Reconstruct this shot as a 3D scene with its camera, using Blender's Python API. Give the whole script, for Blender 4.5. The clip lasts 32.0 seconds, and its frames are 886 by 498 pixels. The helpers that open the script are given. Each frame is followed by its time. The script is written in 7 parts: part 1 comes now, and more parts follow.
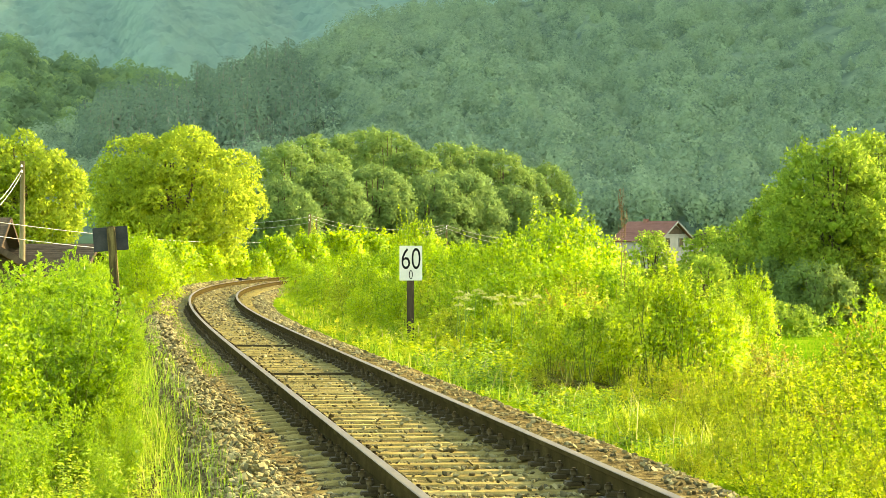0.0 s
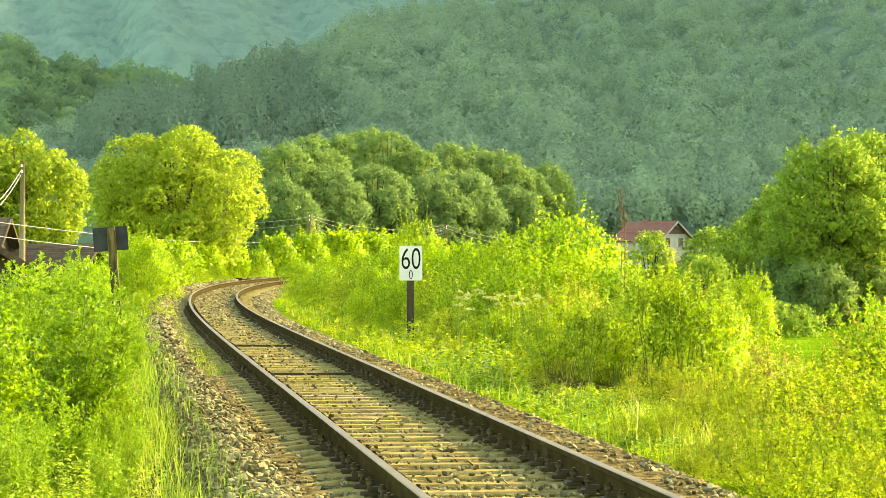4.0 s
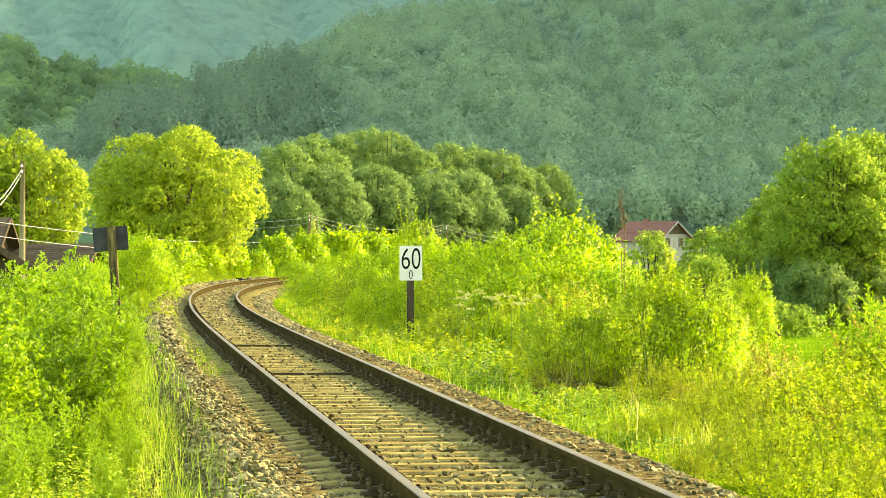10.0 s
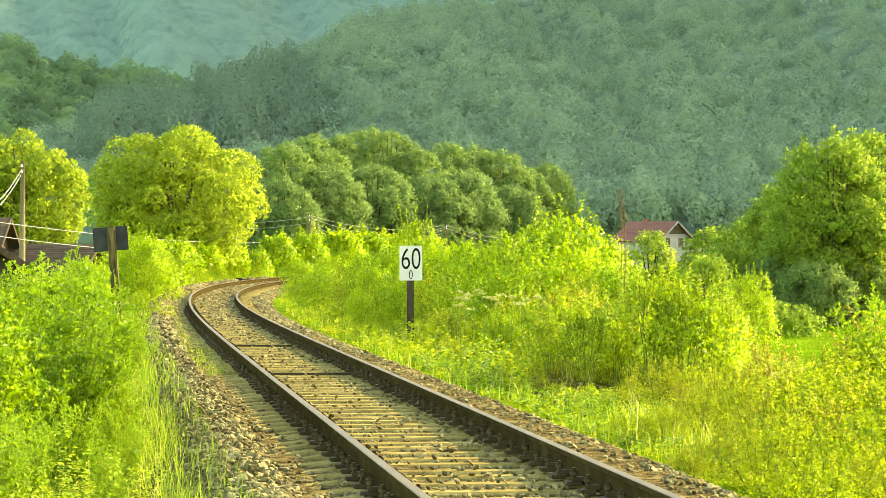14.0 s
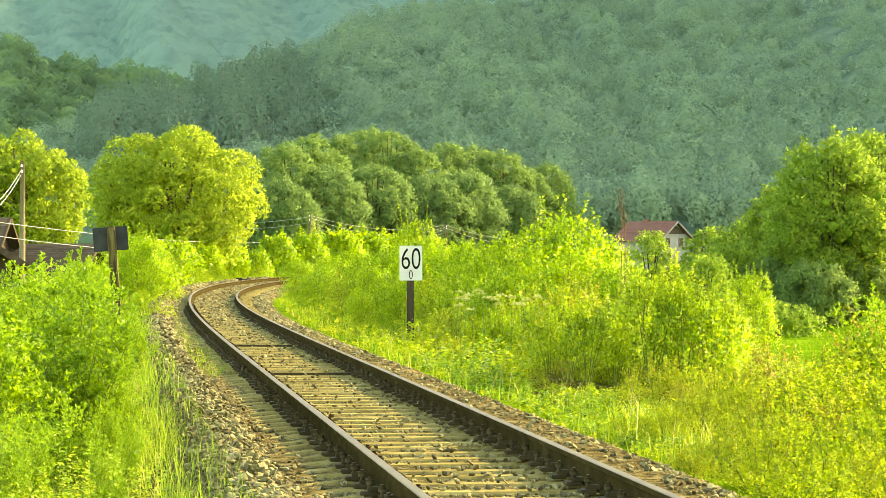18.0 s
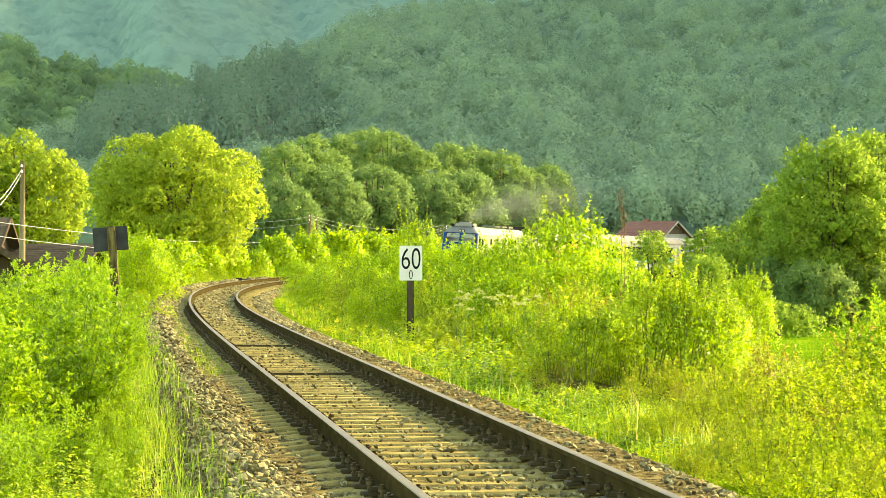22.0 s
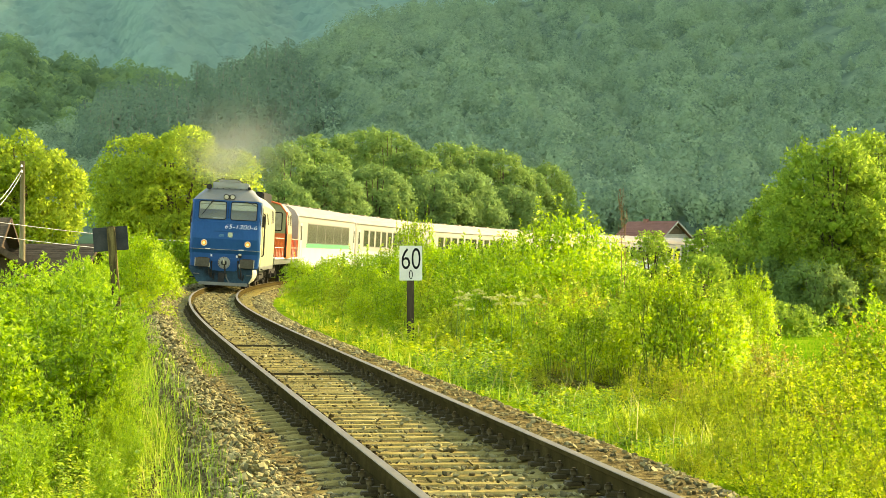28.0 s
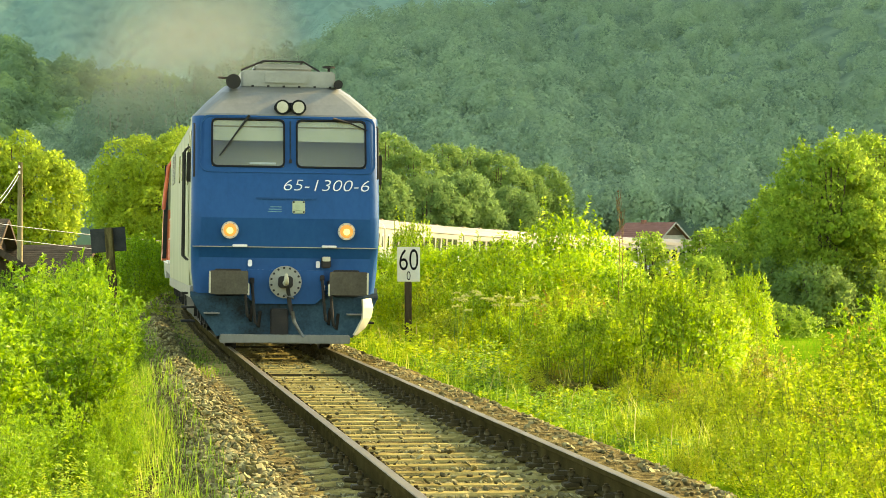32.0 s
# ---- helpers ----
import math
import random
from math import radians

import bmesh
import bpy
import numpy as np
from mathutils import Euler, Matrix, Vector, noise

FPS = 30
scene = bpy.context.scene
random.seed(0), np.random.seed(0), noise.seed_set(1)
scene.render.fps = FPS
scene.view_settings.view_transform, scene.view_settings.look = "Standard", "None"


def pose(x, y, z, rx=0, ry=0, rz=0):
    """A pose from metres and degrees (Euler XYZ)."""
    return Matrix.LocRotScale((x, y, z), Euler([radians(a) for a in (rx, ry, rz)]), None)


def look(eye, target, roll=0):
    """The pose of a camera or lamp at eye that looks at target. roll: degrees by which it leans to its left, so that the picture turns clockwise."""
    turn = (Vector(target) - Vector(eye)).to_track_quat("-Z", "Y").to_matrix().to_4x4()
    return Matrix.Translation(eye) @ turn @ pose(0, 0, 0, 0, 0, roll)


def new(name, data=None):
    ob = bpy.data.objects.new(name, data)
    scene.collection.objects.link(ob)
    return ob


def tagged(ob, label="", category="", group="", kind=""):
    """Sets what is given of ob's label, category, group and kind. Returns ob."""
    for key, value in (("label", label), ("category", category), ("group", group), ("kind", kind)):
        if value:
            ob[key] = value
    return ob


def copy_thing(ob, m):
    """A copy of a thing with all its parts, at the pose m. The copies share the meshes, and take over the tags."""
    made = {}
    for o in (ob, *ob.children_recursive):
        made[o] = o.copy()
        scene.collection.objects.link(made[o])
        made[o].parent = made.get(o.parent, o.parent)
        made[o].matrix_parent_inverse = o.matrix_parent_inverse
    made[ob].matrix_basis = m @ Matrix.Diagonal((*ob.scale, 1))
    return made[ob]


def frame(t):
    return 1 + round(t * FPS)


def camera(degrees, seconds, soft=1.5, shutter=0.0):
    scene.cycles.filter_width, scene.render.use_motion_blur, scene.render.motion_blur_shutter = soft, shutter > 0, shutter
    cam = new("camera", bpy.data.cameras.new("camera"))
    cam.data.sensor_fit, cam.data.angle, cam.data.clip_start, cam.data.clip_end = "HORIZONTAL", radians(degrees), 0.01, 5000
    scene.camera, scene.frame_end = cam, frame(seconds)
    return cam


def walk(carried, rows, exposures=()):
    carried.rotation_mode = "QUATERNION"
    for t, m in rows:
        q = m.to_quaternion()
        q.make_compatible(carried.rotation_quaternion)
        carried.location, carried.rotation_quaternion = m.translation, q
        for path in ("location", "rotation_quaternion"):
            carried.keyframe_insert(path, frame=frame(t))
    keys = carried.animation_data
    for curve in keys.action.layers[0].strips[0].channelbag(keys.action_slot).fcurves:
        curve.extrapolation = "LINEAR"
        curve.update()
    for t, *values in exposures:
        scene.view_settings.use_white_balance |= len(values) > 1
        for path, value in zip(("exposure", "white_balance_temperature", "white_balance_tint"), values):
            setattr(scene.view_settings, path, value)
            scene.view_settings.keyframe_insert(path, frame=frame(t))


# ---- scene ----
# ---- camera ----
EYE_Z = 1.48


def view(pan, tilt):
    return pose(0, 0, EYE_Z, 90.06 + tilt, 0, pan)


cam = camera(18.93, 32.0, soft=0.6)
walk(cam, [(0.0, view(0, 0)), (31.0, view(0, 0)), (31.5, view(-0.008, -0.012)), (32.0, view(-0.049, 0.024))],
     exposures=[(0.0, 2.80, 9500, 4), (20.0, 2.80, 9500, 4), (24.0, 2.70, 9500, 4), (28.0, 2.54, 9500, 4), (32.0, 2.56, 9500, 4)])

# ---- light ----
SUN_ELEV, SUN_AZ = 27.0, 62.0      # degrees; azimuth clockwise from +Y
world = bpy.data.worlds.new("sky")
scene.world = world
world.use_nodes = True
wn = world.node_tree
sky = wn.nodes.new("ShaderNodeTexSky")
sky.sky_type = "NISHITA"
sky.sun_disc = False
sky.sun_elevation, sky.sun_rotation = radians(SUN_ELEV), radians(SUN_AZ)
wn.links.new(sky.outputs[0], wn.nodes["Background"].inputs[0])
wn.nodes["Background"].inputs[1].default_value = 0.15
sun = new("sun", bpy.data.lights.new("sun", "SUN"))
sun.data.energy, sun.data.angle, sun.data.color = 2.44, radians(0.8), (1.0, 0.845, 0.62)
_a, _e = radians(SUN_AZ), radians(SUN_ELEV)
sun.matrix_world = look((math.sin(_a) * math.cos(_e) * 50, math.cos(_a) * math.cos(_e) * 50, math.sin(_e) * 50), (0, 0, 0))

# ---- materials ----


def material(name):
    m = bpy.data.materials.new(name)
    m.use_nodes = True
    m.node_tree.nodes.clear()
    return m, m.node_tree


def node(nt, kind, **values):
    n = nt.nodes.new(kind)
    for k, v in values.items():
        n.inputs[k.replace("_", " ")].default_value = v
    return n


def ramp(nt, source, stops):
    r = nt.nodes.new("ShaderNodeValToRGB")
    el = r.color_ramp.elements
    while len(el) < len(stops):
        el.new(0.5)
    for e, (p, c) in zip(el, stops):
        e.position, e.color = p, (*c, 1)
    nt.links.new(source, r.inputs[0])
    return r.outputs[0]


def surface(name, stops, scale=3.0, fine=40.0, rough=0.7, metal=0.0, bump=0.3, size=0.02, coat=0.0, stretch=(1, 1, 1), spread=0.35, emit=None, shine=None):
    """A solid surface: colours from broad noise mixed with fine grain, and relief from the grain."""
    m, nt = material(name)
    out = nt.nodes.new("ShaderNodeOutputMaterial")
    b = node(nt, "ShaderNodeBsdfPrincipled", Metallic=metal)
    tc = nt.nodes.new("ShaderNodeTexCoord")
    mp = nt.nodes.new("ShaderNodeMapping")
    mp.inputs["Scale"].default_value = stretch
    info = nt.nodes.new("ShaderNodeObjectInfo")
    shift = nt.nodes.new("ShaderNodeVectorMath")
    shift.operation = "MULTIPLY_ADD"
    nt.links.new(info.outputs["Random"], shift.inputs[0])
    shift.inputs[1].default_value = (37, 53, 71)
    nt.links.new(tc.outputs["Object"], shift.inputs[2])
    nt.links.new(shift.outputs[0], mp.inputs[0])
    broad = node(nt, "ShaderNodeTexNoise", Scale=scale, Detail=4.0)
    grain = node(nt, "ShaderNodeTexNoise", Scale=fine, Detail=5.0, Roughness=0.65)
    nt.links.new(mp.outputs[0], broad.inputs[0])
    nt.links.new(mp.outputs[0], grain.inputs[0])
    mix = nt.nodes.new("ShaderNodeMix")
    mix.inputs[0].default_value = spread
    nt.links.new(broad.outputs[0], mix.inputs[2])
    nt.links.new(grain.outputs[0], mix.inputs[3])
    col = ramp(nt, mix.outputs[0], stops)
    nt.links.new(col, b.inputs["Base Color"])
    rr = nt.nodes.new("ShaderNodeMapRange")
    nt.links.new(grain.outputs[0], rr.inputs[0])
    rr.inputs[3].default_value, rr.inputs[4].default_value = max(0.02, rough - 0.15), min(1, rough + 0.15)
    nt.links.new(rr.outputs[0], b.inputs["Roughness"])
    b.inputs["Coat Weight"].default_value = coat
    b.inputs["Specular IOR Level"].default_value = (0.5 if rough < 0.7 else 0.12) if shine is None else shine
    if emit:
        b.inputs["Emission Color"].default_value = (*emit[0], 1)
        b.inputs["Emission Strength"].default_value = emit[1]
    if bump:
        bp = node(nt, "ShaderNodeBump", Strength=bump, Distance=size)
        nt.links.new(grain.outputs[0], bp.inputs["Height"])
        nt.links.new(bp.outputs[0], b.inputs["Normal"])
    nt.links.new(b.outputs[0], out.inputs[0])
    return m


def foliage(name, stops, through_light=0.5, rough=0.5, patch=0.0, patch_scale=0.5):
    """Leaves: each one takes its own tone; light passes through. patch: share of broad tone changes over the plant."""
    m, nt = material(name)
    out = nt.nodes.new("ShaderNodeOutputMaterial")
    geo = nt.nodes.new("ShaderNodeNewGeometry")
    info = nt.nodes.new("ShaderNodeObjectInfo")
    tc = nt.nodes.new("ShaderNodeTexCoord")
    broad = node(nt, "ShaderNodeTexNoise", Scale=patch_scale, Detail=3.0)
    nt.links.new(tc.outputs["Object"], broad.inputs[0])
    mix = nt.nodes.new("ShaderNodeMix")
    mix.inputs[0].default_value = patch
    nt.links.new(geo.outputs["Random Per Island"], mix.inputs[2])
    nt.links.new(broad.outputs[0], mix.inputs[3])
    add = nt.nodes.new("ShaderNodeMath")
    add.operation = "MULTIPLY_ADD"
    nt.links.new(info.outputs["Random"], add.inputs[0])
    add.inputs[1].default_value = 0.24
    nt.links.new(mix.outputs[0], add.inputs[2])
    sub = nt.nodes.new("ShaderNodeMath")
    sub.operation = "SUBTRACT"
    sub.inputs[1].default_value = 0.12
    nt.links.new(add.outputs[0], sub.inputs[0])
    col = ramp(nt, sub.outputs[0], stops)
    b = node(nt, "ShaderNodeBsdfPrincipled", Roughness=rough)
    b.inputs["Specular IOR Level"].default_value = 0.35 if rough < 0.6 else 0.1
    tr = nt.nodes.new("ShaderNodeBsdfTranslucent")
    nt.links.new(col, b.inputs["Base Color"])
    nt.links.new(col, tr.inputs[0])
    ms = nt.nodes.new("ShaderNodeMixShader")
    ms.inputs[0].default_value = through_light
    nt.links.new(b.outputs[0], ms.inputs[1])
    nt.links.new(tr.outputs[0], ms.inputs[2])
    nt.links.new(ms.outputs[0], out.inputs[0])
    return m


def plain_glass(name, tint, rough=0.03):
    m, nt = material(name)
    out = nt.nodes.new("ShaderNodeOutputMaterial")
    b = node(nt, "ShaderNodeBsdfPrincipled", Roughness=rough)
    b.inputs["Base Color"].default_value = (*tint, 1)
    b.inputs["Specular IOR Level"].default_value = 0.12
    nt.links.new(b.outputs[0], out.inputs[0])
    return m


M_GROUND = surface("ground_grass", [(0.3, (0.055, 0.10, 0.006)), (0.5, (0.09, 0.155, 0.009)), (0.7, (0.14, 0.21, 0.015))], 0.35, 9.0, 0.9, bump=0.8, size=0.08, shine=0.0)
M_BALLAST = surface("ballast_bed", [(0.36, (0.034, 0.027, 0.011)), (0.5, (0.10, 0.08, 0.031)), (0.64, (0.22, 0.18, 0.075))], 1.5, 11.0, 0.95, bump=1.0, size=0.08, spread=0.75, shine=0.0)
M_STONE = surface("ballast_stone", [(0.28, (0.09, 0.073, 0.03)), (0.5, (0.215, 0.176, 0.075)), (0.72, (0.42, 0.36, 0.18))], 0.5, 20.0, 0.9, bump=0.5, size=0.01, shine=0.0)
M_STONE_HEAP = foliage("ballast_stones", [(0.05, (0.075, 0.064, 0.027)), (0.5, (0.165, 0.143, 0.057)), (0.8, (0.25, 0.22, 0.093)), (1.0, (0.43, 0.385, 0.19))], 0.0, 0.95, patch=0.15, patch_scale=6.0)
M_SLEEPER = surface("concrete_sleeper", [(0.3, (0.10, 0.076, 0.026)), (0.5, (0.215, 0.173, 0.056)), (0.72, (0.35, 0.292, 0.11))], 2.5, 45.0, 0.9, bump=0.6, size=0.012, shine=0.0)
M_RAILSIDE = surface("rusty_rail", [(0.3, (0.022, 0.017, 0.006)), (0.55, (0.046, 0.036, 0.013)), (0.75, (0.085, 0.068, 0.026))], 3.0, 60.0, 0.95, metal=0.0, bump=0.4, size=0.004, shine=0.0)
M_RAILTOP = surface("worn_rail_head", [(0.3, (0.05, 0.041, 0.016)), (0.7, (0.11, 0.09, 0.04))], 2.0, 50.0, 0.6, metal=0.15, bump=0.1, size=0.002, shine=0.15)
M_CLIP = surface("rail_clip_iron", [(0.3, (0.03, 0.024, 0.010)), (0.7, (0.085, 0.066, 0.028))], 9.0, 90.0, 0.75, metal=0.0, bump=0.3, size=0.003, shine=0.05)
M_BARK = surface("bark", [(0.3, (0.045, 0.035, 0.022)), (0.7, (0.16, 0.12, 0.08))], 4.0, 30.0, 0.95, bump=0.9, size=0.02, stretch=(4, 4, 1))
M_POST = surface("old_post_wood", [(0.3, (0.025, 0.018, 0.012)), (0.55, (0.075, 0.055, 0.032)), (0.75, (0.17, 0.13, 0.08))], 2.0, 30.0, 0.9, bump=0.8, size=0.01, stretch=(6, 6, 0.6))
M_POST_MOSSY = surface("mossy_post_wood", [(0.36, (0.02, 0.015, 0.006)), (0.5, (0.075, 0.06, 0.02)), (0.68, (0.19, 0.155, 0.055))], 2.0, 30.0, 0.9, bump=0.8, size=0.01, stretch=(6, 6, 0.6))
M_POLE = surface("pole_wood", [(0.3, (0.10, 0.082, 0.04)), (0.7, (0.25, 0.205, 0.105))], 2.0, 30.0, 0.85, bump=0.5, size=0.01, stretch=(6, 6, 0.4))
M_SIGN_WHITE = surface("sign_white_enamel", [(0.3, (0.46, 0.44, 0.36)), (0.7, (0.60, 0.58, 0.48))], 3.0, 40.0, 0.45, bump=0.05, size=0.002)
M_SIGN_BLACK = surface("sign_black", [(0.3, (0.006, 0.006, 0.006)), (0.7, (0.014, 0.014, 0.014))], 6.0, 40.0, 0.8, bump=0.1, size=0.002, shine=0.03)
M_SIGN_BACK = surface("sign_back_grey", [(0.3, (0.018, 0.02, 0.018)), (0.7, (0.05, 0.052, 0.045))], 4.0, 30.0, 0.7, bump=0.2, size=0.003)
L_YELLOW = [(0.0, (0.06, 0.12, 0.007)), (0.35, (0.21, 0.29, 0.014)), (0.7, (0.41, 0.52, 0.034)), (0.9, (0.53, 0.53, 0.06)), (1.0, (0.34, 0.19, 0.06))]
L_BRIGHT = [(0.0, (0.045, 0.11, 0.005)), (0.4, (0.155, 0.28, 0.013)), (0.8, (0.345, 0.495, 0.028)), (1.0, (0.52, 0.59, 0.055))]
# Mid and dark leaf tones are lifted and blued to include some valley haze.
L_MID = [(0.0, (0.145, 0.24, 0.066)), (0.5, (0.18, 0.29, 0.07)), (1.0, (0.22, 0.335, 0.076))]
L_DARK = [(0.0, (0.13, 0.22, 0.068)), (0.5, (0.16, 0.265, 0.075)), (1.0, (0.195, 0.305, 0.08))]
M_LEAF_YELLOW = foliage("leaves_yellow_green", L_YELLOW, 0.52, patch=0.55, patch_scale=2.4)
# Walnut green carries a little extra blue for the haze before it.
M_LEAF_WALNUT = foliage("walnut_leaves", [(0.0, (0.21, 0.31, 0.036)), (0.5, (0.32, 0.43, 0.044)), (1.0, (0.45, 0.55, 0.056))], 0.68, 0.7, patch=0.3, patch_scale=0.5)
M_LEAF_BRIGHT = foliage("leaves_bright_green", L_BRIGHT, 0.5, patch=0.55, patch_scale=2.4)
M_LEAF_BUSH = foliage("bush_leaves", [(0.0, (0.06, 0.16, 0.006)), (0.35, (0.185, 0.34, 0.012)), (0.75, (0.40, 0.56, 0.026)), (1.0, (0.54, 0.64, 0.05))], 0.52, patch=0.5, patch_scale=1.6)
M_LEAF_RUST = foliage("rusty_leaves", [(0.0, (0.16, 0.20, 0.015)), (0.45, (0.30, 0.31, 0.022)), (0.8, (0.40, 0.30, 0.035)), (1.0, (0.36, 0.18, 0.04))], 0.55)
M_LEAF_MID = foliage("leaves_mid_green", L_MID, 0.62, 0.75, patch=0.3, patch_scale=0.2)
M_LEAF_TALL = foliage("tall_tree_leaves", [(0.0, (0.14, 0.25, 0.035)), (0.5, (0.25, 0.38, 0.045)), (1.0, (0.37, 0.50, 0.06))], 0.66, 0.75, patch=0.3, patch_scale=0.3)
M_LEAF_DARK = foliage("leaves_dark_green", L_DARK, 0.62, 0.75, patch=0.3, patch_scale=0.15)
# Hill leaves and pine needles: paler and bluer, with the valley haze in the colour.
M_HAZY_HILL_TREE = foliage("hazy_hill_leaves", [(0.3, (0.115, 0.185, 0.125)), (0.5, (0.185, 0.275, 0.165)), (0.7, (0.265, 0.375, 0.205))], 0.5, 0.95, patch=0.85, patch_scale=0.12)
# Spur leaves: its sunlight, as yellower green, and haze are both in the colour.
M_SUNNED_SPUR_TREE = foliage("sunned_hazy_spur_leaves", [(0.36, (0.15, 0.24, 0.11)), (0.5, (0.21, 0.32, 0.125)), (0.64, (0.29, 0.405, 0.14))], 0.5, 0.9, patch=0.96, patch_scale=0.09)
M_HAZY_PINE = foliage("hazy_pine_needles", [(0.0, (0.13, 0.205, 0.13)), (1.0, (0.175, 0.26, 0.15))], 0.5, 0.9)
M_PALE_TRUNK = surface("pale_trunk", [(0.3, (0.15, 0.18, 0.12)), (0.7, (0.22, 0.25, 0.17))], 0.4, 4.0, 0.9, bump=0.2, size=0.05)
M_ROCK = surface("bare_rock", [(0.3, (0.20, 0.16, 0.11)), (0.7, (0.36, 0.30, 0.22))], 0.3, 2.0, 0.95, bump=0.8, size=0.3)
# Ridge leaves and both floors: distance haze is mixed into the base colour.
M_HAZY_FAR_TREE = foliage("hazy_ridge_leaves", [(0.35, (0.22, 0.35, 0.28)), (0.5, (0.275, 0.415, 0.32)), (0.65, (0.32, 0.475, 0.355))], 0.6, 0.9, patch=0.98, patch_scale=0.07)
M_HAZY_FAR_FLOOR = surface("hazy_far_floor", [(0.3, (0.28, 0.43, 0.33)), (0.7, (0.31, 0.465, 0.355))], 0.01, 0.1, 1.0, bump=0.2, size=1.0)
M_HAZY_HILL = surface("hazy_hill_floor", [(0.3, (0.15, 0.255, 0.14)), (0.7, (0.19, 0.31, 0.165))], 0.03, 0.4, 1.0, bump=0.5, size=1.0)
M_GRASS = foliage("grass_blades", [(0.0, (0.055, 0.12, 0.010)), (0.5, (0.18, 0.31, 0.02)), (0.85, (0.38, 0.47, 0.05)), (1.0, (0.52, 0.45, 0.16))], 0.48, patch=0.2, patch_scale=0.6)
M_TUFT = foliage("long_grass", [(0.0, (0.20, 0.31, 0.02)), (0.6, (0.42, 0.52, 0.045)), (1.0, (0.60, 0.60, 0.11))], 0.55, patch=0.2)
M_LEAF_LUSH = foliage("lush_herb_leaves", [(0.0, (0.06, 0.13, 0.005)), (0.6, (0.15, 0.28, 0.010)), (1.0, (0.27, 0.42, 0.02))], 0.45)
M_LEAF_HERB = foliage("low_herb_leaves", [(0.0, (0.13, 0.25, 0.010)), (0.5, (0.275, 0.385, 0.018)), (1.0, (0.51, 0.56, 0.045))], 0.56, 0.6, patch=0.5, patch_scale=1.8)
M_LEAF_WEED = foliage("low_weed_leaves", [(0.0, (0.14, 0.25, 0.012)), (0.55, (0.335, 0.40, 0.024)), (0.93, (0.53, 0.51, 0.06)), (1.0, (0.42, 0.26, 0.06))], 0.58, 0.6, patch=0.5, patch_scale=1.8)
M_LEAF_SAPLING = foliage("sapling_leaves", [(0.0, (0.07, 0.15, 0.006)), (0.4, (0.19, 0.33, 0.012)), (0.8, (0.40, 0.55, 0.03)), (1.0, (0.55, 0.54, 0.06))], 0.52, patch=0.5, patch_scale=2.0)
M_STRAW = foliage("dry_grass", [(0.0, (0.34, 0.30, 0.10)), (1.0, (0.58, 0.50, 0.22))], 0.4)
M_STEM = surface("plant_stem", [(0.3, (0.07, 0.10, 0.015)), (0.7, (0.15, 0.19, 0.035))], 5.0, 40.0, 0.8, bump=0.2, size=0.004)
M_DRY = surface("dry_stalk", [(0.3, (0.10, 0.055, 0.022)), (0.7, (0.24, 0.14, 0.06))], 5.0, 40.0, 0.9, bump=0.2, size=0.004)
M_MEADOW = foliage("meadow_blades", [(0.0, (0.07, 0.19, 0.008)), (1.0, (0.13, 0.29, 0.014))], 0.45, 0.8, patch=0.5, patch_scale=0.3)

# ---- mesh tools ----


def mesh_of(name, verts, faces, mats=(), smooth=False):
    me = bpy.data.meshes.new(name)
    verts = np.asarray(verts, dtype=np.float32).reshape(-1, 3)
    faces = np.asarray(faces, dtype=np.int32)
    k = faces.shape[1]
    me.vertices.add(len(verts))
    me.vertices.foreach_set("co", verts.ravel())
    me.loops.add(faces.size)
    me.loops.foreach_set("vertex_index", faces.ravel())
    me.polygons.add(len(faces))
    me.polygons.foreach_set("loop_start", np.arange(0, faces.size, k, dtype=np.int32))
    me.polygons.foreach_set("use_smooth", np.full(len(faces), smooth))
    me.update(calc_edges=True)
    me.validate()
    for m in mats:
        me.materials.append(m)
    return me


def part(name, bm, mat, parent, label=""):
    """Links a bmesh (or a ready mesh) as one object under a thing or part."""
    if isinstance(bm, bmesh.types.BMesh):
        me = bpy.data.meshes.new(name)
        bm.to_mesh(me)
        bm.free()
    else:
        me = bm
    if mat and not me.materials:
        me.materials.append(mat)
    ob = new(name, me)
    ob.parent = parent
    if label:
        tagged(ob, label)
    return ob


def box(x0, x1, y0, y1, z0, z1, bevel=0.0, bm=None):
    bm2 = bmesh.new()
    bmesh.ops.create_cube(bm2, size=1, matrix=Matrix.Translation(((x0 + x1) / 2, (y0 + y1) / 2, (z0 + z1) / 2)) @ Matrix.Diagonal((x1 - x0, y1 - y0, z1 - z0, 1)))
    if bevel:
        bmesh.ops.bevel(bm2, geom=bm2.edges[:], offset=bevel, segments=2, affect="EDGES", clamp_overlap=True)
    return join(bm, bm2)


def join(bm, other):
    if bm is None:
        return other
    me = bpy.data.meshes.new("tmp")
    other.to_mesh(me)
    other.free()
    bm.from_mesh(me)
    bpy.data.meshes.remove(me)
    return bm


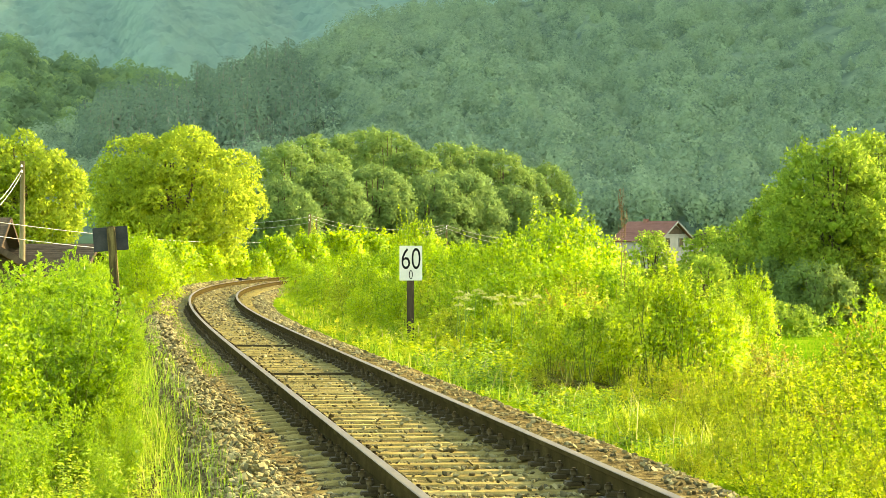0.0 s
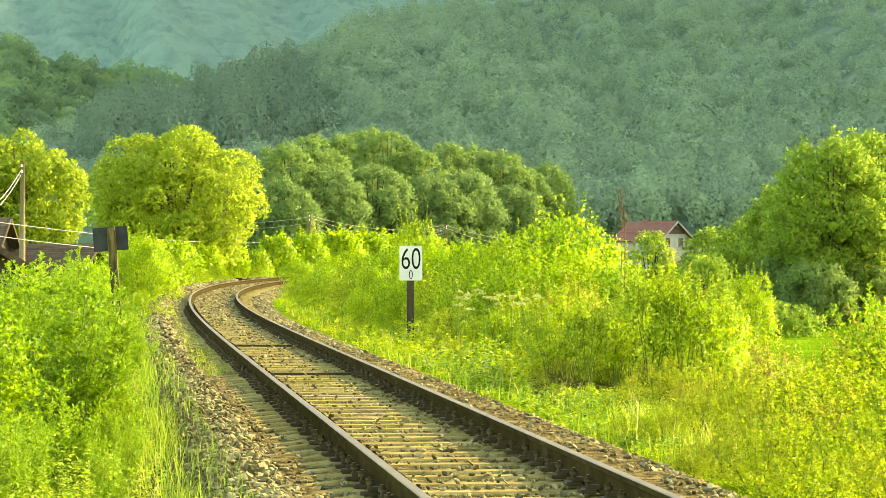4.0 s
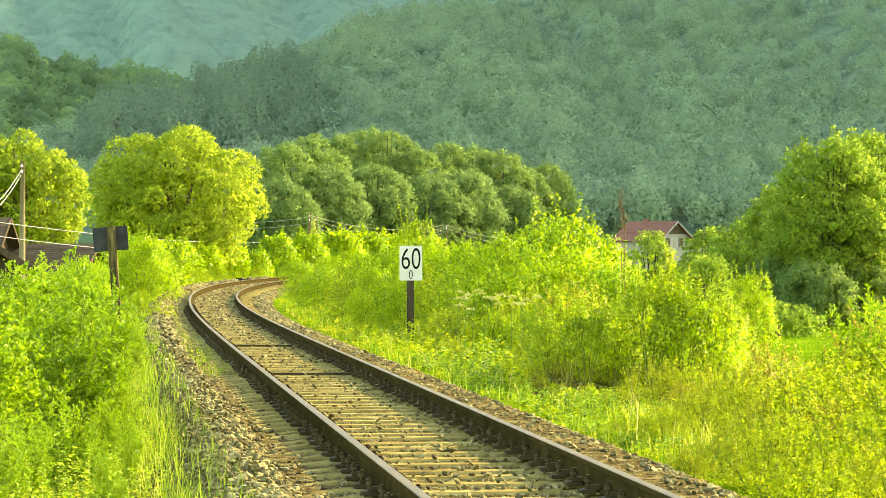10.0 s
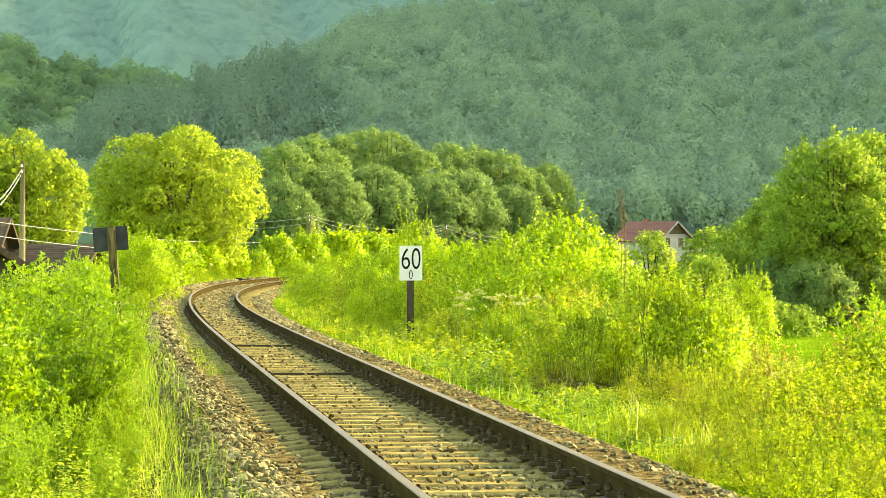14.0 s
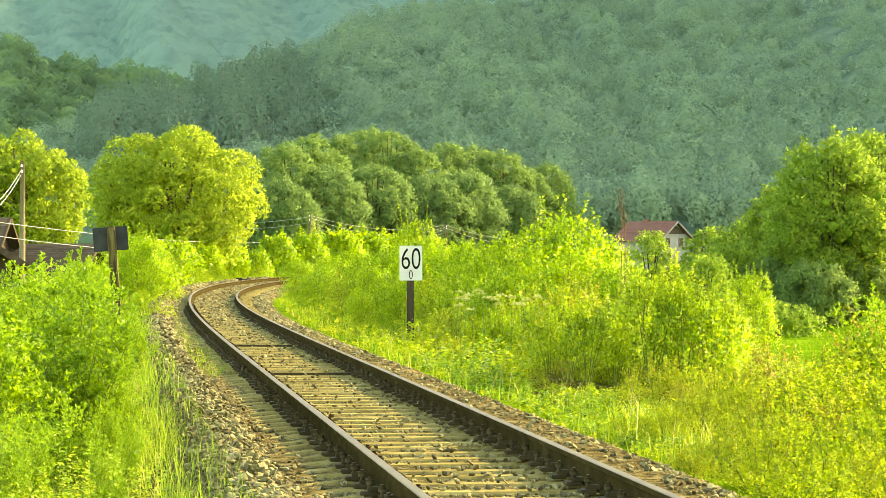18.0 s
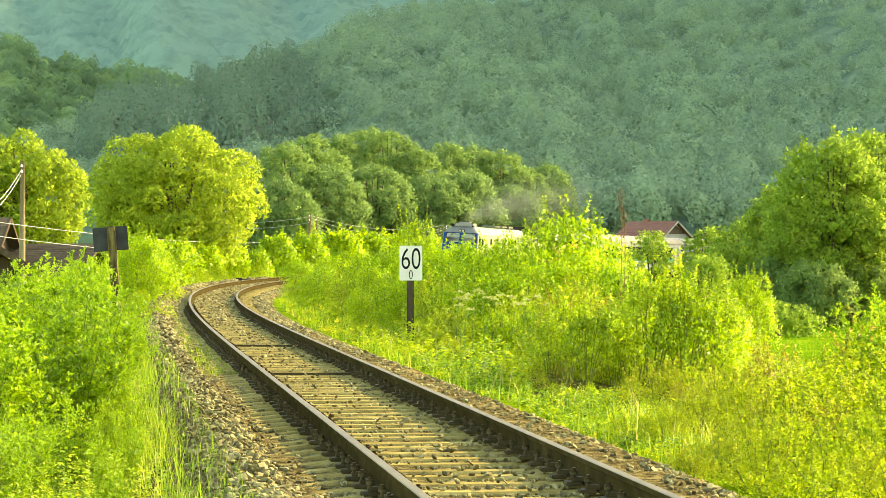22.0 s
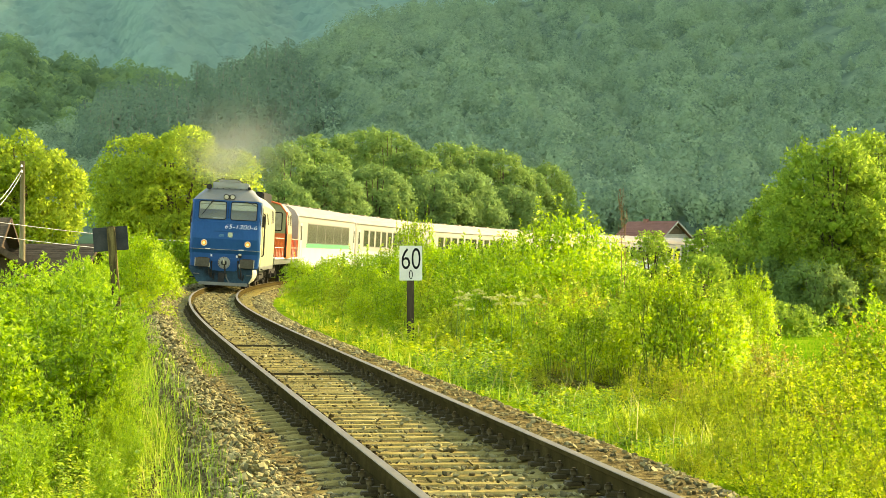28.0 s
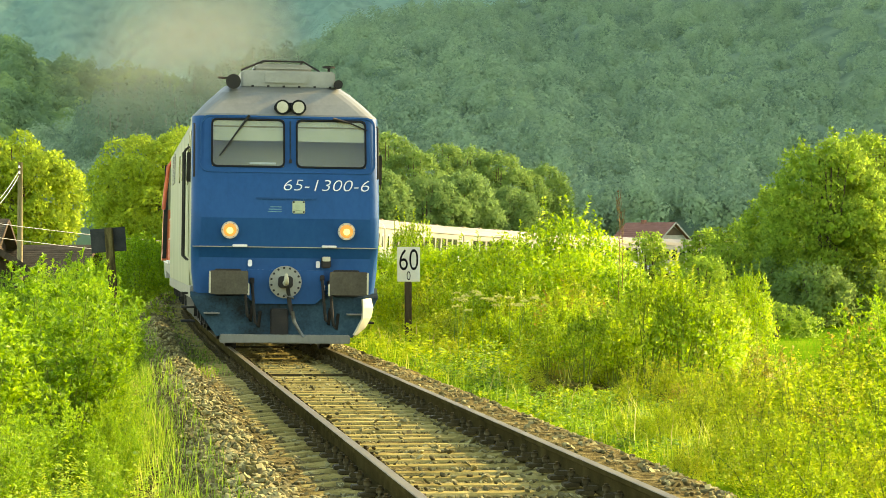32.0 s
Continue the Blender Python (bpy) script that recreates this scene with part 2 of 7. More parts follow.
def tube(points, radii, sides=8, bm=None, caps=True):
    """A tapered round bar through the points."""
    pts = [Vector(p) for p in points]
    if not isinstance(radii, (list, tuple)):
        radii = [radii] * len(pts)
    bm = bm or bmesh.new()
    rings = []
    for i, p in enumerate(pts):
        t = (pts[min(i + 1, len(pts) - 1)] - pts[max(i - 1, 0)]).normalized()
        a = t.cross(Vector((0.31, 0.87, 0.37))).normalized()
        b = t.cross(a)
        rings.append([bm.verts.new(p + radii[i] * (math.cos(k * 2 * math.pi / sides) * a + math.sin(k * 2 * math.pi / sides) * b)) for k in range(sides)])
    for r, q in zip(rings, rings[1:]):
        for k in range(sides):
            f = bm.faces.new((r[k], r[(k + 1) % sides], q[(k + 1) % sides], q[k]))
            f.smooth = True
    if caps:
        bm.faces.new(rings[0])
        bm.faces.new(rings[-1][::-1])
    return bm


def disc(cx, y0, y1, cz, r, sides=24, bm=None, r2=None):
    """A short cylinder along Y."""
    return tube([(cx, y0, cz), (cx, y1, cz)], [r, r if r2 is None else r2], sides, bm)


def unit(v):
    return v / np.maximum(np.linalg.norm(v, axis=-1, keepdims=True), 1e-6)


def leaf_mesh(name, base, way, up, length, width, mats, fold=0.25, soft=None, corners=4):
    """One folded four-corner leaf for each row: base point, direction, rough upward side, length, width."""
    way = unit(way)
    side = unit(np.cross(way, up))
    nrm = unit(np.cross(side, way))
    length, width = np.asarray(length).reshape(-1, 1), np.asarray(width).reshape(-1, 1)
    if corners == 3:
        v = np.stack([base - side * width * 0.55, base + side * width * 0.55, base + way * length], 1)
        me = mesh_of(name, v.reshape(-1, 3), np.arange(len(base) * 3).reshape(-1, 3), mats, soft is not None)
        if soft is not None:
            me.normals_split_custom_set_from_vertices(np.repeat(unit(soft), 3, 0).astype(np.float32))
        return me
    mid = base + way * length * 0.45
    v = np.stack([base, mid + side * width * 0.5 + nrm * width * fold, base + way * length, mid - side * width * 0.5 + nrm * width * fold], 1)
    n = len(base)
    i = np.arange(n)[:, None] * 4
    f = np.concatenate([i + np.array([[0, 1, 2]]), i + np.array([[0, 2, 3]])], 0)
    me = mesh_of(name, v.reshape(-1, 3), f, mats, soft is not None)
    if soft is not None:
        me.normals_split_custom_set_from_vertices(np.repeat(unit(soft), 4, 0).astype(np.float32))
    return me


# ---- the line of the track: a straight, a transition, a curve to the right, a straight ----
STEP = 0.5
S0 = -40.0


def lay_line():
    n = int(900 / STEP)
    s = S0 + STEP * np.arange(n)
    k = np.interp(s, [34.3, 152.4, 300, 330], [0, 1 / 295.4, 1 / 295.4, 0])
    k[s < 34.3] = 0
    th = -0.1244 + np.concatenate([[0], np.cumsum((k[1:] + k[:-1]) / 2 * STEP)])
    x = np.concatenate([[0], np.cumsum(np.sin((th[1:] + th[:-1]) / 2) * STEP)])
    y = np.concatenate([[0], np.cumsum(np.cos((th[1:] + th[:-1]) / 2) * STEP)])
    i = int((16.0 - S0) / STEP)
    return s, x - x[i] + 0.66, y - y[i] + 16.0, th


LINE_S, LINE_X, LINE_Y, LINE_T = lay_line()


def smooth01(v):
    v = np.clip(v, 0, 1)
    return v * v * (3 - 2 * v)


def fall(s):
    """Height of the rail along the line."""
    return -0.011 * np.maximum(0, np.minimum(s, 330) - 158)


def cant(s):
    return radians(3.0) * smooth01((s - 25) / 70)


def track_point(s, d=0.0, z=0.0):
    """The world point d metres right of the line's middle and z above the rails."""
    x, y, t = np.interp(s, LINE_S, LINE_X), np.interp(s, LINE_S, LINE_Y), np.interp(s, LINE_S, LINE_T)
    c = cant(s)
    dd, zz = d * np.cos(c) + z * np.sin(c), -d * np.sin(c) + z * np.cos(c)
    return np.stack(np.broadcast_arrays(x + dd * np.cos(t), y - dd * np.sin(t), fall(s) + zz), -1)


def track_pose(s):
    p = track_point(s)
    t = float(np.interp(s, LINE_S, LINE_T))
    return Matrix.Translation(p) @ Matrix.Rotation(-t, 4, "Z") @ Matrix.Rotation(float(cant(s)), 4, "Y")


def line_coords(x, y):
    """Distance along the line and to the right of it, for world points."""
    sel = slice(0, None, 2)
    lx, ly, lt, ls = LINE_X[sel], LINE_Y[sel], LINE_T[sel], LINE_S[sel]
    x, y = np.asarray(x, float).ravel(), np.asarray(y, float).ravel()
    s, d = np.empty_like(x), np.empty_like(x)
    for a in range(0, len(x), 4000):
        q = slice(a, a + 4000)
        i = ((x[q, None] - lx) ** 2 + (y[q, None] - ly) ** 2).argmin(1)
        dx, dy = x[q] - lx[i], y[q] - ly[i]
        s[q] = ls[i] + dx * np.sin(lt[i]) + dy * np.cos(lt[i])
        d[q] = dx * np.cos(lt[i]) - dy * np.sin(lt[i])
    return s, d


def ground_height(x, y):
    s, d = line_coords(x, y)
    right = np.interp(d, [0, 1.8, 3.0, 4.5, 7, 12, 20], [-0.42, -0.45, -0.55, -0.62, -1.0, -1.9, -2.3])
    left = np.interp(-d, [0, 1.8, 2.6, 4, 7, 14, 30], [-0.42, -0.5, -0.5, -0.62, -0.75, -0.6, -0.3])
    z = np.where(d > 0, right, left)
    keep = np.clip(1 - (np.abs(d) - 20) / 60, 0, 1)
    return z + fall(s) * keep


# ---- ground ----


def spaced(parts_):
    return np.unique(np.round(np.concatenate([np.arange(a, b, st) for a, b, st in parts_]), 3))


def build_ground():
    gx = spaced([(-2600, -300, 90), (-300, -60, 12), (-60, -24, 2), (-24, 30, 0.8), (30, 70, 2), (70, 300, 12), (300, 2601, 90)])
    gy = spaced([(-400, -20, 40), (-20, 6, 2), (6, 140, 0.8), (140, 330, 2), (330, 600, 15), (600, 3601, 120)])
    X, Y = np.meshgrid(gx, gy, indexing="ij")
    x, y = X.ravel(), Y.ravel()
    z = ground_height(x, y)
    near = np.clip(1 - (y - 120) / 200, 0, 1)
    bumps = np.sin(x * 1.7 + np.sin(y * 0.9)) * np.sin(y * 1.3 + np.sin(x * 0.8)) * 0.04
    z = z + bumps * near
    n, m = len(gx), len(gy)
    i = (np.arange(n - 1)[:, None] * m + np.arange(m - 1)[None]).ravel()
    f = np.stack([i, i + m, i + m + 1, i + 1], 1)
    ob = new("ground", mesh_of("ground", np.stack([x, y, z], 1), f, [M_GROUND], True))
    tagged(ob, "grassy trackside ground falling to a mown meadow", "ground", kind="structure")


build_ground()

# ---- train materials ----
M_LOCO_BLUE = surface("loco_blue_paint", [(0.3, (0.004, 0.042, 0.112)), (0.5, (0.006, 0.054, 0.145)), (0.72, (0.010, 0.068, 0.168))], 0.9, 14.0, 0.45, bump=0.05, size=0.003, stretch=(1, 1, 0.5), shine=0.12)
M_LOCO_SKIRT = surface("loco_skirt_paint", [(0.36, (0.012, 0.014, 0.012)), (0.52, (0.020, 0.043, 0.055)), (0.7, (0.036, 0.075, 0.088))], 1.6, 22.0, 0.85, bump=0.15, size=0.004, shine=0.05)
M_LOCO_GREY = surface("loco_grey_paint", [(0.25, (0.055, 0.057, 0.042)), (0.5, (0.112, 0.114, 0.088)), (0.75, (0.165, 0.166, 0.134))], 1.1, 16.0, 0.5, bump=0.08, size=0.003, stretch=(1, 1, 0.4))
# Side paint: the reflected green of the plants is tinted into the base colour.
M_LOCO_SIDE = surface("loco_side_paint_green_cast", [(0.25, (0.12, 0.125, 0.06)), (0.5, (0.20, 0.205, 0.105)), (0.75, (0.26, 0.262, 0.15))], 1.0, 16.0, 0.6, bump=0.08, size=0.003, stretch=(1, 1, 0.4))
M_COACH = surface("coach_white_paint", [(0.3, (0.19, 0.178, 0.14)), (0.55, (0.25, 0.238, 0.195)), (0.75, (0.30, 0.287, 0.24))], 0.5, 12.0, 0.42, bump=0.04, size=0.002, shine=0.2, stretch=(1, 0.3, 1))
M_COACH_ROOF = surface("coach_roof_paint", [(0.3, (0.145, 0.115, 0.058)), (0.7, (0.235, 0.195, 0.11))], 0.5, 10.0, 0.6, bump=0.08, size=0.003)
M_COACH_LOW = surface("coach_grey_panel", [(0.3, (0.22, 0.24, 0.24)), (0.7, (0.34, 0.36, 0.35))], 0.6, 14.0, 0.5, bump=0.05, size=0.002)
M_GREEN = surface("coach_green_band", [(0.3, (0.03, 0.22, 0.09)), (0.7, (0.05, 0.30, 0.13))], 1.0, 20.0, 0.45, bump=0.03, size=0.002)
M_ORANGE = surface("loco_orange_paint", [(0.3, (0.40, 0.062, 0.012)), (0.55, (0.54, 0.10, 0.02)), (0.75, (0.60, 0.14, 0.035))], 1.2, 18.0, 0.5, bump=0.06, size=0.003)
M_ROOF_BOX = surface("roof_box_paint", [(0.3, (0.15, 0.15, 0.115)), (0.7, (0.26, 0.26, 0.21))], 1.5, 20.0, 0.6, bump=0.1, size=0.003)
M_IRON = surface("black_iron", [(0.3, (0.010, 0.010, 0.009)), (0.7, (0.036, 0.033, 0.027))], 3.0, 40.0, 0.7, metal=0.1, bump=0.25, size=0.004)
M_STEEL = surface("grey_steel", [(0.3, (0.07, 0.075, 0.065)), (0.7, (0.16, 0.16, 0.14))], 3.0, 40.0, 0.5, metal=0.5, bump=0.15, size=0.003)
M_RUBBER = surface("window_rubber", [(0.3, (0.006, 0.006, 0.006)), (0.7, (0.014, 0.014, 0.013))], 5.0, 50.0, 0.7, bump=0.1, size=0.002, shine=0.08)
M_BUFFER = surface("greasy_buffer_plate", [(0.3, (0.034, 0.030, 0.020)), (0.55, (0.072, 0.065, 0.044)), (0.75, (0.13, 0.118, 0.085))], 2.0, 30.0, 0.75, bump=0.15, size=0.003, shine=0.1)
M_CREAM = surface("cream_paint", [(0.3, (0.30, 0.28, 0.18)), (0.7, (0.42, 0.40, 0.28))], 4.0, 40.0, 0.5, bump=0.05, size=0.002)
M_WHITE = surface("white_paint", [(0.3, (0.48, 0.47, 0.43)), (0.7, (0.62, 0.61, 0.56))], 4.0, 40.0, 0.5, bump=0.05, size=0.002)
M_CAB = surface("cab_interior", [(0.3, (0.27, 0.25, 0.17)), (0.7, (0.36, 0.34, 0.24))], 1.0, 20.0, 0.8, bump=0.05, size=0.002)
M_DARKGLASS = plain_glass("coach_glass", (0.030, 0.036, 0.016), 0.2)
M_LAMP = surface("headlamp_warm", [(0.3, (0.16, 0.07, 0.012)), (0.7, (0.25, 0.13, 0.03))], 6.0, 40.0, 0.2, bump=0, emit=((1.0, 0.38, 0.06), 0.13))
M_LAMP_CORE = surface("headlamp_core", [(0.3, (0.5, 0.35, 0.12)), (0.7, (0.6, 0.45, 0.2))], 6.0, 40.0, 0.2, bump=0, emit=((1.0, 0.58, 0.14), 0.42))
M_LENS = surface("lamp_lens", [(0.3, (0.17, 0.17, 0.12)), (0.7, (0.27, 0.27, 0.20))], 6.0, 60.0, 0.12, bump=0.2, size=0.004, coat=0.6)


def windscreen_glass():
    m, nt = material("windscreen_glass")
    out = nt.nodes.new("ShaderNodeOutputMaterial")
    tr = nt.nodes.new("ShaderNodeBsdfTransparent")
    tr.inputs[0].default_value = (0.88, 0.90, 0.84, 1)
    gl = nt.nodes.new("ShaderNodeBsdfGlossy")
    gl.inputs["Roughness"].default_value = 0.05
    ms = nt.nodes.new("ShaderNodeMixShader")
    ms.inputs[0].default_value = 0.045
    nt.links.new(tr.outputs[0], ms.inputs[1])
    nt.links.new(gl.outputs[0], ms.inputs[2])
    nt.links.new(ms.outputs[0], out.inputs[0])
    return m


def smoke_material():
    """Thin exhaust: clear towards the rim of each puff and broken by noise."""
    m, nt = material("exhaust_haze")
    out = nt.nodes.new("ShaderNodeOutputMaterial")
    tc = nt.nodes.new("ShaderNodeTexCoord")
    ln = nt.nodes.new("ShaderNodeVectorMath")
    ln.operation = "LENGTH"
    nt.links.new(tc.outputs["Object"], ln.inputs[0])
    ns = node(nt, "ShaderNodeTexNoise", Scale=1.6, Detail=4.0)
    nt.links.new(tc.outputs["Object"], ns.inputs[0])
    mr = nt.nodes.new("ShaderNodeMapRange")
    mr.interpolation_type = "SMOOTHERSTEP"
    nt.links.new(ln.outputs["Value"], mr.inputs[0])
    mr.inputs[1].default_value, mr.inputs[2].default_value, mr.inputs[3].default_value, mr.inputs[4].default_value = 0.0, 1.0, 0.32, 0.0
    mu = nt.nodes.new("ShaderNodeMath")
    mu.operation = "MULTIPLY"
    nr = nt.nodes.new("ShaderNodeMapRange")
    nt.links.new(ns.outputs[0], nr.inputs[0])
    nr.inputs[1].default_value, nr.inputs[2].default_value = 0.3, 0.62
    nt.links.new(mr.outputs[0], mu.inputs[0])
    nt.links.new(nr.outputs[0], mu.inputs[1])
    tr = nt.nodes.new("ShaderNodeBsdfTransparent")
    df = nt.nodes.new("ShaderNodeBsdfDiffuse")
    df.inputs[0].default_value = (0.22, 0.235, 0.20, 1)
    tl = nt.nodes.new("ShaderNodeBsdfTranslucent")
    tl.inputs[0].default_value = (0.22, 0.235, 0.20, 1)
    ad = nt.nodes.new("ShaderNodeMixShader")
    nt.links.new(df.outputs[0], ad.inputs[1])
    nt.links.new(tl.outputs[0], ad.inputs[2])
    ms = nt.nodes.new("ShaderNodeMixShader")
    nt.links.new(mu.outputs[0], ms.inputs[0])
    nt.links.new(tr.outputs[0], ms.inputs[1])
    nt.links.new(ad.outputs[0], ms.inputs[2])
    nt.links.new(ms.outputs[0], out.inputs[0])
    return m


M_WINDSCREEN = windscreen_glass()
M_SMOKE = smoke_material()
M_RIM = surface("lamp_rim_chrome", [(0.3, (0.22, 0.20, 0.15)), (0.7, (0.42, 0.40, 0.33))], 8.0, 60.0, 0.3, metal=0.5, bump=0.1, size=0.002)
M_BADGE = surface("badge_enamel", [(0.3, (0.22, 0.25, 0.12)), (0.7, (0.34, 0.37, 0.20))], 8.0, 60.0, 0.4, bump=0.1, size=0.002)
M_STENCIL = surface("faded_stencil_paint", [(0.3, (0.03, 0.12, 0.16)), (0.7, (0.09, 0.22, 0.25))], 12.0, 80.0, 0.6, bump=0.0)
M_FLANGE = surface("dusty_flange_paint", [(0.3, (0.14, 0.145, 0.11)), (0.7, (0.25, 0.255, 0.20))], 3.0, 40.0, 0.6, bump=0.2, size=0.003)



def loft(rings, close_ends=True, wrap=False):
    """Skin over rings of equal point counts."""
    bm = bmesh.new()
    R = [[bm.verts.new(p) for p in r] for r in rings]
    k = len(R[0])
    for a, b in zip(R, R[1:]):
        for i in range(k if wrap else k - 1):
            bm.faces.new((a[i], a[(i + 1) % k], b[(i + 1) % k], b[i]))
    if close_ends and wrap:
        bm.faces.new(R[0][::-1])
        bm.faces.new(R[-1])
    bmesh.ops.recalc_face_normals(bm, faces=bm.faces[:])
    return bm


def rounded_rect(w, h, r, seg=4):
    pts = []
    for cx, cz, a0 in ((w - r, h - r, 0), (-w + r, h - r, 90), (-w + r, -h + r, 180), (w - r, -h + r, 270)):
        for k in range(seg + 1):
            a = radians(a0 + 90 * k / seg)
            pts.append((cx + r * math.cos(a), cz + r * math.sin(a)))
    return pts


def plate(w, h, r, y0, y1):
    """A rounded plate in the XZ plane."""
    pts = rounded_rect(w, h, r)
    return loft([[(x, y0, z) for x, z in pts], [(x, y1, z) for x, z in pts]], wrap=True)


def ring(w, h, r, rim, y0, y1):
    """A rounded frame in the XZ plane."""
    o, i = rounded_rect(w, h, r), rounded_rect(w - rim, h - rim, max(0.01, r - rim * 0.6))
    seq = [[(x, y1, z) for x, z in i], [(x, y0, z) for x, z in i], [(x, y0, z) for x, z in o], [(x, y1, z) for x, z in o], [(x, y1, z) for x, z in i]]
    return loft(seq, close_ends=False, wrap=True)


# ---- railway track ----


def swept(profile, s0, s1, step, close=True, jitter=0.0):
    """Verts and quads of a cross-section (d, z) carried along the line."""
    s = np.arange(s0, s1 + step / 2, step)
    pr = np.array(profile)
    v = np.stack([track_point(s, d, z) for d, z in pr], 1)
    if jitter:
        v = v + np.random.RandomState(3).normal(0, jitter, v.shape)
    n, k = len(s), len(pr)
    i = np.arange(n - 1)[:, None] * k
    ks = np.arange(k if close else k - 1)[None]
    f = np.stack([i + ks, i + (ks + 1) % k, i + k + (ks + 1) % k, i + k + ks], -1).reshape(-1, 4)
    return v.reshape(-1, 3), f


RAIL = [(-0.036, -0.004), (-0.030, 0.0), (0.030, 0.0), (0.036, -0.004), (0.036, -0.038), (0.0095, -0.052), (0.0095, -0.135), (0.075, -0.158), (0.075, -0.172),
        (-0.075, -0.172), (-0.075, -0.158), (-0.0095, -0.135), (-0.0095, -0.052), (-0.036, -0.038)]
track = tagged(new("railway_track"), "single railway line on concrete sleepers curving to the right", "railway track", kind="structure")
for d0 in (-0.7535, 0.7535):
    v, f = swept([(d0 + a, b) for a, b in RAIL], -38, 330, 0.5)
    me = mesh_of("rail", v, f, [M_RAILSIDE, M_RAILTOP])
    mi = np.zeros(len(f), dtype=np.int32)
    mi[(np.arange(len(f)) % 14) < 3] = 1
    me.polygons.foreach_set("material_index", mi)
    part("rail", me, None, track, "rust-brown steel rail with a worn bright head")

BED = [(-3.3, -0.75), (-2.6, -0.52), (-2.15, -0.32), (-1.88, -0.17), (-1.70, -0.115), (-1.54, -0.115), (-1.36, -0.205), (-1.12, -0.215), (-0.9, -0.225), (-0.4, -0.232), (0, -0.232), (0.4, -0.232), (0.9, -0.245), (1.4, -0.25), (1.75, -0.25), (2.15, -0.42), (2.7, -0.75)]
v, f = swept(BED, -38, 330, 0.25, close=False, jitter=0.011)
ballast = tagged(new("ballast_bed", mesh_of("ballast_bed", v, f, [M_BALLAST])), "bed of dusty brown crushed stone under the sleepers", "ballast", kind="structure")


def build_tie_bars():
    """Two dark iron bars across the sleepers, and a pale stone."""
    for s in (47.3, 36.4):
        b = part("tie_bar", box(-0.70, 0.70, -0.02, 0.02, -0.20, -0.168, 0.006), M_CLIP, track, "dark iron bar across the sleepers")
        b.matrix_basis = track_pose(s)


def sleeper_mesh():
    bm = bmesh.new()
    xs = [-1.3, -1.22, -0.95, -0.5, 0.5, 0.95, 1.22, 1.3]
    tops = [-0.235, -0.205, -0.176, -0.205, -0.205, -0.176, -0.205, -0.235]
    rings = []
    for x, z in zip(xs, tops):
        rings.append([bm.verts.new((x, y, zz)) for y, zz in ((-0.145, -0.4), (-0.105, z - 0.018), (-0.09, z), (0.09, z), (0.105, z - 0.018), (0.145, -0.4))])
    for a, b in zip(rings, rings[1:]):
        for k in range(5):
            bm.faces.new((a[k], b[k], b[k + 1], a[k + 1]))
    bm.faces.new(rings[0])
    bm.faces.new(rings[-1][::-1])
    bmesh.ops.recalc_face_normals(bm, faces=bm.faces[:])
    me = bpy.data.meshes.new("sleeper")
    bm.to_mesh(me)
    bm.free()
    me.materials.append(M_SLEEPER)
    return me


def clip_mesh():
    """Base plate lug, bent clip and bolt of one side of a rail fastening."""
    bm = box(-0.05, 0.05, -0.055, 0.055, 0.0, 0.025, 0.006)
    box(-0.075, 0.01, -0.03, 0.03, 0.022, 0.05, 0.006, bm)
    tube([(-0.005, 0, 0.03), (-0.005, 0, 0.10)], 0.013, 6, bm)
    tube([(-0.005, 0, 0.062), (-0.005, 0, 0.088)], 0.024, 6, bm)
    me = bpy.data.meshes.new("rail_clip")
    bm.to_mesh(me)
    bm.free()
    me.materials.append(M_CLIP)
    return me


def build_sleepers():
    sm, cm = sleeper_mesh(), clip_mesh()
    rnd = random.Random(5)
    s = -35.8
    while s < 150:
        p = new("sleeper", sm)
        p.parent = track
        p.matrix_basis = track_pose(s + rnd.uniform(-0.025, 0.025)) @ pose(rnd.uniform(-0.02, 0.02), 0, rnd.uniform(-0.006, 0.004), 0, 0, rnd.uniform(-0.8, 0.8))
        if 9 < s < 75:
            for x, turn in ((-0.7535 - 0.125, 180), (-0.7535 + 0.125, 0), (0.7535 - 0.125, 180), (0.7535 + 0.125, 0)):
                c = new("rail_clip", cm)
                c.parent = p
                c.matrix_basis = pose(x, 0, -0.178, 0, 0, turn) @ Matrix.Diagonal((1.15, 1.3, 1.3, 1))
        s += 0.6


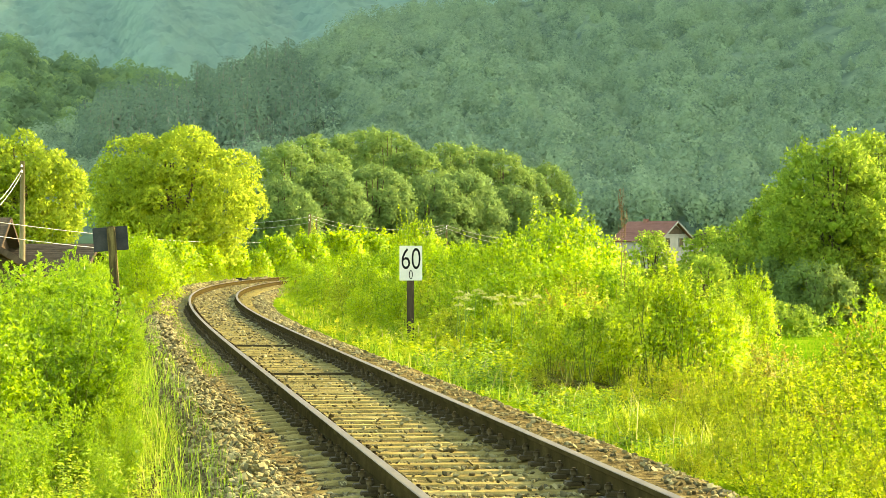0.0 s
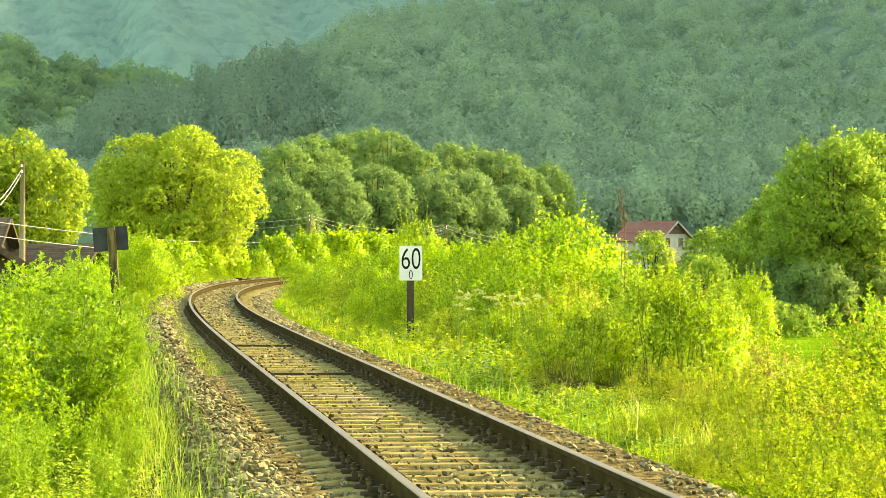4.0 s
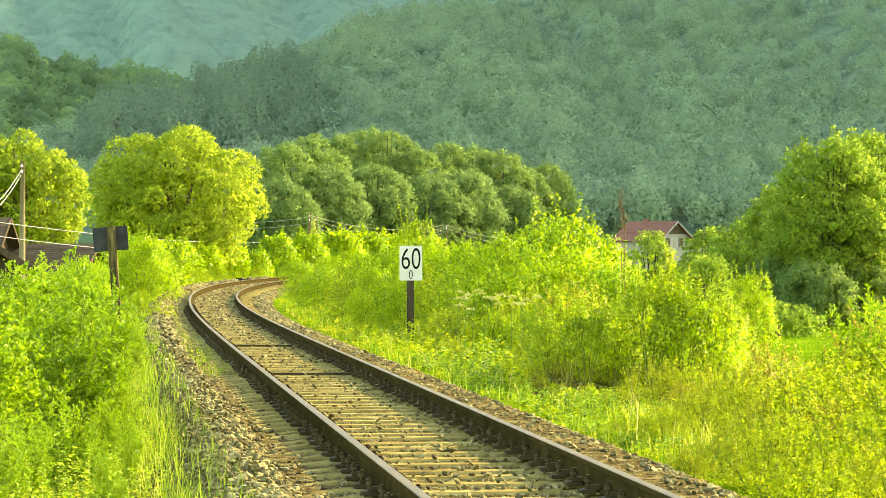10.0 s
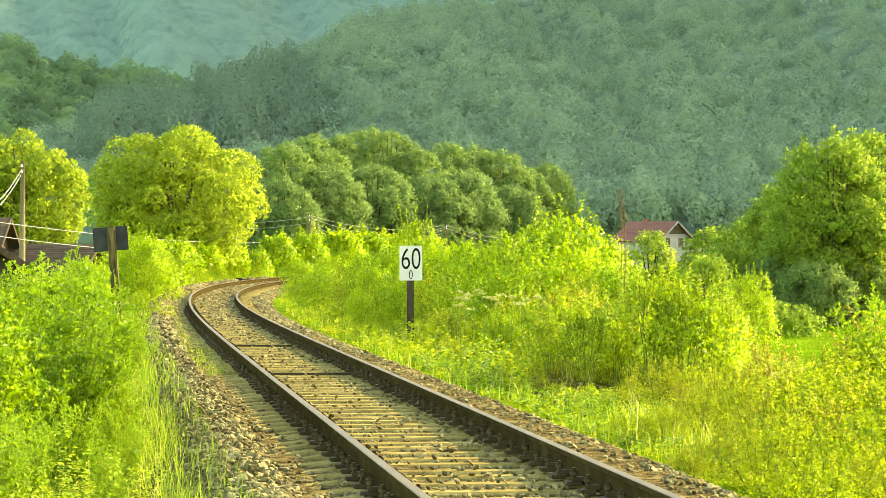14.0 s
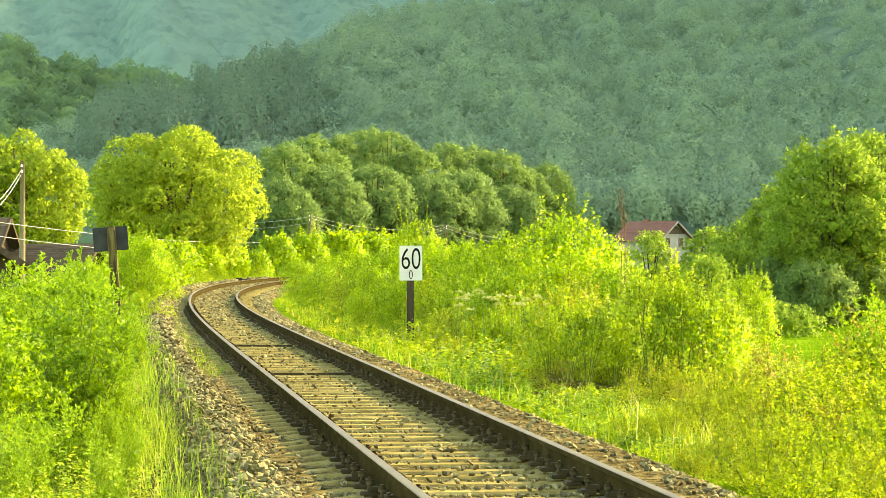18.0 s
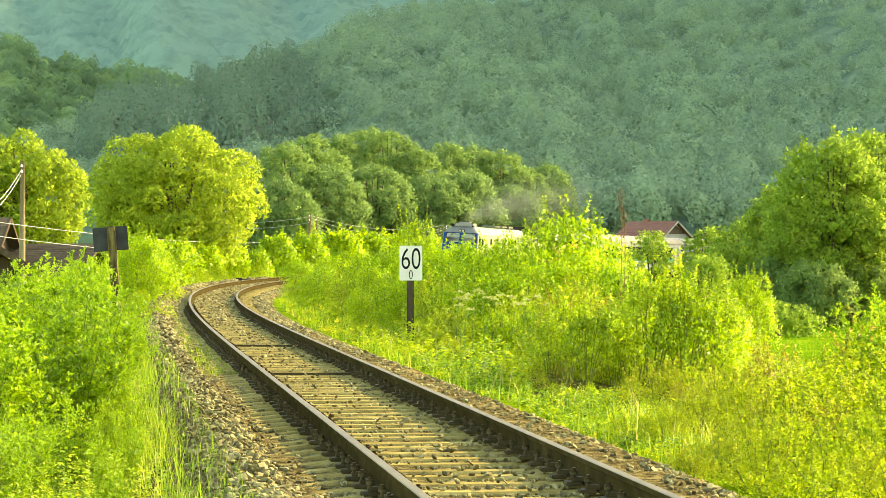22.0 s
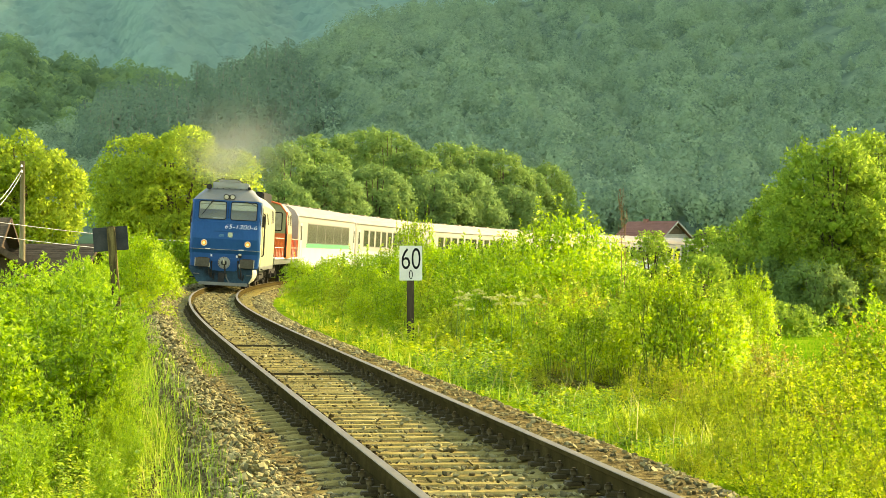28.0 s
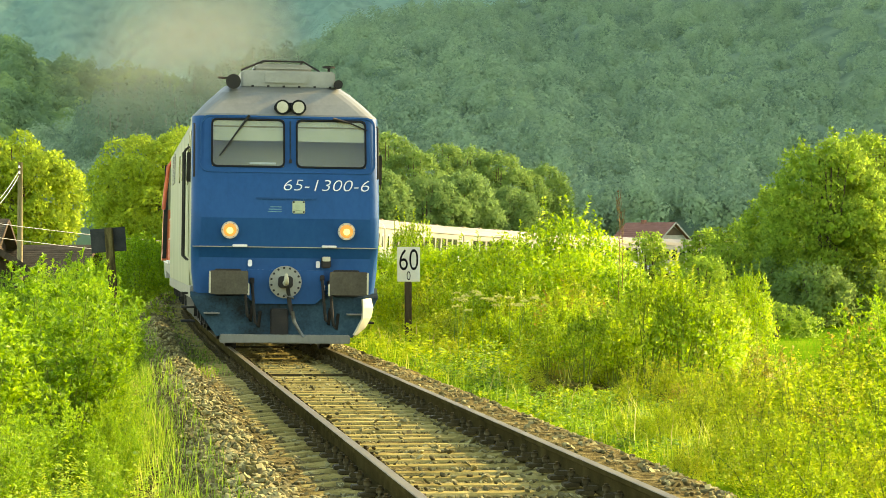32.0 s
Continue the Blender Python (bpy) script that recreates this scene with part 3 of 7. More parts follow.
def build_stones():
    rs = np.random.RandomState(11)
    bm = bmesh.new()
    bmesh.ops.create_icosphere(bm, subdivisions=1, radius=1)
    base = np.array([v.co for v in bm.verts])
    tri = np.array([[v.index for v in f.verts] for f in bm.faces])
    bm.free()
    shapes = []
    for k in range(8):
        p = base * rs.uniform(0.5, 1.2, (len(base), 1)) * rs.uniform(0.65, 1.2, (1, 3)) * [1.1, 1.1, 0.62]
        tilt = np.array(Euler(rs.uniform(-0.7, 0.7, 3)).to_matrix())
        shapes.append(p @ tilt.T)
    # loose stones: a heaped left shoulder, the cribs, the foot of the rails, the right shoulder
    parts_ = []
    for count, power, dist in ((9500, 1.8, lambda n: rs.normal(-1.68, 0.19, n)), (9500, 1.8, lambda n: rs.uniform(-0.66, 0.66, n)), (2600, 1.7, lambda n: rs.normal(-1.12, 0.16, n)),
                               (2200, 1.4, lambda n: rs.choice([-0.94, -0.60, 0.60, 0.94], n) + rs.normal(0, 0.03, n)), (3600, 1.7, lambda n: rs.normal(1.72, 0.26, n))):
        s_ = 13 + 140 * rs.uniform(0, 1, count) ** (power + 0.55)
        parts_.append(np.stack([s_, dist(count)]))
    s, d = np.concatenate(parts_, 1)
    n = len(s)
    inner = np.abs(d) < 1.35
    phase = ((s - 12.2) / 0.6) % 1.0
    crib = (phase > 0.2) & (phase < 0.8)
    keep = (~inner | crib | (rs.uniform(0, 1, n) < np.where(d < -0.85, 0.4, 0.45))) & (np.abs(np.abs(d) - 0.7535) > 0.085) & (d > -3.1) & (d < 2.5)
    s, d, inner, crib = s[keep], d[keep], inner[keep], crib[keep]
    n = len(s)
    heap = 0.12 * np.exp(-((d + 1.64) / 0.18) ** 2) * (0.6 + 0.4 * np.sin(s * 1.7))
    z = np.interp(d, [a for a, b in BED], [b for a, b in BED]) + 0.008 + heap * rs.uniform(0, 1, n)
    z = np.where(inner & ~crib, -0.19, z)
    foot = np.abs(np.abs(d) - 0.77) < 0.26
    size = (0.020 + 0.026 * rs.uniform(0, 1, n) ** 1.8) * np.where(d < -1.3, 0.95, np.where(inner & ~foot, 0.78, 0.95)) * np.clip(s / 38, 1, 2.0)
    pos = track_point(s, d, z)
    ang = rs.uniform(0, 6.28, n)
    ca, sa = np.cos(ang), np.sin(ang)
    meshes = [mesh_of("stone", p, tri, [M_STONE]) for p in shapes]
    order = np.argsort(s)
    for i in order[:300]:
        ob = new("stone", meshes[i % 8])
        ob.parent = ballast
        ob.matrix_basis = Matrix.Translation(pos[i]) @ Matrix.Rotation(ang[i], 4, "Z") @ Matrix.Diagonal((size[i],) * 3).to_4x4()
    ob = new("stone", meshes[0])
    ob.parent = ballast
    ob.matrix_basis = Matrix.Translation(track_point(46.3, 0.52, -0.16)) @ Matrix.Diagonal((0.075, 0.05, 0.045, 1))
    tagged(ob, "single large pale stone between the rails")
    V, F = [], []
    at = 0
    near_tri, near_base, far = tri, base, np.array([[0, 2, 4], [2, 1, 4], [1, 3, 4], [3, 0, 4], [2, 0, 5], [1, 2, 5], [3, 1, 5], [0, 3, 5]])
    octa = np.array([(1, 0, 0), (-1, 0, 0), (0, 1, 0), (0, -1, 0), (0, 0, 1), (0, 0, -1)])
    lumps = [octa * rs.uniform(0.8, 1.4, (6, 1)) * [1.1, 1.1, 0.7] for _ in range(8)]
    rest = order[300:]
    for k in range(16):
        idx = rest[(rest % 8 == k % 8) & ((s[rest] < 48) == (k < 8))]
        tri, base = (near_tri, near_base) if k < 8 else (far, octa)
        p = (shapes[k] if k < 8 else lumps[k - 8])[None] * size[idx, None, None]
        q = np.stack([p[..., 0] * ca[idx, None] - p[..., 1] * sa[idx, None], p[..., 0] * sa[idx, None] + p[..., 1] * ca[idx, None], p[..., 2]], -1) + pos[idx, None]
        V.append(q.reshape(-1, 3))
        F.append((tri[None] + (np.arange(len(idx)) * len(base))[:, None, None]).reshape(-1, 3) + at)
        at += len(idx) * len(base)
    ob = part("loose_stones", mesh_of("loose_stones", np.concatenate(V), np.concatenate(F), [M_STONE_HEAP]), None, ballast)
    tagged(ob, "scattered pale brown crushed stones", kind="stuff")


# ---- plants ----


def shrub_meshes(seed, height, radius, stems, twigs, leaves, leaf, width, leafmat, spread=0.55, low=0.03, droop=0.1):
    """Stems that fan out of one foot, twigs along them, and leaves along the twigs. Returns the wood and leaf meshes."""
    rs = np.random.RandomState(seed)
    bm = bmesh.new()
    base, way = [], []
    for k in range(stems):
        a = rs.uniform(0, 6.283)
        r = radius * math.sqrt(rs.uniform(0.0, 1)) * 0.95
        h = height * (1 - 0.5 * rs.uniform(0, 1) ** 1.6) * (1 - 0.25 * (r / radius) ** 2)
        foot = Vector((math.cos(a) * r * 0.25, math.sin(a) * r * 0.25, -0.1))
        tip = Vector((math.cos(a) * r, math.sin(a) * r, h))
        midp = foot.lerp(tip, 0.5) + Vector((math.cos(a) * -0.06 * r, math.sin(a) * -0.06 * r, 0.08 * h))
        pts = [foot, foot.lerp(midp, 0.6), midp, midp.lerp(tip, 0.6), tip]
        tube(pts, [0.005 + 0.004 * height, 0.005 + 0.003 * height, 0.006, 0.004, 0.002], 4, bm, False)
        P = np.array(pts)
        u = rs.uniform(low, 1, twigs) ** 0.75 * 4
        u[0] = 3.9
        i = np.minimum(u.astype(int), 3)
        q = P[i] + (P[i + 1] - P[i]) * (u - i)[:, None]
        ta = rs.uniform(0, 6.283, twigs)
        tl = (0.17 + 0.16 * (1 - u / 4)) * spread * height * rs.uniform(0.5, 1.2, twigs)
        tw = unit(np.stack([np.cos(ta), np.sin(ta), rs.uniform(0.2, 1.5, twigs)], 1))
        tw[0] = (0, 0, 1)
        w = rs.uniform(0.05, 1.05, (twigs, leaves))
        b = q[:, None] + tw[:, None] * (tl[:, None] * w)[..., None]
        b[..., 2] -= droop * (tl[:, None] * w ** 2)
        la = rs.uniform(0, 6.283, (twigs, leaves))
        out = np.stack([np.cos(la), np.sin(la), rs.uniform(-0.35, 0.9, (twigs, leaves))], -1) + tw[:, None] * 0.6
        base.append(b.reshape(-1, 3))
        way.append(out.reshape(-1, 3))
    base, way = np.concatenate(base), np.concatenate(way)
    ok = base[:, 2] > 0.02
    base, way = base[ok], way[ok]
    n = len(base)
    up = np.stack([rs.normal(0.25, 0.5, n), rs.normal(-0.15, 0.5, n), np.ones(n)], 1)
    ln = leaf * rs.uniform(0.6, 1.25, n)
    lm = leaf_mesh("leaves", base, way, up, ln, ln * width, [leafmat])
    wm = bpy.data.meshes.new("stems")
    bm.to_mesh(wm)
    bm.free()
    wm.materials.append(M_STEM)
    return wm, lm


def crown_points(rs, lobes, per, jitter):
    """Points and outward ways on a set of overlapping round lobes (x, y, z, r)."""
    L = np.array(lobes)
    P, N = [], []
    for x, y, z, r in L:
        m = max(6, int(per * r * r))
        v = unit(rs.normal(0, 1, (m, 3)))
        v[:, 2] = np.where(v[:, 2] < -0.55, -v[:, 2], v[:, 2])
        p = np.array([x, y, z]) + v * (r * rs.uniform(1 - jitter, 1.06, (m, 1)))
        inside = (((p[:, None] - L[None, :, :3]) ** 2).sum(-1) < (L[None, :, 3] * 0.55) ** 2).any(1)
        P.append(p[~inside])
        N.append(v[~inside])
    return np.concatenate(P), np.concatenate(N)


def ball_template(level):
    bm = bmesh.new()
    bmesh.ops.create_icosphere(bm, subdivisions=level, radius=1)
    v = np.array([v.co for v in bm.verts])
    f = np.array([[v.index for v in f.verts] for f in bm.faces])
    bm.free()
    return v, f


BALLS = {1: ball_template(1), 2: ball_template(2), 3: ball_template(3)}


def inner_crown(rs, centres, radii, mat, level=1):
    """Uneven dense inner masses of leaf behind the outer leaves."""
    bv, bf = BALLS[level]
    m = len(centres)
    v = bv[None] * rs.uniform(0.82, 1.1, (m, len(bv), 1)) * radii[:, None, None] + centres[:, None]
    f = bf[None] + (np.arange(m) * len(bv))[:, None, None]
    return mesh_of("inner_foliage", v.reshape(-1, 3), f.reshape(-1, 3), [mat], True)


def crown_lobes(rs, height, radius, low, count, size, deep=0.72):
    """Lobes spread over an egg-shaped crown from low to height."""
    lobes = []
    c = (height + low) / 2
    hz = (height - low) / 2
    for k in range(count):
        w = 1 - 1.9 * (k + 0.5) / count
        v = np.array([math.sqrt(1 - w * w) * math.cos(k * 2.39996), math.sqrt(1 - w * w) * math.sin(k * 2.39996), w]) + rs.normal(0, 0.09, 3)
        v /= np.linalg.norm(v)
        q = rs.uniform(deep, 0.93)
        r = size * rs.uniform(0.6, 1.25)
        lobes.append((v[0] * radius * q, v[1] * radius * q, c + v[2] * (hz * q), r))
    for _ in range(max(3, count // 5)):
        v = rs.normal(0, 0.28, 3)
        lobes.append((v[0] * radius, v[1] * radius, c + v[2] * hz, size * 1.5))
    return lobes


def bush_meshes(seed, height, radius, count, size, per, leaf, width, mat, shoots=14, reach=0.28, low=-0.12):
    """A dense leafy bush down to the ground, with young shoots above it. Returns the wood and leaf meshes."""
    rs = np.random.RandomState(seed)
    lobes = crown_lobes(rs, height * 0.95, radius, low * height, int(count * 1.0), size * 0.9, 0.55)
    p, nrm = crown_points(rs, lobes, per * 0.9, 0.5)
    way = nrm * 0.5 + rs.normal(0, 0.6, p.shape) + [0, 0, 0.15]
    up = nrm * 0.6 + rs.normal(0, 0.45, p.shape) + [0, 0, 0.6]
    soft = nrm * 0.75 + unit((p - [0, 0, height * 0.4]) / [radius, radius, height * 0.6]) * 0.45 + rs.normal(0, 0.28, p.shape) + [0, -0.05, 0.1]
    bm = bmesh.new()
    L = np.array(lobes)
    for lx, ly, lz, lr in lobes[:max(7, count // 4)]:
        tube([(lx * 0.1, ly * 0.1, -0.1), (lx * 0.5, ly * 0.5, lz * 0.55), (lx, ly, max(lz, 0.1))], [0.012, 0.009, 0.005], 4, bm, False)
    for k in range(shoots):
        q = L[np.argsort(-L[:, 2])[k % max(6, count // 2)]]
        foot = np.array([q[0], q[1], q[2]]) + rs.normal(0, 0.25, 3) * q[3]
        ln = height * reach * rs.uniform(0.5, 1.1)
        tip = foot + np.array([rs.normal(0, 0.22) * ln, rs.normal(0, 0.22) * ln, ln])
        tube([tuple(foot), tuple(tip)], [0.005, 0.002], 4, bm, False)
        m = int(ln / leaf * 5)
        u = rs.uniform(0.1, 1.03, (m, 1))
        a = rs.uniform(0, 6.283, m)
        p = np.concatenate([p, foot + (tip - foot) * u])
        way = np.concatenate([way, np.stack([np.cos(a), np.sin(a), rs.uniform(0.1, 0.9, m)], 1)])
        up = np.concatenate([up, np.stack([rs.normal(0, 0.4, m), rs.normal(-0.2, 0.4, m), np.ones(m)], 1)])
        soft = np.concatenate([soft, np.stack([np.cos(a) * 0.6, np.sin(a) * 0.6 - 0.2, rs.uniform(0.3, 0.9, m)], 1)])
    ok = p[:, 2] > 0.02
    p, way, up, soft = p[ok], way[ok], up[ok], soft[ok]
    ln = leaf * rs.uniform(0.6, 1.3, len(p))
    lm = leaf_mesh("leaves", p, way, up, ln, ln * width, [mat], 0.25, soft)
    wm = bpy.data.meshes.new("stems")
    bm.to_mesh(wm)
    bm.free()
    wm.materials.append(M_STEM)
    return wm, lm


def build_tree(at, height, radius, low, count, size, per, leaf, leafmat, label, seed, trunk=0.18, limbs=7, dense=False, spires=0):
    rs = np.random.RandomState(seed)
    x, y = at
    z = float(ground_height([x], [y])[0])
    root = tagged(new("tree"), label, "tree", group="trees of the valley")
    root.matrix_basis = pose(x, y, z)
    lobes = crown_lobes(rs, height, radius, low, int(count * 1.7), size * 0.72, 0.86 if dense else 0.72)
    for k in range(spires):
        a, q = rs.uniform(0, 6.283), radius * rs.uniform(0.1, 0.6)
        top = height * (1.03 - 0.16 * (q / radius) ** 2) * rs.uniform(0.95, 1.04)
        for j in range(5):
            lobes.append((math.cos(a) * q * (0.8 + 0.05 * j), math.sin(a) * q * (0.8 + 0.05 * j), top - 0.13 * height + j * 0.034 * height, size * (0.42 - 0.07 * j)))
    mid = np.array([0, 0, (height + low) / 2])
    half = np.array([radius, radius, (height - low) / 2])
    low = max(low, 0.5)
    bm = tube([(0, 0, -0.4), (0.02, 0, low * 0.6), (0.05, 0.05, low * 1.2), (0, 0, low + (height - low) * 0.45)], [trunk * 1.5, trunk, trunk * 0.85, trunk * 0.35], 10)
    for k in range(limbs):
        lx, ly, lz, lr = lobes[k]
        zz = low * rs.uniform(0.7, 1.4)
        tube([(0, 0, zz), (lx * 0.4, ly * 0.4, zz + (lz - zz) * 0.55), (lx * 0.85, ly * 0.85, lz)], [trunk * 0.55, trunk * 0.38, trunk * 0.12], 6, bm)
    part("trunk", bm, M_BARK, root)
    L = np.array(lobes)
    if dense:
        tagged(part("inner_foliage", inner_crown(rs, L[:, :3], L[:, 3] * 0.32, leafmat, 1), None, root), kind="stuff")
    wood = leafmat in (M_LEAF_MID, M_LEAF_DARK)
    p, nrm = crown_points(rs, lobes, per, 0.3 if leafmat == M_LEAF_WALNUT else 0.6)
    n = len(p)
    way = nrm * 0.4 + rs.normal(0, 0.6, (n, 3)) + [0, 0, 0.1]
    up = nrm + rs.normal(0, 0.13 if wood else 0.4, (n, 3)) + [0, -0.2, 0.25]
    ln = leaf * rs.uniform(0.6, 1.35, n)
    soft = nrm * 0.35 + unit((p - mid) / half) * 0.5 + rs.normal(0, 0.07 if wood else 0.3, (n, 3)) + ([0.1, -0.25, 0.65] if leafmat == M_LEAF_TALL or wood else [0.1, -0.45, 0.4])
    part("crown", leaf_mesh("crown", p, way, up, ln, ln * 0.8, [leafmat], 0.2, soft, 3), None, root)
    return root


# ---- hills ----


def hill(name, ridge, base, back, label, bulge, seed, mat, trees=0.0):
    """A hillside from the valley floor up to a ridge line (x, y, z) and down its back. Returns a function of (u, v) giving its points."""
    R, B = np.array(ridge, float), np.array(base, float)
    R[:, 2] -= trees
    ru = np.linspace(0, 1, len(R))
    bu = np.linspace(0, 1, len(B))
    rs = np.random.RandomState(seed)
    ph = rs.uniform(0, 6.28, 6)

    def at(u, v):
        r = np.stack([np.interp(u, ru, R[:, k]) for k in range(3)], -1)
        b = np.stack([np.interp(u, bu, B[:, k]) for k in range(3)], -1)
        w = np.clip(v, 0, 1)[..., None]
        p = b + (r - b) * w
        fold = bulge * (np.sin(u * 17 + ph[0] + 1.2 * v) + 0.6 * np.sin(u * 41 + ph[1] - 2 * v) + 0.35 * np.sin(u * 83 + ph[2] + 3 * v))
        p[..., 1] += fold * np.sin(np.clip(v, 0, 1) * 2.6)
        over = np.clip(v - 1, 0, None)
        p[..., 1] += over * back
        p[..., 2] -= over * (r[..., 2] + 10)
        return p

    nu, nv = 120, 40
    U, V = np.meshgrid(np.linspace(0, 1, nu), np.linspace(0, 2, nv), indexing="ij")
    p = at(U.ravel(), V.ravel())
    i = (np.arange(nu - 1)[:, None] * nv + np.arange(nv - 1)[None]).ravel()
    f = np.stack([i, i + nv, i + nv + 1, i + 1], 1)
    ob = new(name, mesh_of(name, p, f, [mat], True))
    tagged(ob, label, "hill", kind="structure")
    return at, ob


def soft_noise(rs, n, m, cell):
    """Smooth random heights over an n by m grid."""
    a = rs.normal(0, 1, (n // cell + 4, m // cell + 4))
    x, y = np.arange(n) / cell, np.arange(m) / cell
    i, j = x.astype(int), y.astype(int)
    fx, fy = smooth01(x - i)[:, None], smooth01(y - j)[None]
    q = a[i][:, j] * (1 - fx) * (1 - fy) + a[i + 1][:, j] * fx * (1 - fy) + a[i][:, j + 1] * (1 - fx) * fy + a[i + 1][:, j + 1] * fx * fy
    return q


def forest(name, at, count, seed, crown, tall, clump, per, mat, label, urange, vrange, conifer=0.1, flat=0.4, gap=None):
    """A closed wood on a hillside: many joined crowns, each an uneven dome or cone of leaf clumps over a dark understorey."""
    rs = np.random.RandomState(seed)
    nu, nv = 160, 110
    U, V = np.meshgrid(np.linspace(*urange, nu), np.linspace(*vrange, nv), indexing="ij")
    P = at(U.ravel(), V.ravel()).reshape(nu, nv, 3)
    fill = tall * (0.52 + 0.06 * soft_noise(rs, nu, nv, 3) + 0.07 * soft_noise(rs, nu, nv, 1))
    if gap:
        fill[(U > gap[0]) & (U < gap[1]) & (V > gap[2]) & (V < gap[3])] *= 0.3
    P[..., 2] += fill * np.clip((V - vrange[0]) / 0.05, -0.02, 1)
    idx = np.arange(nu * nv).reshape(nu, nv)
    f = np.stack([idx[:-1, :-1], idx[1:, :-1], idx[1:, 1:], idx[:-1, 1:]], -1).reshape(-1, 4)
    ob = tagged(new(name, mesh_of(name, P.reshape(-1, 3), f, [mat], True)), label, "forest", kind="stuff")
    if not count:
        return
    u = urange[0] + (urange[1] - urange[0]) * rs.uniform(0, 1, count)
    v = vrange[0] + (vrange[1] - vrange[0]) * rs.uniform(0, 1, count)
    if gap:
        keep = ~((u > gap[0]) & (u < gap[1]) & (v > gap[2]) & (v < gap[3])) & ((v > 0.22) | (u > 0.5))
        u, v = u[keep], v[keep]
        count = len(u)
    foot = at(u, v)
    r = crown * np.exp(rs.normal(0, 0.22, count))
    h = tall * np.clip(rs.normal(1, 0.17, count), 0.6, 1.45)
    cone = rs.uniform(0, 1, count) < conifer
    # each crown: a lumpy dome or cone, bare of its hidden far side
    bv, bf = BALLS[2]
    mid = bv[bf].mean(1)
    bf = bf[(mid[:, 2] > -0.45) & (mid[:, 1] < 0.35)]
    used = np.unique(bf)
    bv, bf = bv[used], np.searchsorted(used, bf)
    q = np.repeat(bv[None], count, 0)
    ph = rs.uniform(0, 6.28, (count, 1, 4))
    lump = 1 + 0.17 * np.sin(q[..., 0] * 4.2 + ph[..., 0]) * np.sin(q[..., 2] * 4.6 + ph[..., 1]) + 0.11 * np.sin(q[..., 0] * 8 + q[..., 2] * 5 + ph[..., 2]) * np.sin(q[..., 1] * 7 - q[..., 2] * 7 + ph[..., 3])
    lump = lump + rs.normal(0, 0.045, lump.shape)
    taper = np.where(cone[:, None], 1.0 - 0.8 * np.clip((q[..., 2] + 0.35) / 1.35, 0, 1), 1.0) * lump
    rise = np.where(cone, 0.6, 0.46) * h
    p = np.stack([foot[:, None, 0] + q[..., 0] * r[:, None] * taper, foot[:, None, 1] + q[..., 1] * r[:, None] * taper,
                  foot[:, None, 2] + (h - rise)[:, None] + q[..., 2] * rise[:, None] * np.where(cone[:, None], 1.0, lump)], -1)
    core = p.mean(1, keepdims=True)
    even = np.array([0.1, -0.7, 0.55]) * flat
    # sprays of leaf through the outer part of each crown
    pick = rs.randint(0, len(bf), (count, per))
    mix = rs.dirichlet((1, 1, 1), (count, per))
    w = sum(np.take_along_axis(p, bf[pick][..., k:k + 1], 1) * mix[..., k:k + 1] for k in range(3)).reshape(-1, 3)
    nn = unit((bv[bf[pick]] * mix[..., None]).sum(2)).reshape(-1, 3)
    n = len(w)
    face = nn * 0.7 + rs.normal(0, 0.3, (n, 3)) + [0, -0.5, 0.2]
    way = unit(np.cross(face, rs.normal(0, 1, (n, 3)))) + nn * 0.12
    ln = clump * rs.uniform(0.6, 1.4, n)
    w = w + (np.repeat(core[:, 0], per, 0) - w) * (0.5 * rs.uniform(0, 1, (n, 1)) ** 2.2) + nn * clump * rs.uniform(-0.1, 0.4, (n, 1)) - way * ln[:, None] * 0.4
    soft = nn * (1 - flat) + even + rs.normal(0, 0.2 * (1 - flat), (n, 3))
    tagged(part("sprays", leaf_mesh("sprays", w, way, face, ln, ln * 0.8, [mat], 0.08, soft, 3), None, ob), kind="stuff")


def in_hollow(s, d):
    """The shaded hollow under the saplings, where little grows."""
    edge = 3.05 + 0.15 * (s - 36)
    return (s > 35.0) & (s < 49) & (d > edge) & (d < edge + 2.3)


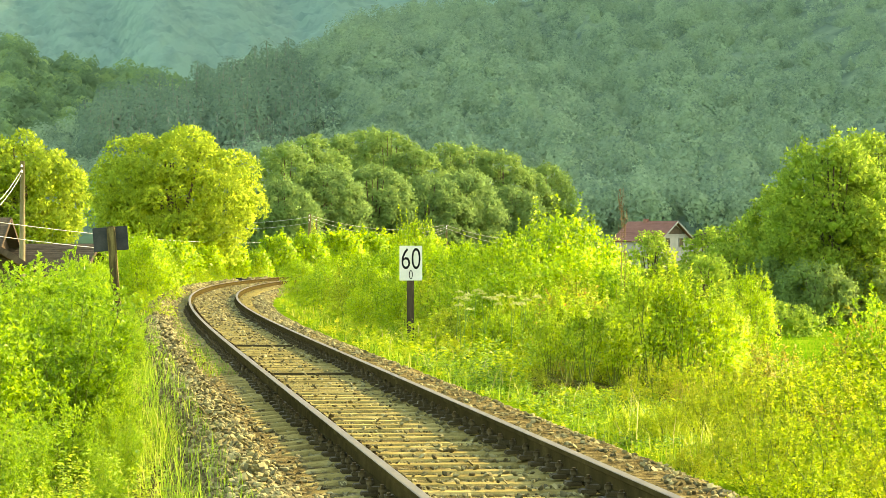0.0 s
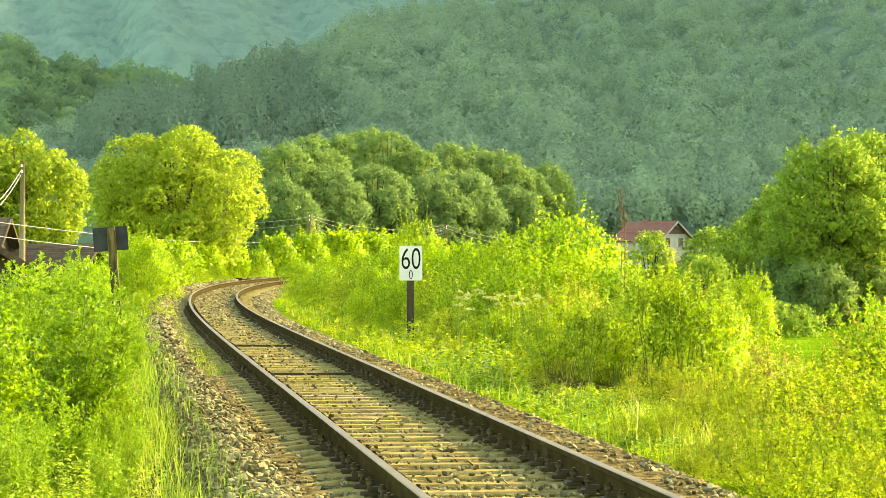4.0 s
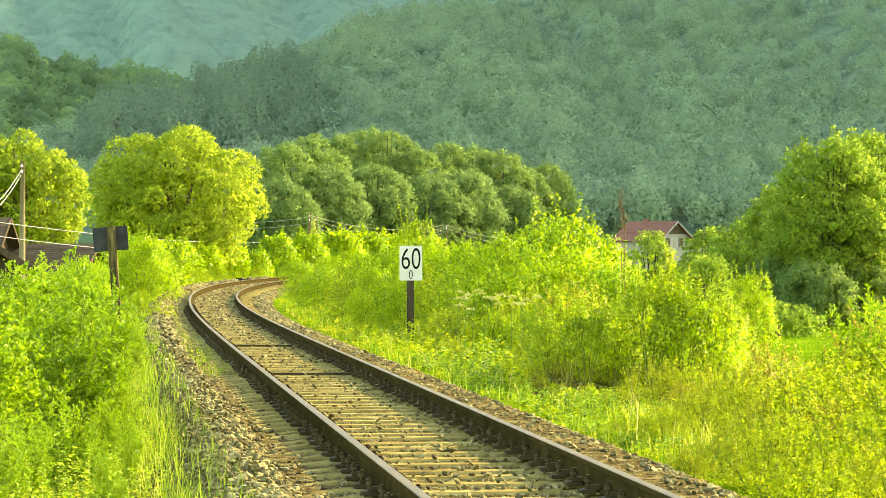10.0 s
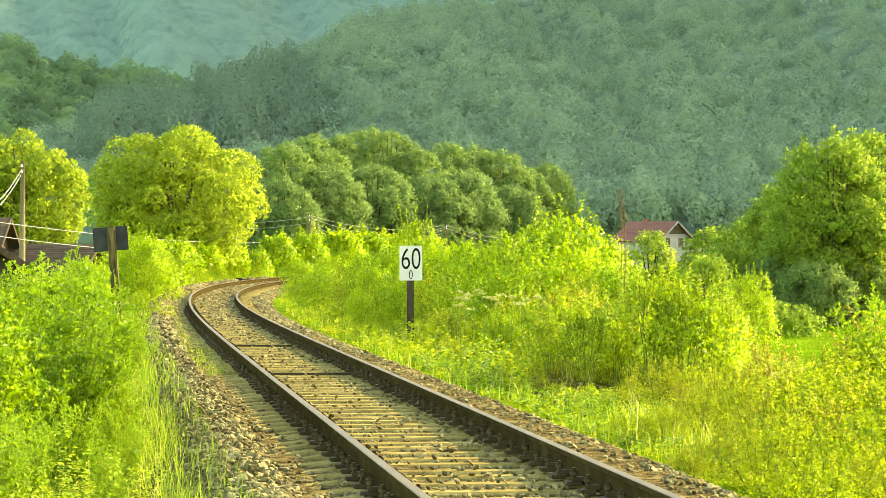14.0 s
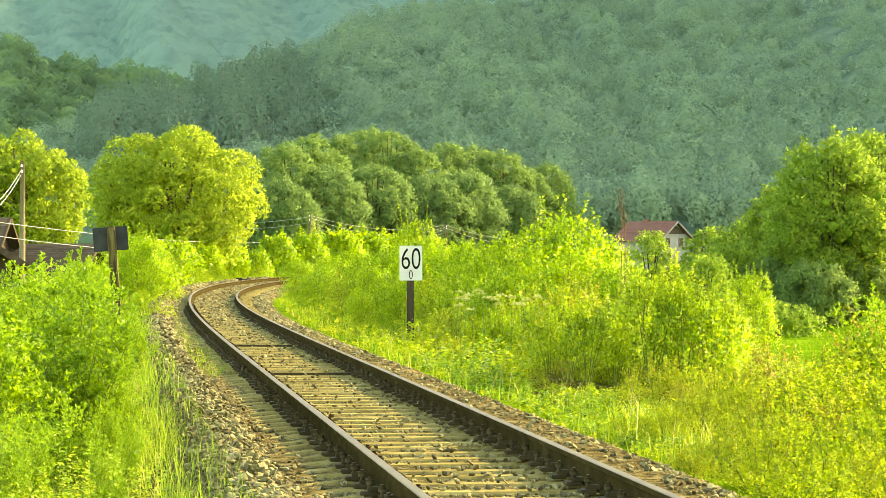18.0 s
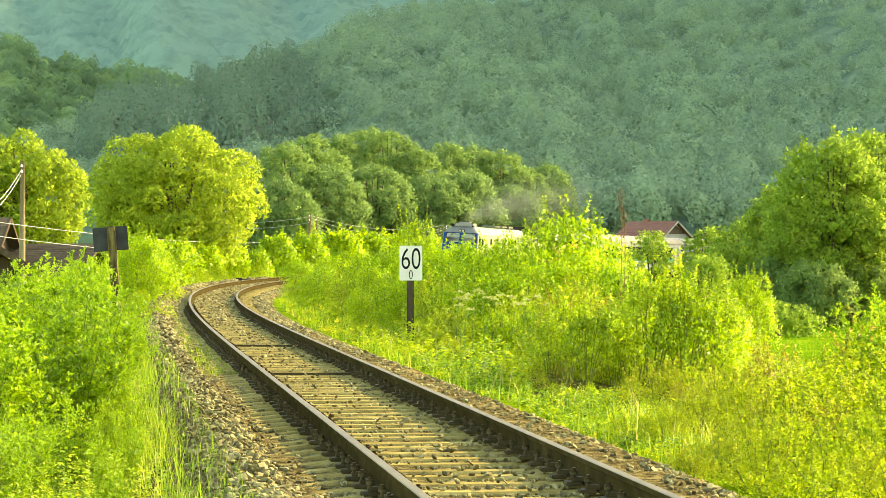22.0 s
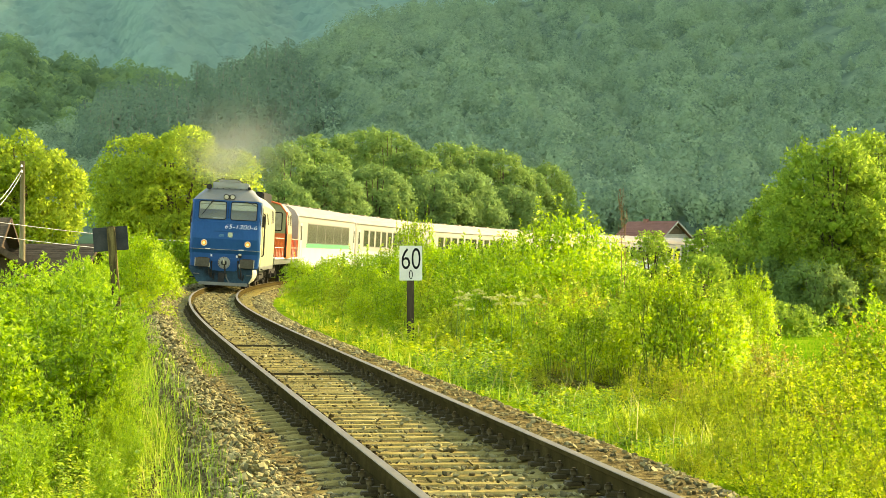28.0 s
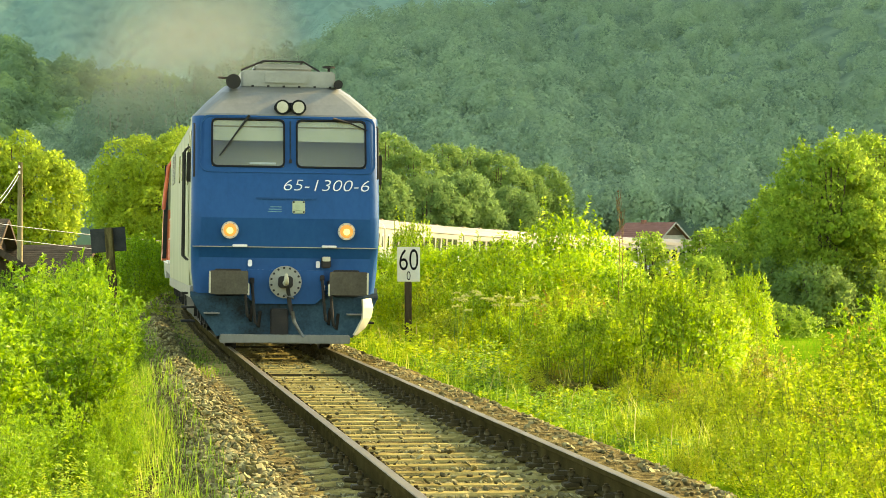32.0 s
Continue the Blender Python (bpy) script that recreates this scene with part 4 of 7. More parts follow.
def herbs(name, s_range, d_range, count, height, leaf, per, mat, seed, label, power=1.0):
    """Joined low herbs over a strip beside the line. height: a function of the distance from its middle."""
    rs = np.random.RandomState(seed)
    s = s_range[0] * (s_range[1] / s_range[0]) ** rs.uniform(0, 1, count)
    d = d_range[0] + (d_range[1] - d_range[0]) * rs.uniform(0, 1, count) ** power
    bare = in_hollow(s, d)
    s, d = s[~bare], d[~bare]
    count = len(s)
    p = track_point(s, d, 0.0)
    p[:, 2] = ground_height(p[:, 0], p[:, 1])
    clump = 0.6 + 0.5 * np.sin(p[:, 0] * 1.9 + 2.1 * np.sin(p[:, 1] * 0.33)) * np.sin(p[:, 1] * 1.1 + 1.7 * np.sin(p[:, 0] * 0.6))
    clump = clump + 0.32 * np.sin(p[:, 0] * 5.6 + seed) * np.sin(p[:, 1] * 2.3 + seed * 2.7) + rs.uniform(-0.25, 0.4, count)
    grown = clump > 0.34
    p, s, d, clump = p[grown], s[grown], d[grown], clump[grown]
    count = len(s)
    h = height(np.abs(d)) * np.clip(clump, 0.25, 1.4) * np.where((d > 2.4) & (d < 6.5) & (s < 37), 0.55, 1.0)
    u = rs.uniform(0.08, 1, (count, per))
    lean = rs.normal(0, 0.18, (count, 2))
    b = np.repeat(p[:, None], per, 1)
    b[..., 0] += lean[:, 0, None] * h[:, None] * u
    b[..., 1] += lean[:, 1, None] * h[:, None] * u
    b[..., 2] += h[:, None] * u - 0.02
    a = rs.uniform(0, 6.283, (count, per))
    way = np.stack([np.cos(a), np.sin(a), rs.uniform(-0.25, 0.65, (count, per))], -1)
    grow = np.clip(s / 40, 0.75, 2.2)[:, None]
    ln = leaf * grow * rs.uniform(0.5, 1.3, (count, per))
    n = count * per
    up = np.stack([rs.normal(0.2, 0.36, n), rs.normal(-0.15, 0.36, n), np.ones(n)], 1)
    soft = np.stack([rs.normal(0.2, 0.3, n), rs.normal(-0.1, 0.3, n), rs.normal(0.8, 0.15, n)], 1)
    ln = ln.reshape(-1)
    ob = new(name, leaf_mesh(name, b.reshape(-1, 3), way.reshape(-1, 3), up, ln, ln * 0.5, [mat], 0.25, soft))
    tagged(ob, label, "undergrowth", kind="stuff")


def blades(name, s_range, d_range, count, height, mat, seed, label, width=0.006, patch=0.0):
    """Joined grass blades, each bent once, over a strip beside the line."""
    rs = np.random.RandomState(seed)
    s = s_range[0] * (s_range[1] / s_range[0]) ** rs.uniform(0, 1, count)
    d = rs.uniform(*d_range, count)
    bare = in_hollow(s, d)
    s, d = s[~bare], d[~bare]
    count = len(s)
    p = track_point(s, d, 0.0)
    if patch:
        keep = np.sin(p[:, 0] * 1.3 + 1.9 * np.sin(p[:, 1] * 0.21)) * np.sin(p[:, 1] * 0.5 + 1.1) > patch
        p, s, d = p[keep], s[keep], d[keep]
        count = len(s)
    p[:, 2] = np.maximum(ground_height(p[:, 0], p[:, 1]), np.interp(d, [a for a, b in BED], [b for a, b in BED], -9, -9)) - 0.02
    h = height * rs.uniform(0.5, 1.25, count)
    a = rs.uniform(0, 6.283, count)
    bend = rs.uniform(0.05, 0.55, count) * h
    dirn = np.stack([np.cos(a), np.sin(a), np.zeros(count)], 1)
    w = (width * np.clip(s / 30, 0.7, 3))[:, None]
    side = np.stack([np.ones(count), np.zeros(count), np.zeros(count)], 1) * w + np.stack([-np.sin(a), np.cos(a), np.zeros(count)], 1) * w * 0.5
    m = p + dirn * (bend * 0.3)[:, None] + [0, 0, 1] * (h * 0.6)[:, None]
    t = p + dirn * bend[:, None] + [0, 0, 1] * h[:, None]
    v = np.stack([p - side, p + side, m + side * 0.7, m - side * 0.7, t], 1).reshape(-1, 3)
    i = np.arange(count)[:, None] * 5
    f = np.concatenate([i + np.array([[0, 1, 2]]), i + np.array([[0, 2, 3]]), i + np.array([[3, 2, 4]])], 0)
    ob = new(name, mesh_of(name, v, f, [mat]))
    tagged(ob, label, "grass", kind="stuff")


def pine_stand(name, at, count, seed, urange, vrange, label):
    """Joined far pines: bare trunks under flat dark crowns."""
    rs = np.random.RandomState(seed)
    u, v = rs.uniform(*urange, count), rs.uniform(*vrange, count)
    foot = at(u, v)
    bm = bmesh.new()
    P, N = [], []
    for q in foot:
        h = rs.uniform(11, 16)
        tube([(q[0], q[1], q[2] - 1), (q[0] + rs.uniform(-0.4, 0.4), q[1], q[2] + h)], [0.26, 0.14], 5, bm, False)
        m = 110
        nn = unit(rs.normal(0, 1, (m, 3)) + [0, -0.4, 0.2])
        w = rs.uniform(1.5, 2.4)
        P.append(q + np.stack([nn[:, 0] * w, nn[:, 1] * w, h * 0.78 + nn[:, 2] * h * 0.26], 1) * [1, 1, 1] + rs.normal(0, 0.25, (m, 3)))
        N.append(nn)
    me = bpy.data.meshes.new("pine_trunks")
    bm.to_mesh(me)
    bm.free()
    me.materials.append(M_PALE_TRUNK)
    root = tagged(new(name, me), label, "forest", kind="stuff")
    p, nn = np.concatenate(P), np.concatenate(N)
    n = len(p)
    ln = 0.8 * rs.uniform(0.6, 1.4, n)
    way = np.cross(nn, rs.normal(0, 1, (n, 3)))
    tagged(part("needles", leaf_mesh("needles", p, way, nn + [0, -0.3, 0.4], ln, ln * 0.6, [M_HAZY_PINE], 0.08, nn * 0.35 + [0, -0.5, 0.5], 3), None, root), kind="stuff")


def pale_trunk(foot, height, thick):
    root = tagged(new("dead_tree"), "bare pale tree trunk standing in the hill forest", "dead tree", group="pale bare trunks")
    root.matrix_basis = pose(*foot)
    part("trunk", tube([(0, 0, -2), (0.2, 0, height * 0.6), (0, 0, height)], [thick, thick * 0.8, thick * 0.3], 6), M_PALE_TRUNK, root)
    part("limb", tube([(0.2, 0, height * 0.6), (1.2, 0, height * 0.72)], [thick * 0.4, thick * 0.15], 5), M_PALE_TRUNK, root)

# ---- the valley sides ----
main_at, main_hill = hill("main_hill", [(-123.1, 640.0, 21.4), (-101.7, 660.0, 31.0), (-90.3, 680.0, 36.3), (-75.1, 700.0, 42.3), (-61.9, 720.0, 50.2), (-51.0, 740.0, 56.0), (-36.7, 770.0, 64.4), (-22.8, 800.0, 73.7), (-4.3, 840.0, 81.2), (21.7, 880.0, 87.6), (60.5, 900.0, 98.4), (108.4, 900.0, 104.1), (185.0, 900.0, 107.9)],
                          [(-90.4, 470.0, 2.1), (-62.4, 470.0, 2.1), (-33.1, 480.0, 2.1), (-2.4, 470.0, 2.1), (30.9, 460.0, 2.5), (60.3, 460.0, 2.5), (96.6, 470.0, 2.5)], 350, "wooded main hill across the valley", 14, 4, M_HAZY_HILL, 9.0)
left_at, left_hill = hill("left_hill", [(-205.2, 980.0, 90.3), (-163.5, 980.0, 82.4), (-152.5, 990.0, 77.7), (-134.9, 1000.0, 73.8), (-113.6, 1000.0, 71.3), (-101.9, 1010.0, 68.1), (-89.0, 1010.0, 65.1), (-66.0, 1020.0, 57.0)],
                          [(-159.1, 760.0, 5.7), (-49.2, 760.0, 5.7)], 300, "wooded spur behind the main hill", 12, 6, M_HAZY_HILL, 9.0)
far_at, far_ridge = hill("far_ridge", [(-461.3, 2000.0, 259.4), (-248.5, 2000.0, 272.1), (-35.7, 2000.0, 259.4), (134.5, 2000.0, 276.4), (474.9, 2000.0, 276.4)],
                         [(-299.8, 1300.0, 14.2), (308.7, 1300.0, 14.2)], 500, "distant forested ridge, its mist put into the colour", 30, 8, M_HAZY_FAR_FLOOR)
# Added ridge outside the view, placed to keep the sun off the other hills.
hill("east_ridge", [(560, 470, 60), (580, 530, 330), (600, 800, 390), (620, 960, 500), (640, 1080, 620), (660, 1250, 680), (700, 1450, 680), (720, 2300, 760)], [(400, 490, -2), (405, 570, -2), (420, 800, -2), (440, 960, -2), (460, 1080, -2), (480, 1250, -2), (480, 1450, -2), (500, 2300, -2)], 0, "unseen hill added to shade the other hills", 3, 9, M_HAZY_HILL)
forest("hill_forest", main_at, 4300, 21, 3.2, 9.0, 0.58, 225, M_HAZY_HILL_TREE, "dense mixed forest covering the main hill", (0.02, 0.97), (-0.02, 1.04), 0.12, 0.16, (0.17, 0.44, 0.33, 0.93))
forest("spur_forest", left_at, 1100, 22, 3.9, 9.0, 1.0, 190, M_SUNNED_SPUR_TREE, "mixed forest on the spur", (0.15, 1), (0.1, 1.04), 0.06, 0.2)
forest("ridge_forest", far_at, 0, 23, 0, 16.0, 0, 0, M_HAZY_FAR_TREE, "forest of the distant ridge, paled with haze colour", (0.08, 0.62), (0.3, 0.95), 0.25, 0.9)

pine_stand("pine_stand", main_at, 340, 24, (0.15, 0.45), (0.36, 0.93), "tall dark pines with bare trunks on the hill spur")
for u_, v_, h_, t_ in ((0.46, 0.89, 7.0, 0.17), (0.49, 0.89, 5.0, 0.14), (0.5925, 0.44, 6.5, 0.16), (0.1475, 0.76, 6.0, 0.15)):
    foot_ = main_at(np.array([u_]), np.array([v_]))[0]
    pale_trunk((foot_[0], foot_[1] - 7, foot_[2]), h_, t_)
ob = tagged(new("rock_outcrop"), "small bare pale rock face among the trees", "rock")
ob.matrix_basis = pose(-41.1, 676, 40.3)
rs_ = np.random.RandomState(2)
for k in range(14):
    bm = bmesh.new()
    bmesh.ops.create_icosphere(bm, subdivisions=2, radius=1)
    for v_ in bm.verts:
        v_.co *= rs_.uniform(0.7, 1.2)
    st = part("boulder", bm, M_ROCK, ob)
    a_ = rs_.uniform(-2.2, 2.2)
    st.matrix_basis = pose(a_, rs_.uniform(-0.6, 0.6), a_ * 0.35 + rs_.uniform(-0.8, 0.6)) @ Matrix.Diagonal((0.8, 0.9, 0.6, 1))

# ---- trees of the valley floor ----
build_tree((-16.3, 161), 9.6, 5.4, 0.7, 80, 1.3, 400, 0.17, M_LEAF_WALNUT, "broad round walnut tree in yellow-green leaf", 31, 0.3, 7, False)
build_tree((-30.5, 190), 10.5, 5.6, 0.3, 70, 1.3, 270, 0.23, M_LEAF_WALNUT, "tall yellow-green tree behind the shed", 32, 0.3, 7, False)
build_tree((-36.5, 192), 11.0, 5.0, 0.3, 60, 1.3, 240, 0.23, M_LEAF_WALNUT, "tall yellow-green tree behind the shed", 33, 0.3, 7, False)


def tree_row():
    """The darker wood behind the curve: (where, height, radius)."""
    spots = [((-15.83, 262.00), 10.5, 3.6), ((-13.81, 275.00), 12.4, 3.8), ((-11.35, 290.00), 13.2, 3.6), ((-8.44, 296.00), 14.2, 3.8), ((-5.80, 290.00), 13.8, 3.4), ((-3.00, 288.00), 11.6, 3.2), ((0.38, 296.00), 12.6, 3.4), ((3.26, 300.00), 12.6, 3.4),
             ((6.40, 298.00), 11.8, 3.2), ((9.00, 300.00), 10.0, 3.0), ((11.90, 304.00), 10.6, 2.7), ((-11.65, 262.00), 8.5, 3.4), ((-7.07, 268.00), 8.8, 3.6), ((-1.39, 272.00), 8.0, 3.6), ((2.11, 276.00), 8.8, 3.4), ((7.26, 282.00), 7.6, 3.2), ((-15.11, 250.00), 6.6, 2.8)]
    for k, (at, h, r) in enumerate(spots):
        build_tree(at, h + 2.6, r * 1.3, 0.3, 84, 1.05, 230, 0.22, M_LEAF_MID if k < 11 else M_LEAF_DARK, "leafy tree in the wood behind the curve", 40 + k, 0.22, 4, True)


tree_row()
build_tree((20.14, 138.00), 9.7, 3.4, -0.3, 90, 1.0, 420, 0.15, M_LEAF_TALL, "tall dense green tree at the edge of the meadow", 61, 0.2, 7, True, 10)
build_tree((22.83, 141.00), 10.0, 3.3, -0.3, 90, 1.0, 400, 0.15, M_LEAF_TALL, "tall dense green tree at the edge of the meadow", 62, 0.2, 7, True, 10)
# Added tree outside the view, there to shade the foot of the tall trees.
build_tree((25.73, 132.00), 5.6, 3.0, -0.3, 60, 1.0, 300, 0.16, M_LEAF_MID, "tall dense green tree at the edge of the meadow", 80, 0.2, 7, True)
build_tree((18.60, 146.00), 7.4, 2.2, -0.3, 60, 0.85, 420, 0.15, M_LEAF_TALL, "slim green tree at the edge of the meadow", 63, 0.16, 7, True, 4)
build_tree((16.70, 150.00), 5.4, 2.1, -0.3, 44, 0.75, 460, 0.14, M_LEAF_TALL, "bushy young tree at the edge of the meadow", 64, 0.12, 7, True, 5)
build_tree((15.10, 152.00), 5.0, 1.6, -0.3, 36, 0.65, 460, 0.14, M_LEAF_TALL, "bushy young tree at the edge of the meadow", 65, 0.12, 7, True, 5)
build_tree((14.75, 138.00), 4.2, 1.6, -0.3, 36, 0.6, 480, 0.13, M_LEAF_TALL, "bushy young tree at the edge of the meadow", 79, 0.12, 7, True, 4)
build_tree((11.74, 150.00), 4.9, 1.45, -0.3, 34, 0.6, 480, 0.14, M_LEAF_TALL, "round dark green bush-like tree", 66, 0.1, 7, True)
build_tree((12.55, 128.00), 3.7, 1.5, -0.3, 34, 0.55, 480, 0.13, M_LEAF_TALL, "low bushy tree by the meadow", 67, 0.1, 7, True)
build_tree((18.70, 134.00), 3.2, 2.0, -0.3, 40, 0.65, 480, 0.14, M_LEAF_MID, "dense dark bush under the tall trees", 69, 0.1, 7, True)
build_tree((16.60, 137.00), 3.4, 1.7, -0.3, 40, 0.6, 480, 0.14, M_LEAF_MID, "dense dark bush under the tall trees", 78, 0.1, 7, True)
build_tree((21.45, 137.00), 3.4, 2.2, -0.3, 40, 0.65, 480, 0.14, M_LEAF_MID, "dense dark bush under the tall trees", 70, 0.1, 7, True)
build_tree((14.9, 118.00), 1.45, 1.95, -0.7, 34, 0.5, 480, 0.12, M_LEAF_TALL, "low spreading bush by the meadow", 68, 0.1, 7, True)

# ---- scrub beside the line ----
SHRUBS = [shrub_meshes(71, 2.0, 0.85, 30, 24, 14, 0.060, 0.52, M_LEAF_BRIGHT),
          bush_meshes(72, 2.2, 0.95, 40, 0.38, 2500, 0.062, 0.6, M_LEAF_BUSH),
          bush_meshes(73, 2.0, 0.62, 22, 0.29, 2100, 0.068, 0.48, M_LEAF_YELLOW, 24, 0.36),
          bush_meshes(74, 1.0, 0.8, 26, 0.27, 1900, 0.046, 0.6, M_LEAF_WEED, 34, 0.5),
          bush_meshes(75, 0.9, 0.9, 26, 0.28, 1900, 0.048, 0.6, M_LEAF_HERB, 34, 0.5),
          bush_meshes(76, 2.2, 1.0, 26, 0.44, 800, 0.15, 0.62, M_LEAF_BUSH, 8),
          bush_meshes(77, 2.2, 0.95, 40, 0.38, 2500, 0.062, 0.6, M_LEAF_BUSH, 10, 0.22),
          bush_meshes(78, 1.55, 0.85, 30, 0.32, 2000, 0.062, 0.56, M_LEAF_BUSH, 22, 0.34),
          bush_meshes(79, 1.1, 0.55, 20, 0.25, 2000, 0.05, 0.5, M_LEAF_RUST, 16, 0.4),
          bush_meshes(80, 1.5, 0.75, 22, 0.32, 1700, 0.07, 0.5, M_LEAF_YELLOW, 26, 0.4),
          bush_meshes(99, 1.6, 0.62, 22, 0.28, 1700, 0.07, 0.46, M_LEAF_SAPLING, 30, 0.42, 0.24)]
SHRUB_LABELS = ["young bright green sapling bush beside the track", "leafy green bush in the trackside scrub", "upright yellow-green small-leaved sapling in the scrub",
                "low yellowish weeds beside the ballast", "low leafy green weeds beside the ballast", "leafy green bush in the scrub by the curve", "leafy green bush in the trackside scrub", "dense yellow-green scrub bush with fine leaves", "small reddish-brown leaved weed in the scrub", "loose yellowish bush with small pointed leaves in the scrub", "yellow-green sapling on bare stems above a shaded hollow"]
SHRUB_H = [2.0, 2.3, 2.15, 1.22, 1.1, 2.3, 2.25, 1.6, 1.25, 1.7, 1.9]
TURNS = random.Random(9)
SWAYING = []


def shrub(kind, at, top, wide=1.0):
    """A shrub whose tip reaches the height top."""
    x, y = at
    z = float(ground_height([x], [y])[0])
    if kind == 1 and y > 110:
        kind = 5
    k = (top - z) / SHRUB_H[kind]
    woody = kind in (0, 1, 2, 5, 6, 7, 9, 10)
    root = tagged(new("bush" if woody else "weed_clump"), SHRUB_LABELS[kind], "bush" if woody else "weeds", group="trackside bushes" if woody else "trackside weeds")
    root.matrix_basis = pose(x, y, z, 0, 0, TURNS.uniform(0, 360)) @ Matrix.Diagonal((k * wide, k * wide, k, 1))
    tagged(part("stem", SHRUBS[kind][0], None, root), kind="stuff")
    part("foliage", SHRUBS[kind][1], None, root)
    if woody and y < 70:
        SWAYING.append((root, root.matrix_basis.copy(), TURNS.uniform(1.4, 2.4), TURNS.uniform(0, 6.28)))


# left of the line
for kind, at, top, wide in [(0, (-4.12, 26.00), 1.35, 1), (0, (-3.62, 26.5), 1.38, 0.45), (0, (-3.42, 27.5), 1.22, 0.4), (0, (-3.39, 24.00), 1.31, 1), (0, (-3.78, 28.00), 0.98, 0.6), (0, (-3.98, 23.00), 1.22, 1), (0, (-4.75, 34.00), 1.52, 0.6), (0, (-5.85, 38.00), 1.45, 1), (0, (-4.63, 40.00), 0.64, 0.7),
                            (0, (-3.13, 19.50), 0.34, 0.8), (0, (-2.97, 21.00), 0.35, 0.8), (0, (-3.16, 18.50), 0.34, 0.9), (0, (-2.93, 24.00), 0.49, 0.7), (0, (-2.50, 21.00), 0.14, 0.6),
                            (0, (-2.55, 20.0), 0.10, 0.7), (0, (-2.95, 23.5), 0.22, 0.7), (0, (-3.35, 27.0), 0.28, 0.7), (0, (-3.8, 31.0), 0.3, 0.7), (0, (-4.25, 35.0), 0.25, 0.7), (0, (-2.3, 18.2), 0.0, 0.7),
                            (0, (-8.03, 56.00), 1.49, 1.1), (0, (-9.30, 58.00), 1.18, 1), (1, (-9.54, 84.00), 2.39, 0.9), (1, (-10.62, 100.00), 1.82, 0.7), (1, (-10.62, 80.00), 1.41, 0.9), (1, (-13.28, 118.00), 2.26, 1.0), (1, (-12.98, 126.00), 2.18, 0.9), (1, (-14.02, 142.00), 2.11, 1.0), (1, (-13.91, 156.00), 2.01, 1.0), (1, (-13.21, 166.00), 2.05, 1.0), (1, (-12.32, 176.00), 1.70, 0.9), (4, (-13.14, 136.00), 0.79, 1.2), (4, (-12.91, 154.00), 0.69, 1.2), (4, (-12.15, 166.00), 0.63, 1.2), (1, (-12.11, 100.00), 2.35, 0.9), (4, (-7.27, 64.00), 0.54, 1.0), (4, (-9.67, 92.00), 0.62, 0.8)]:
    shrub(kind, at, top, wide)
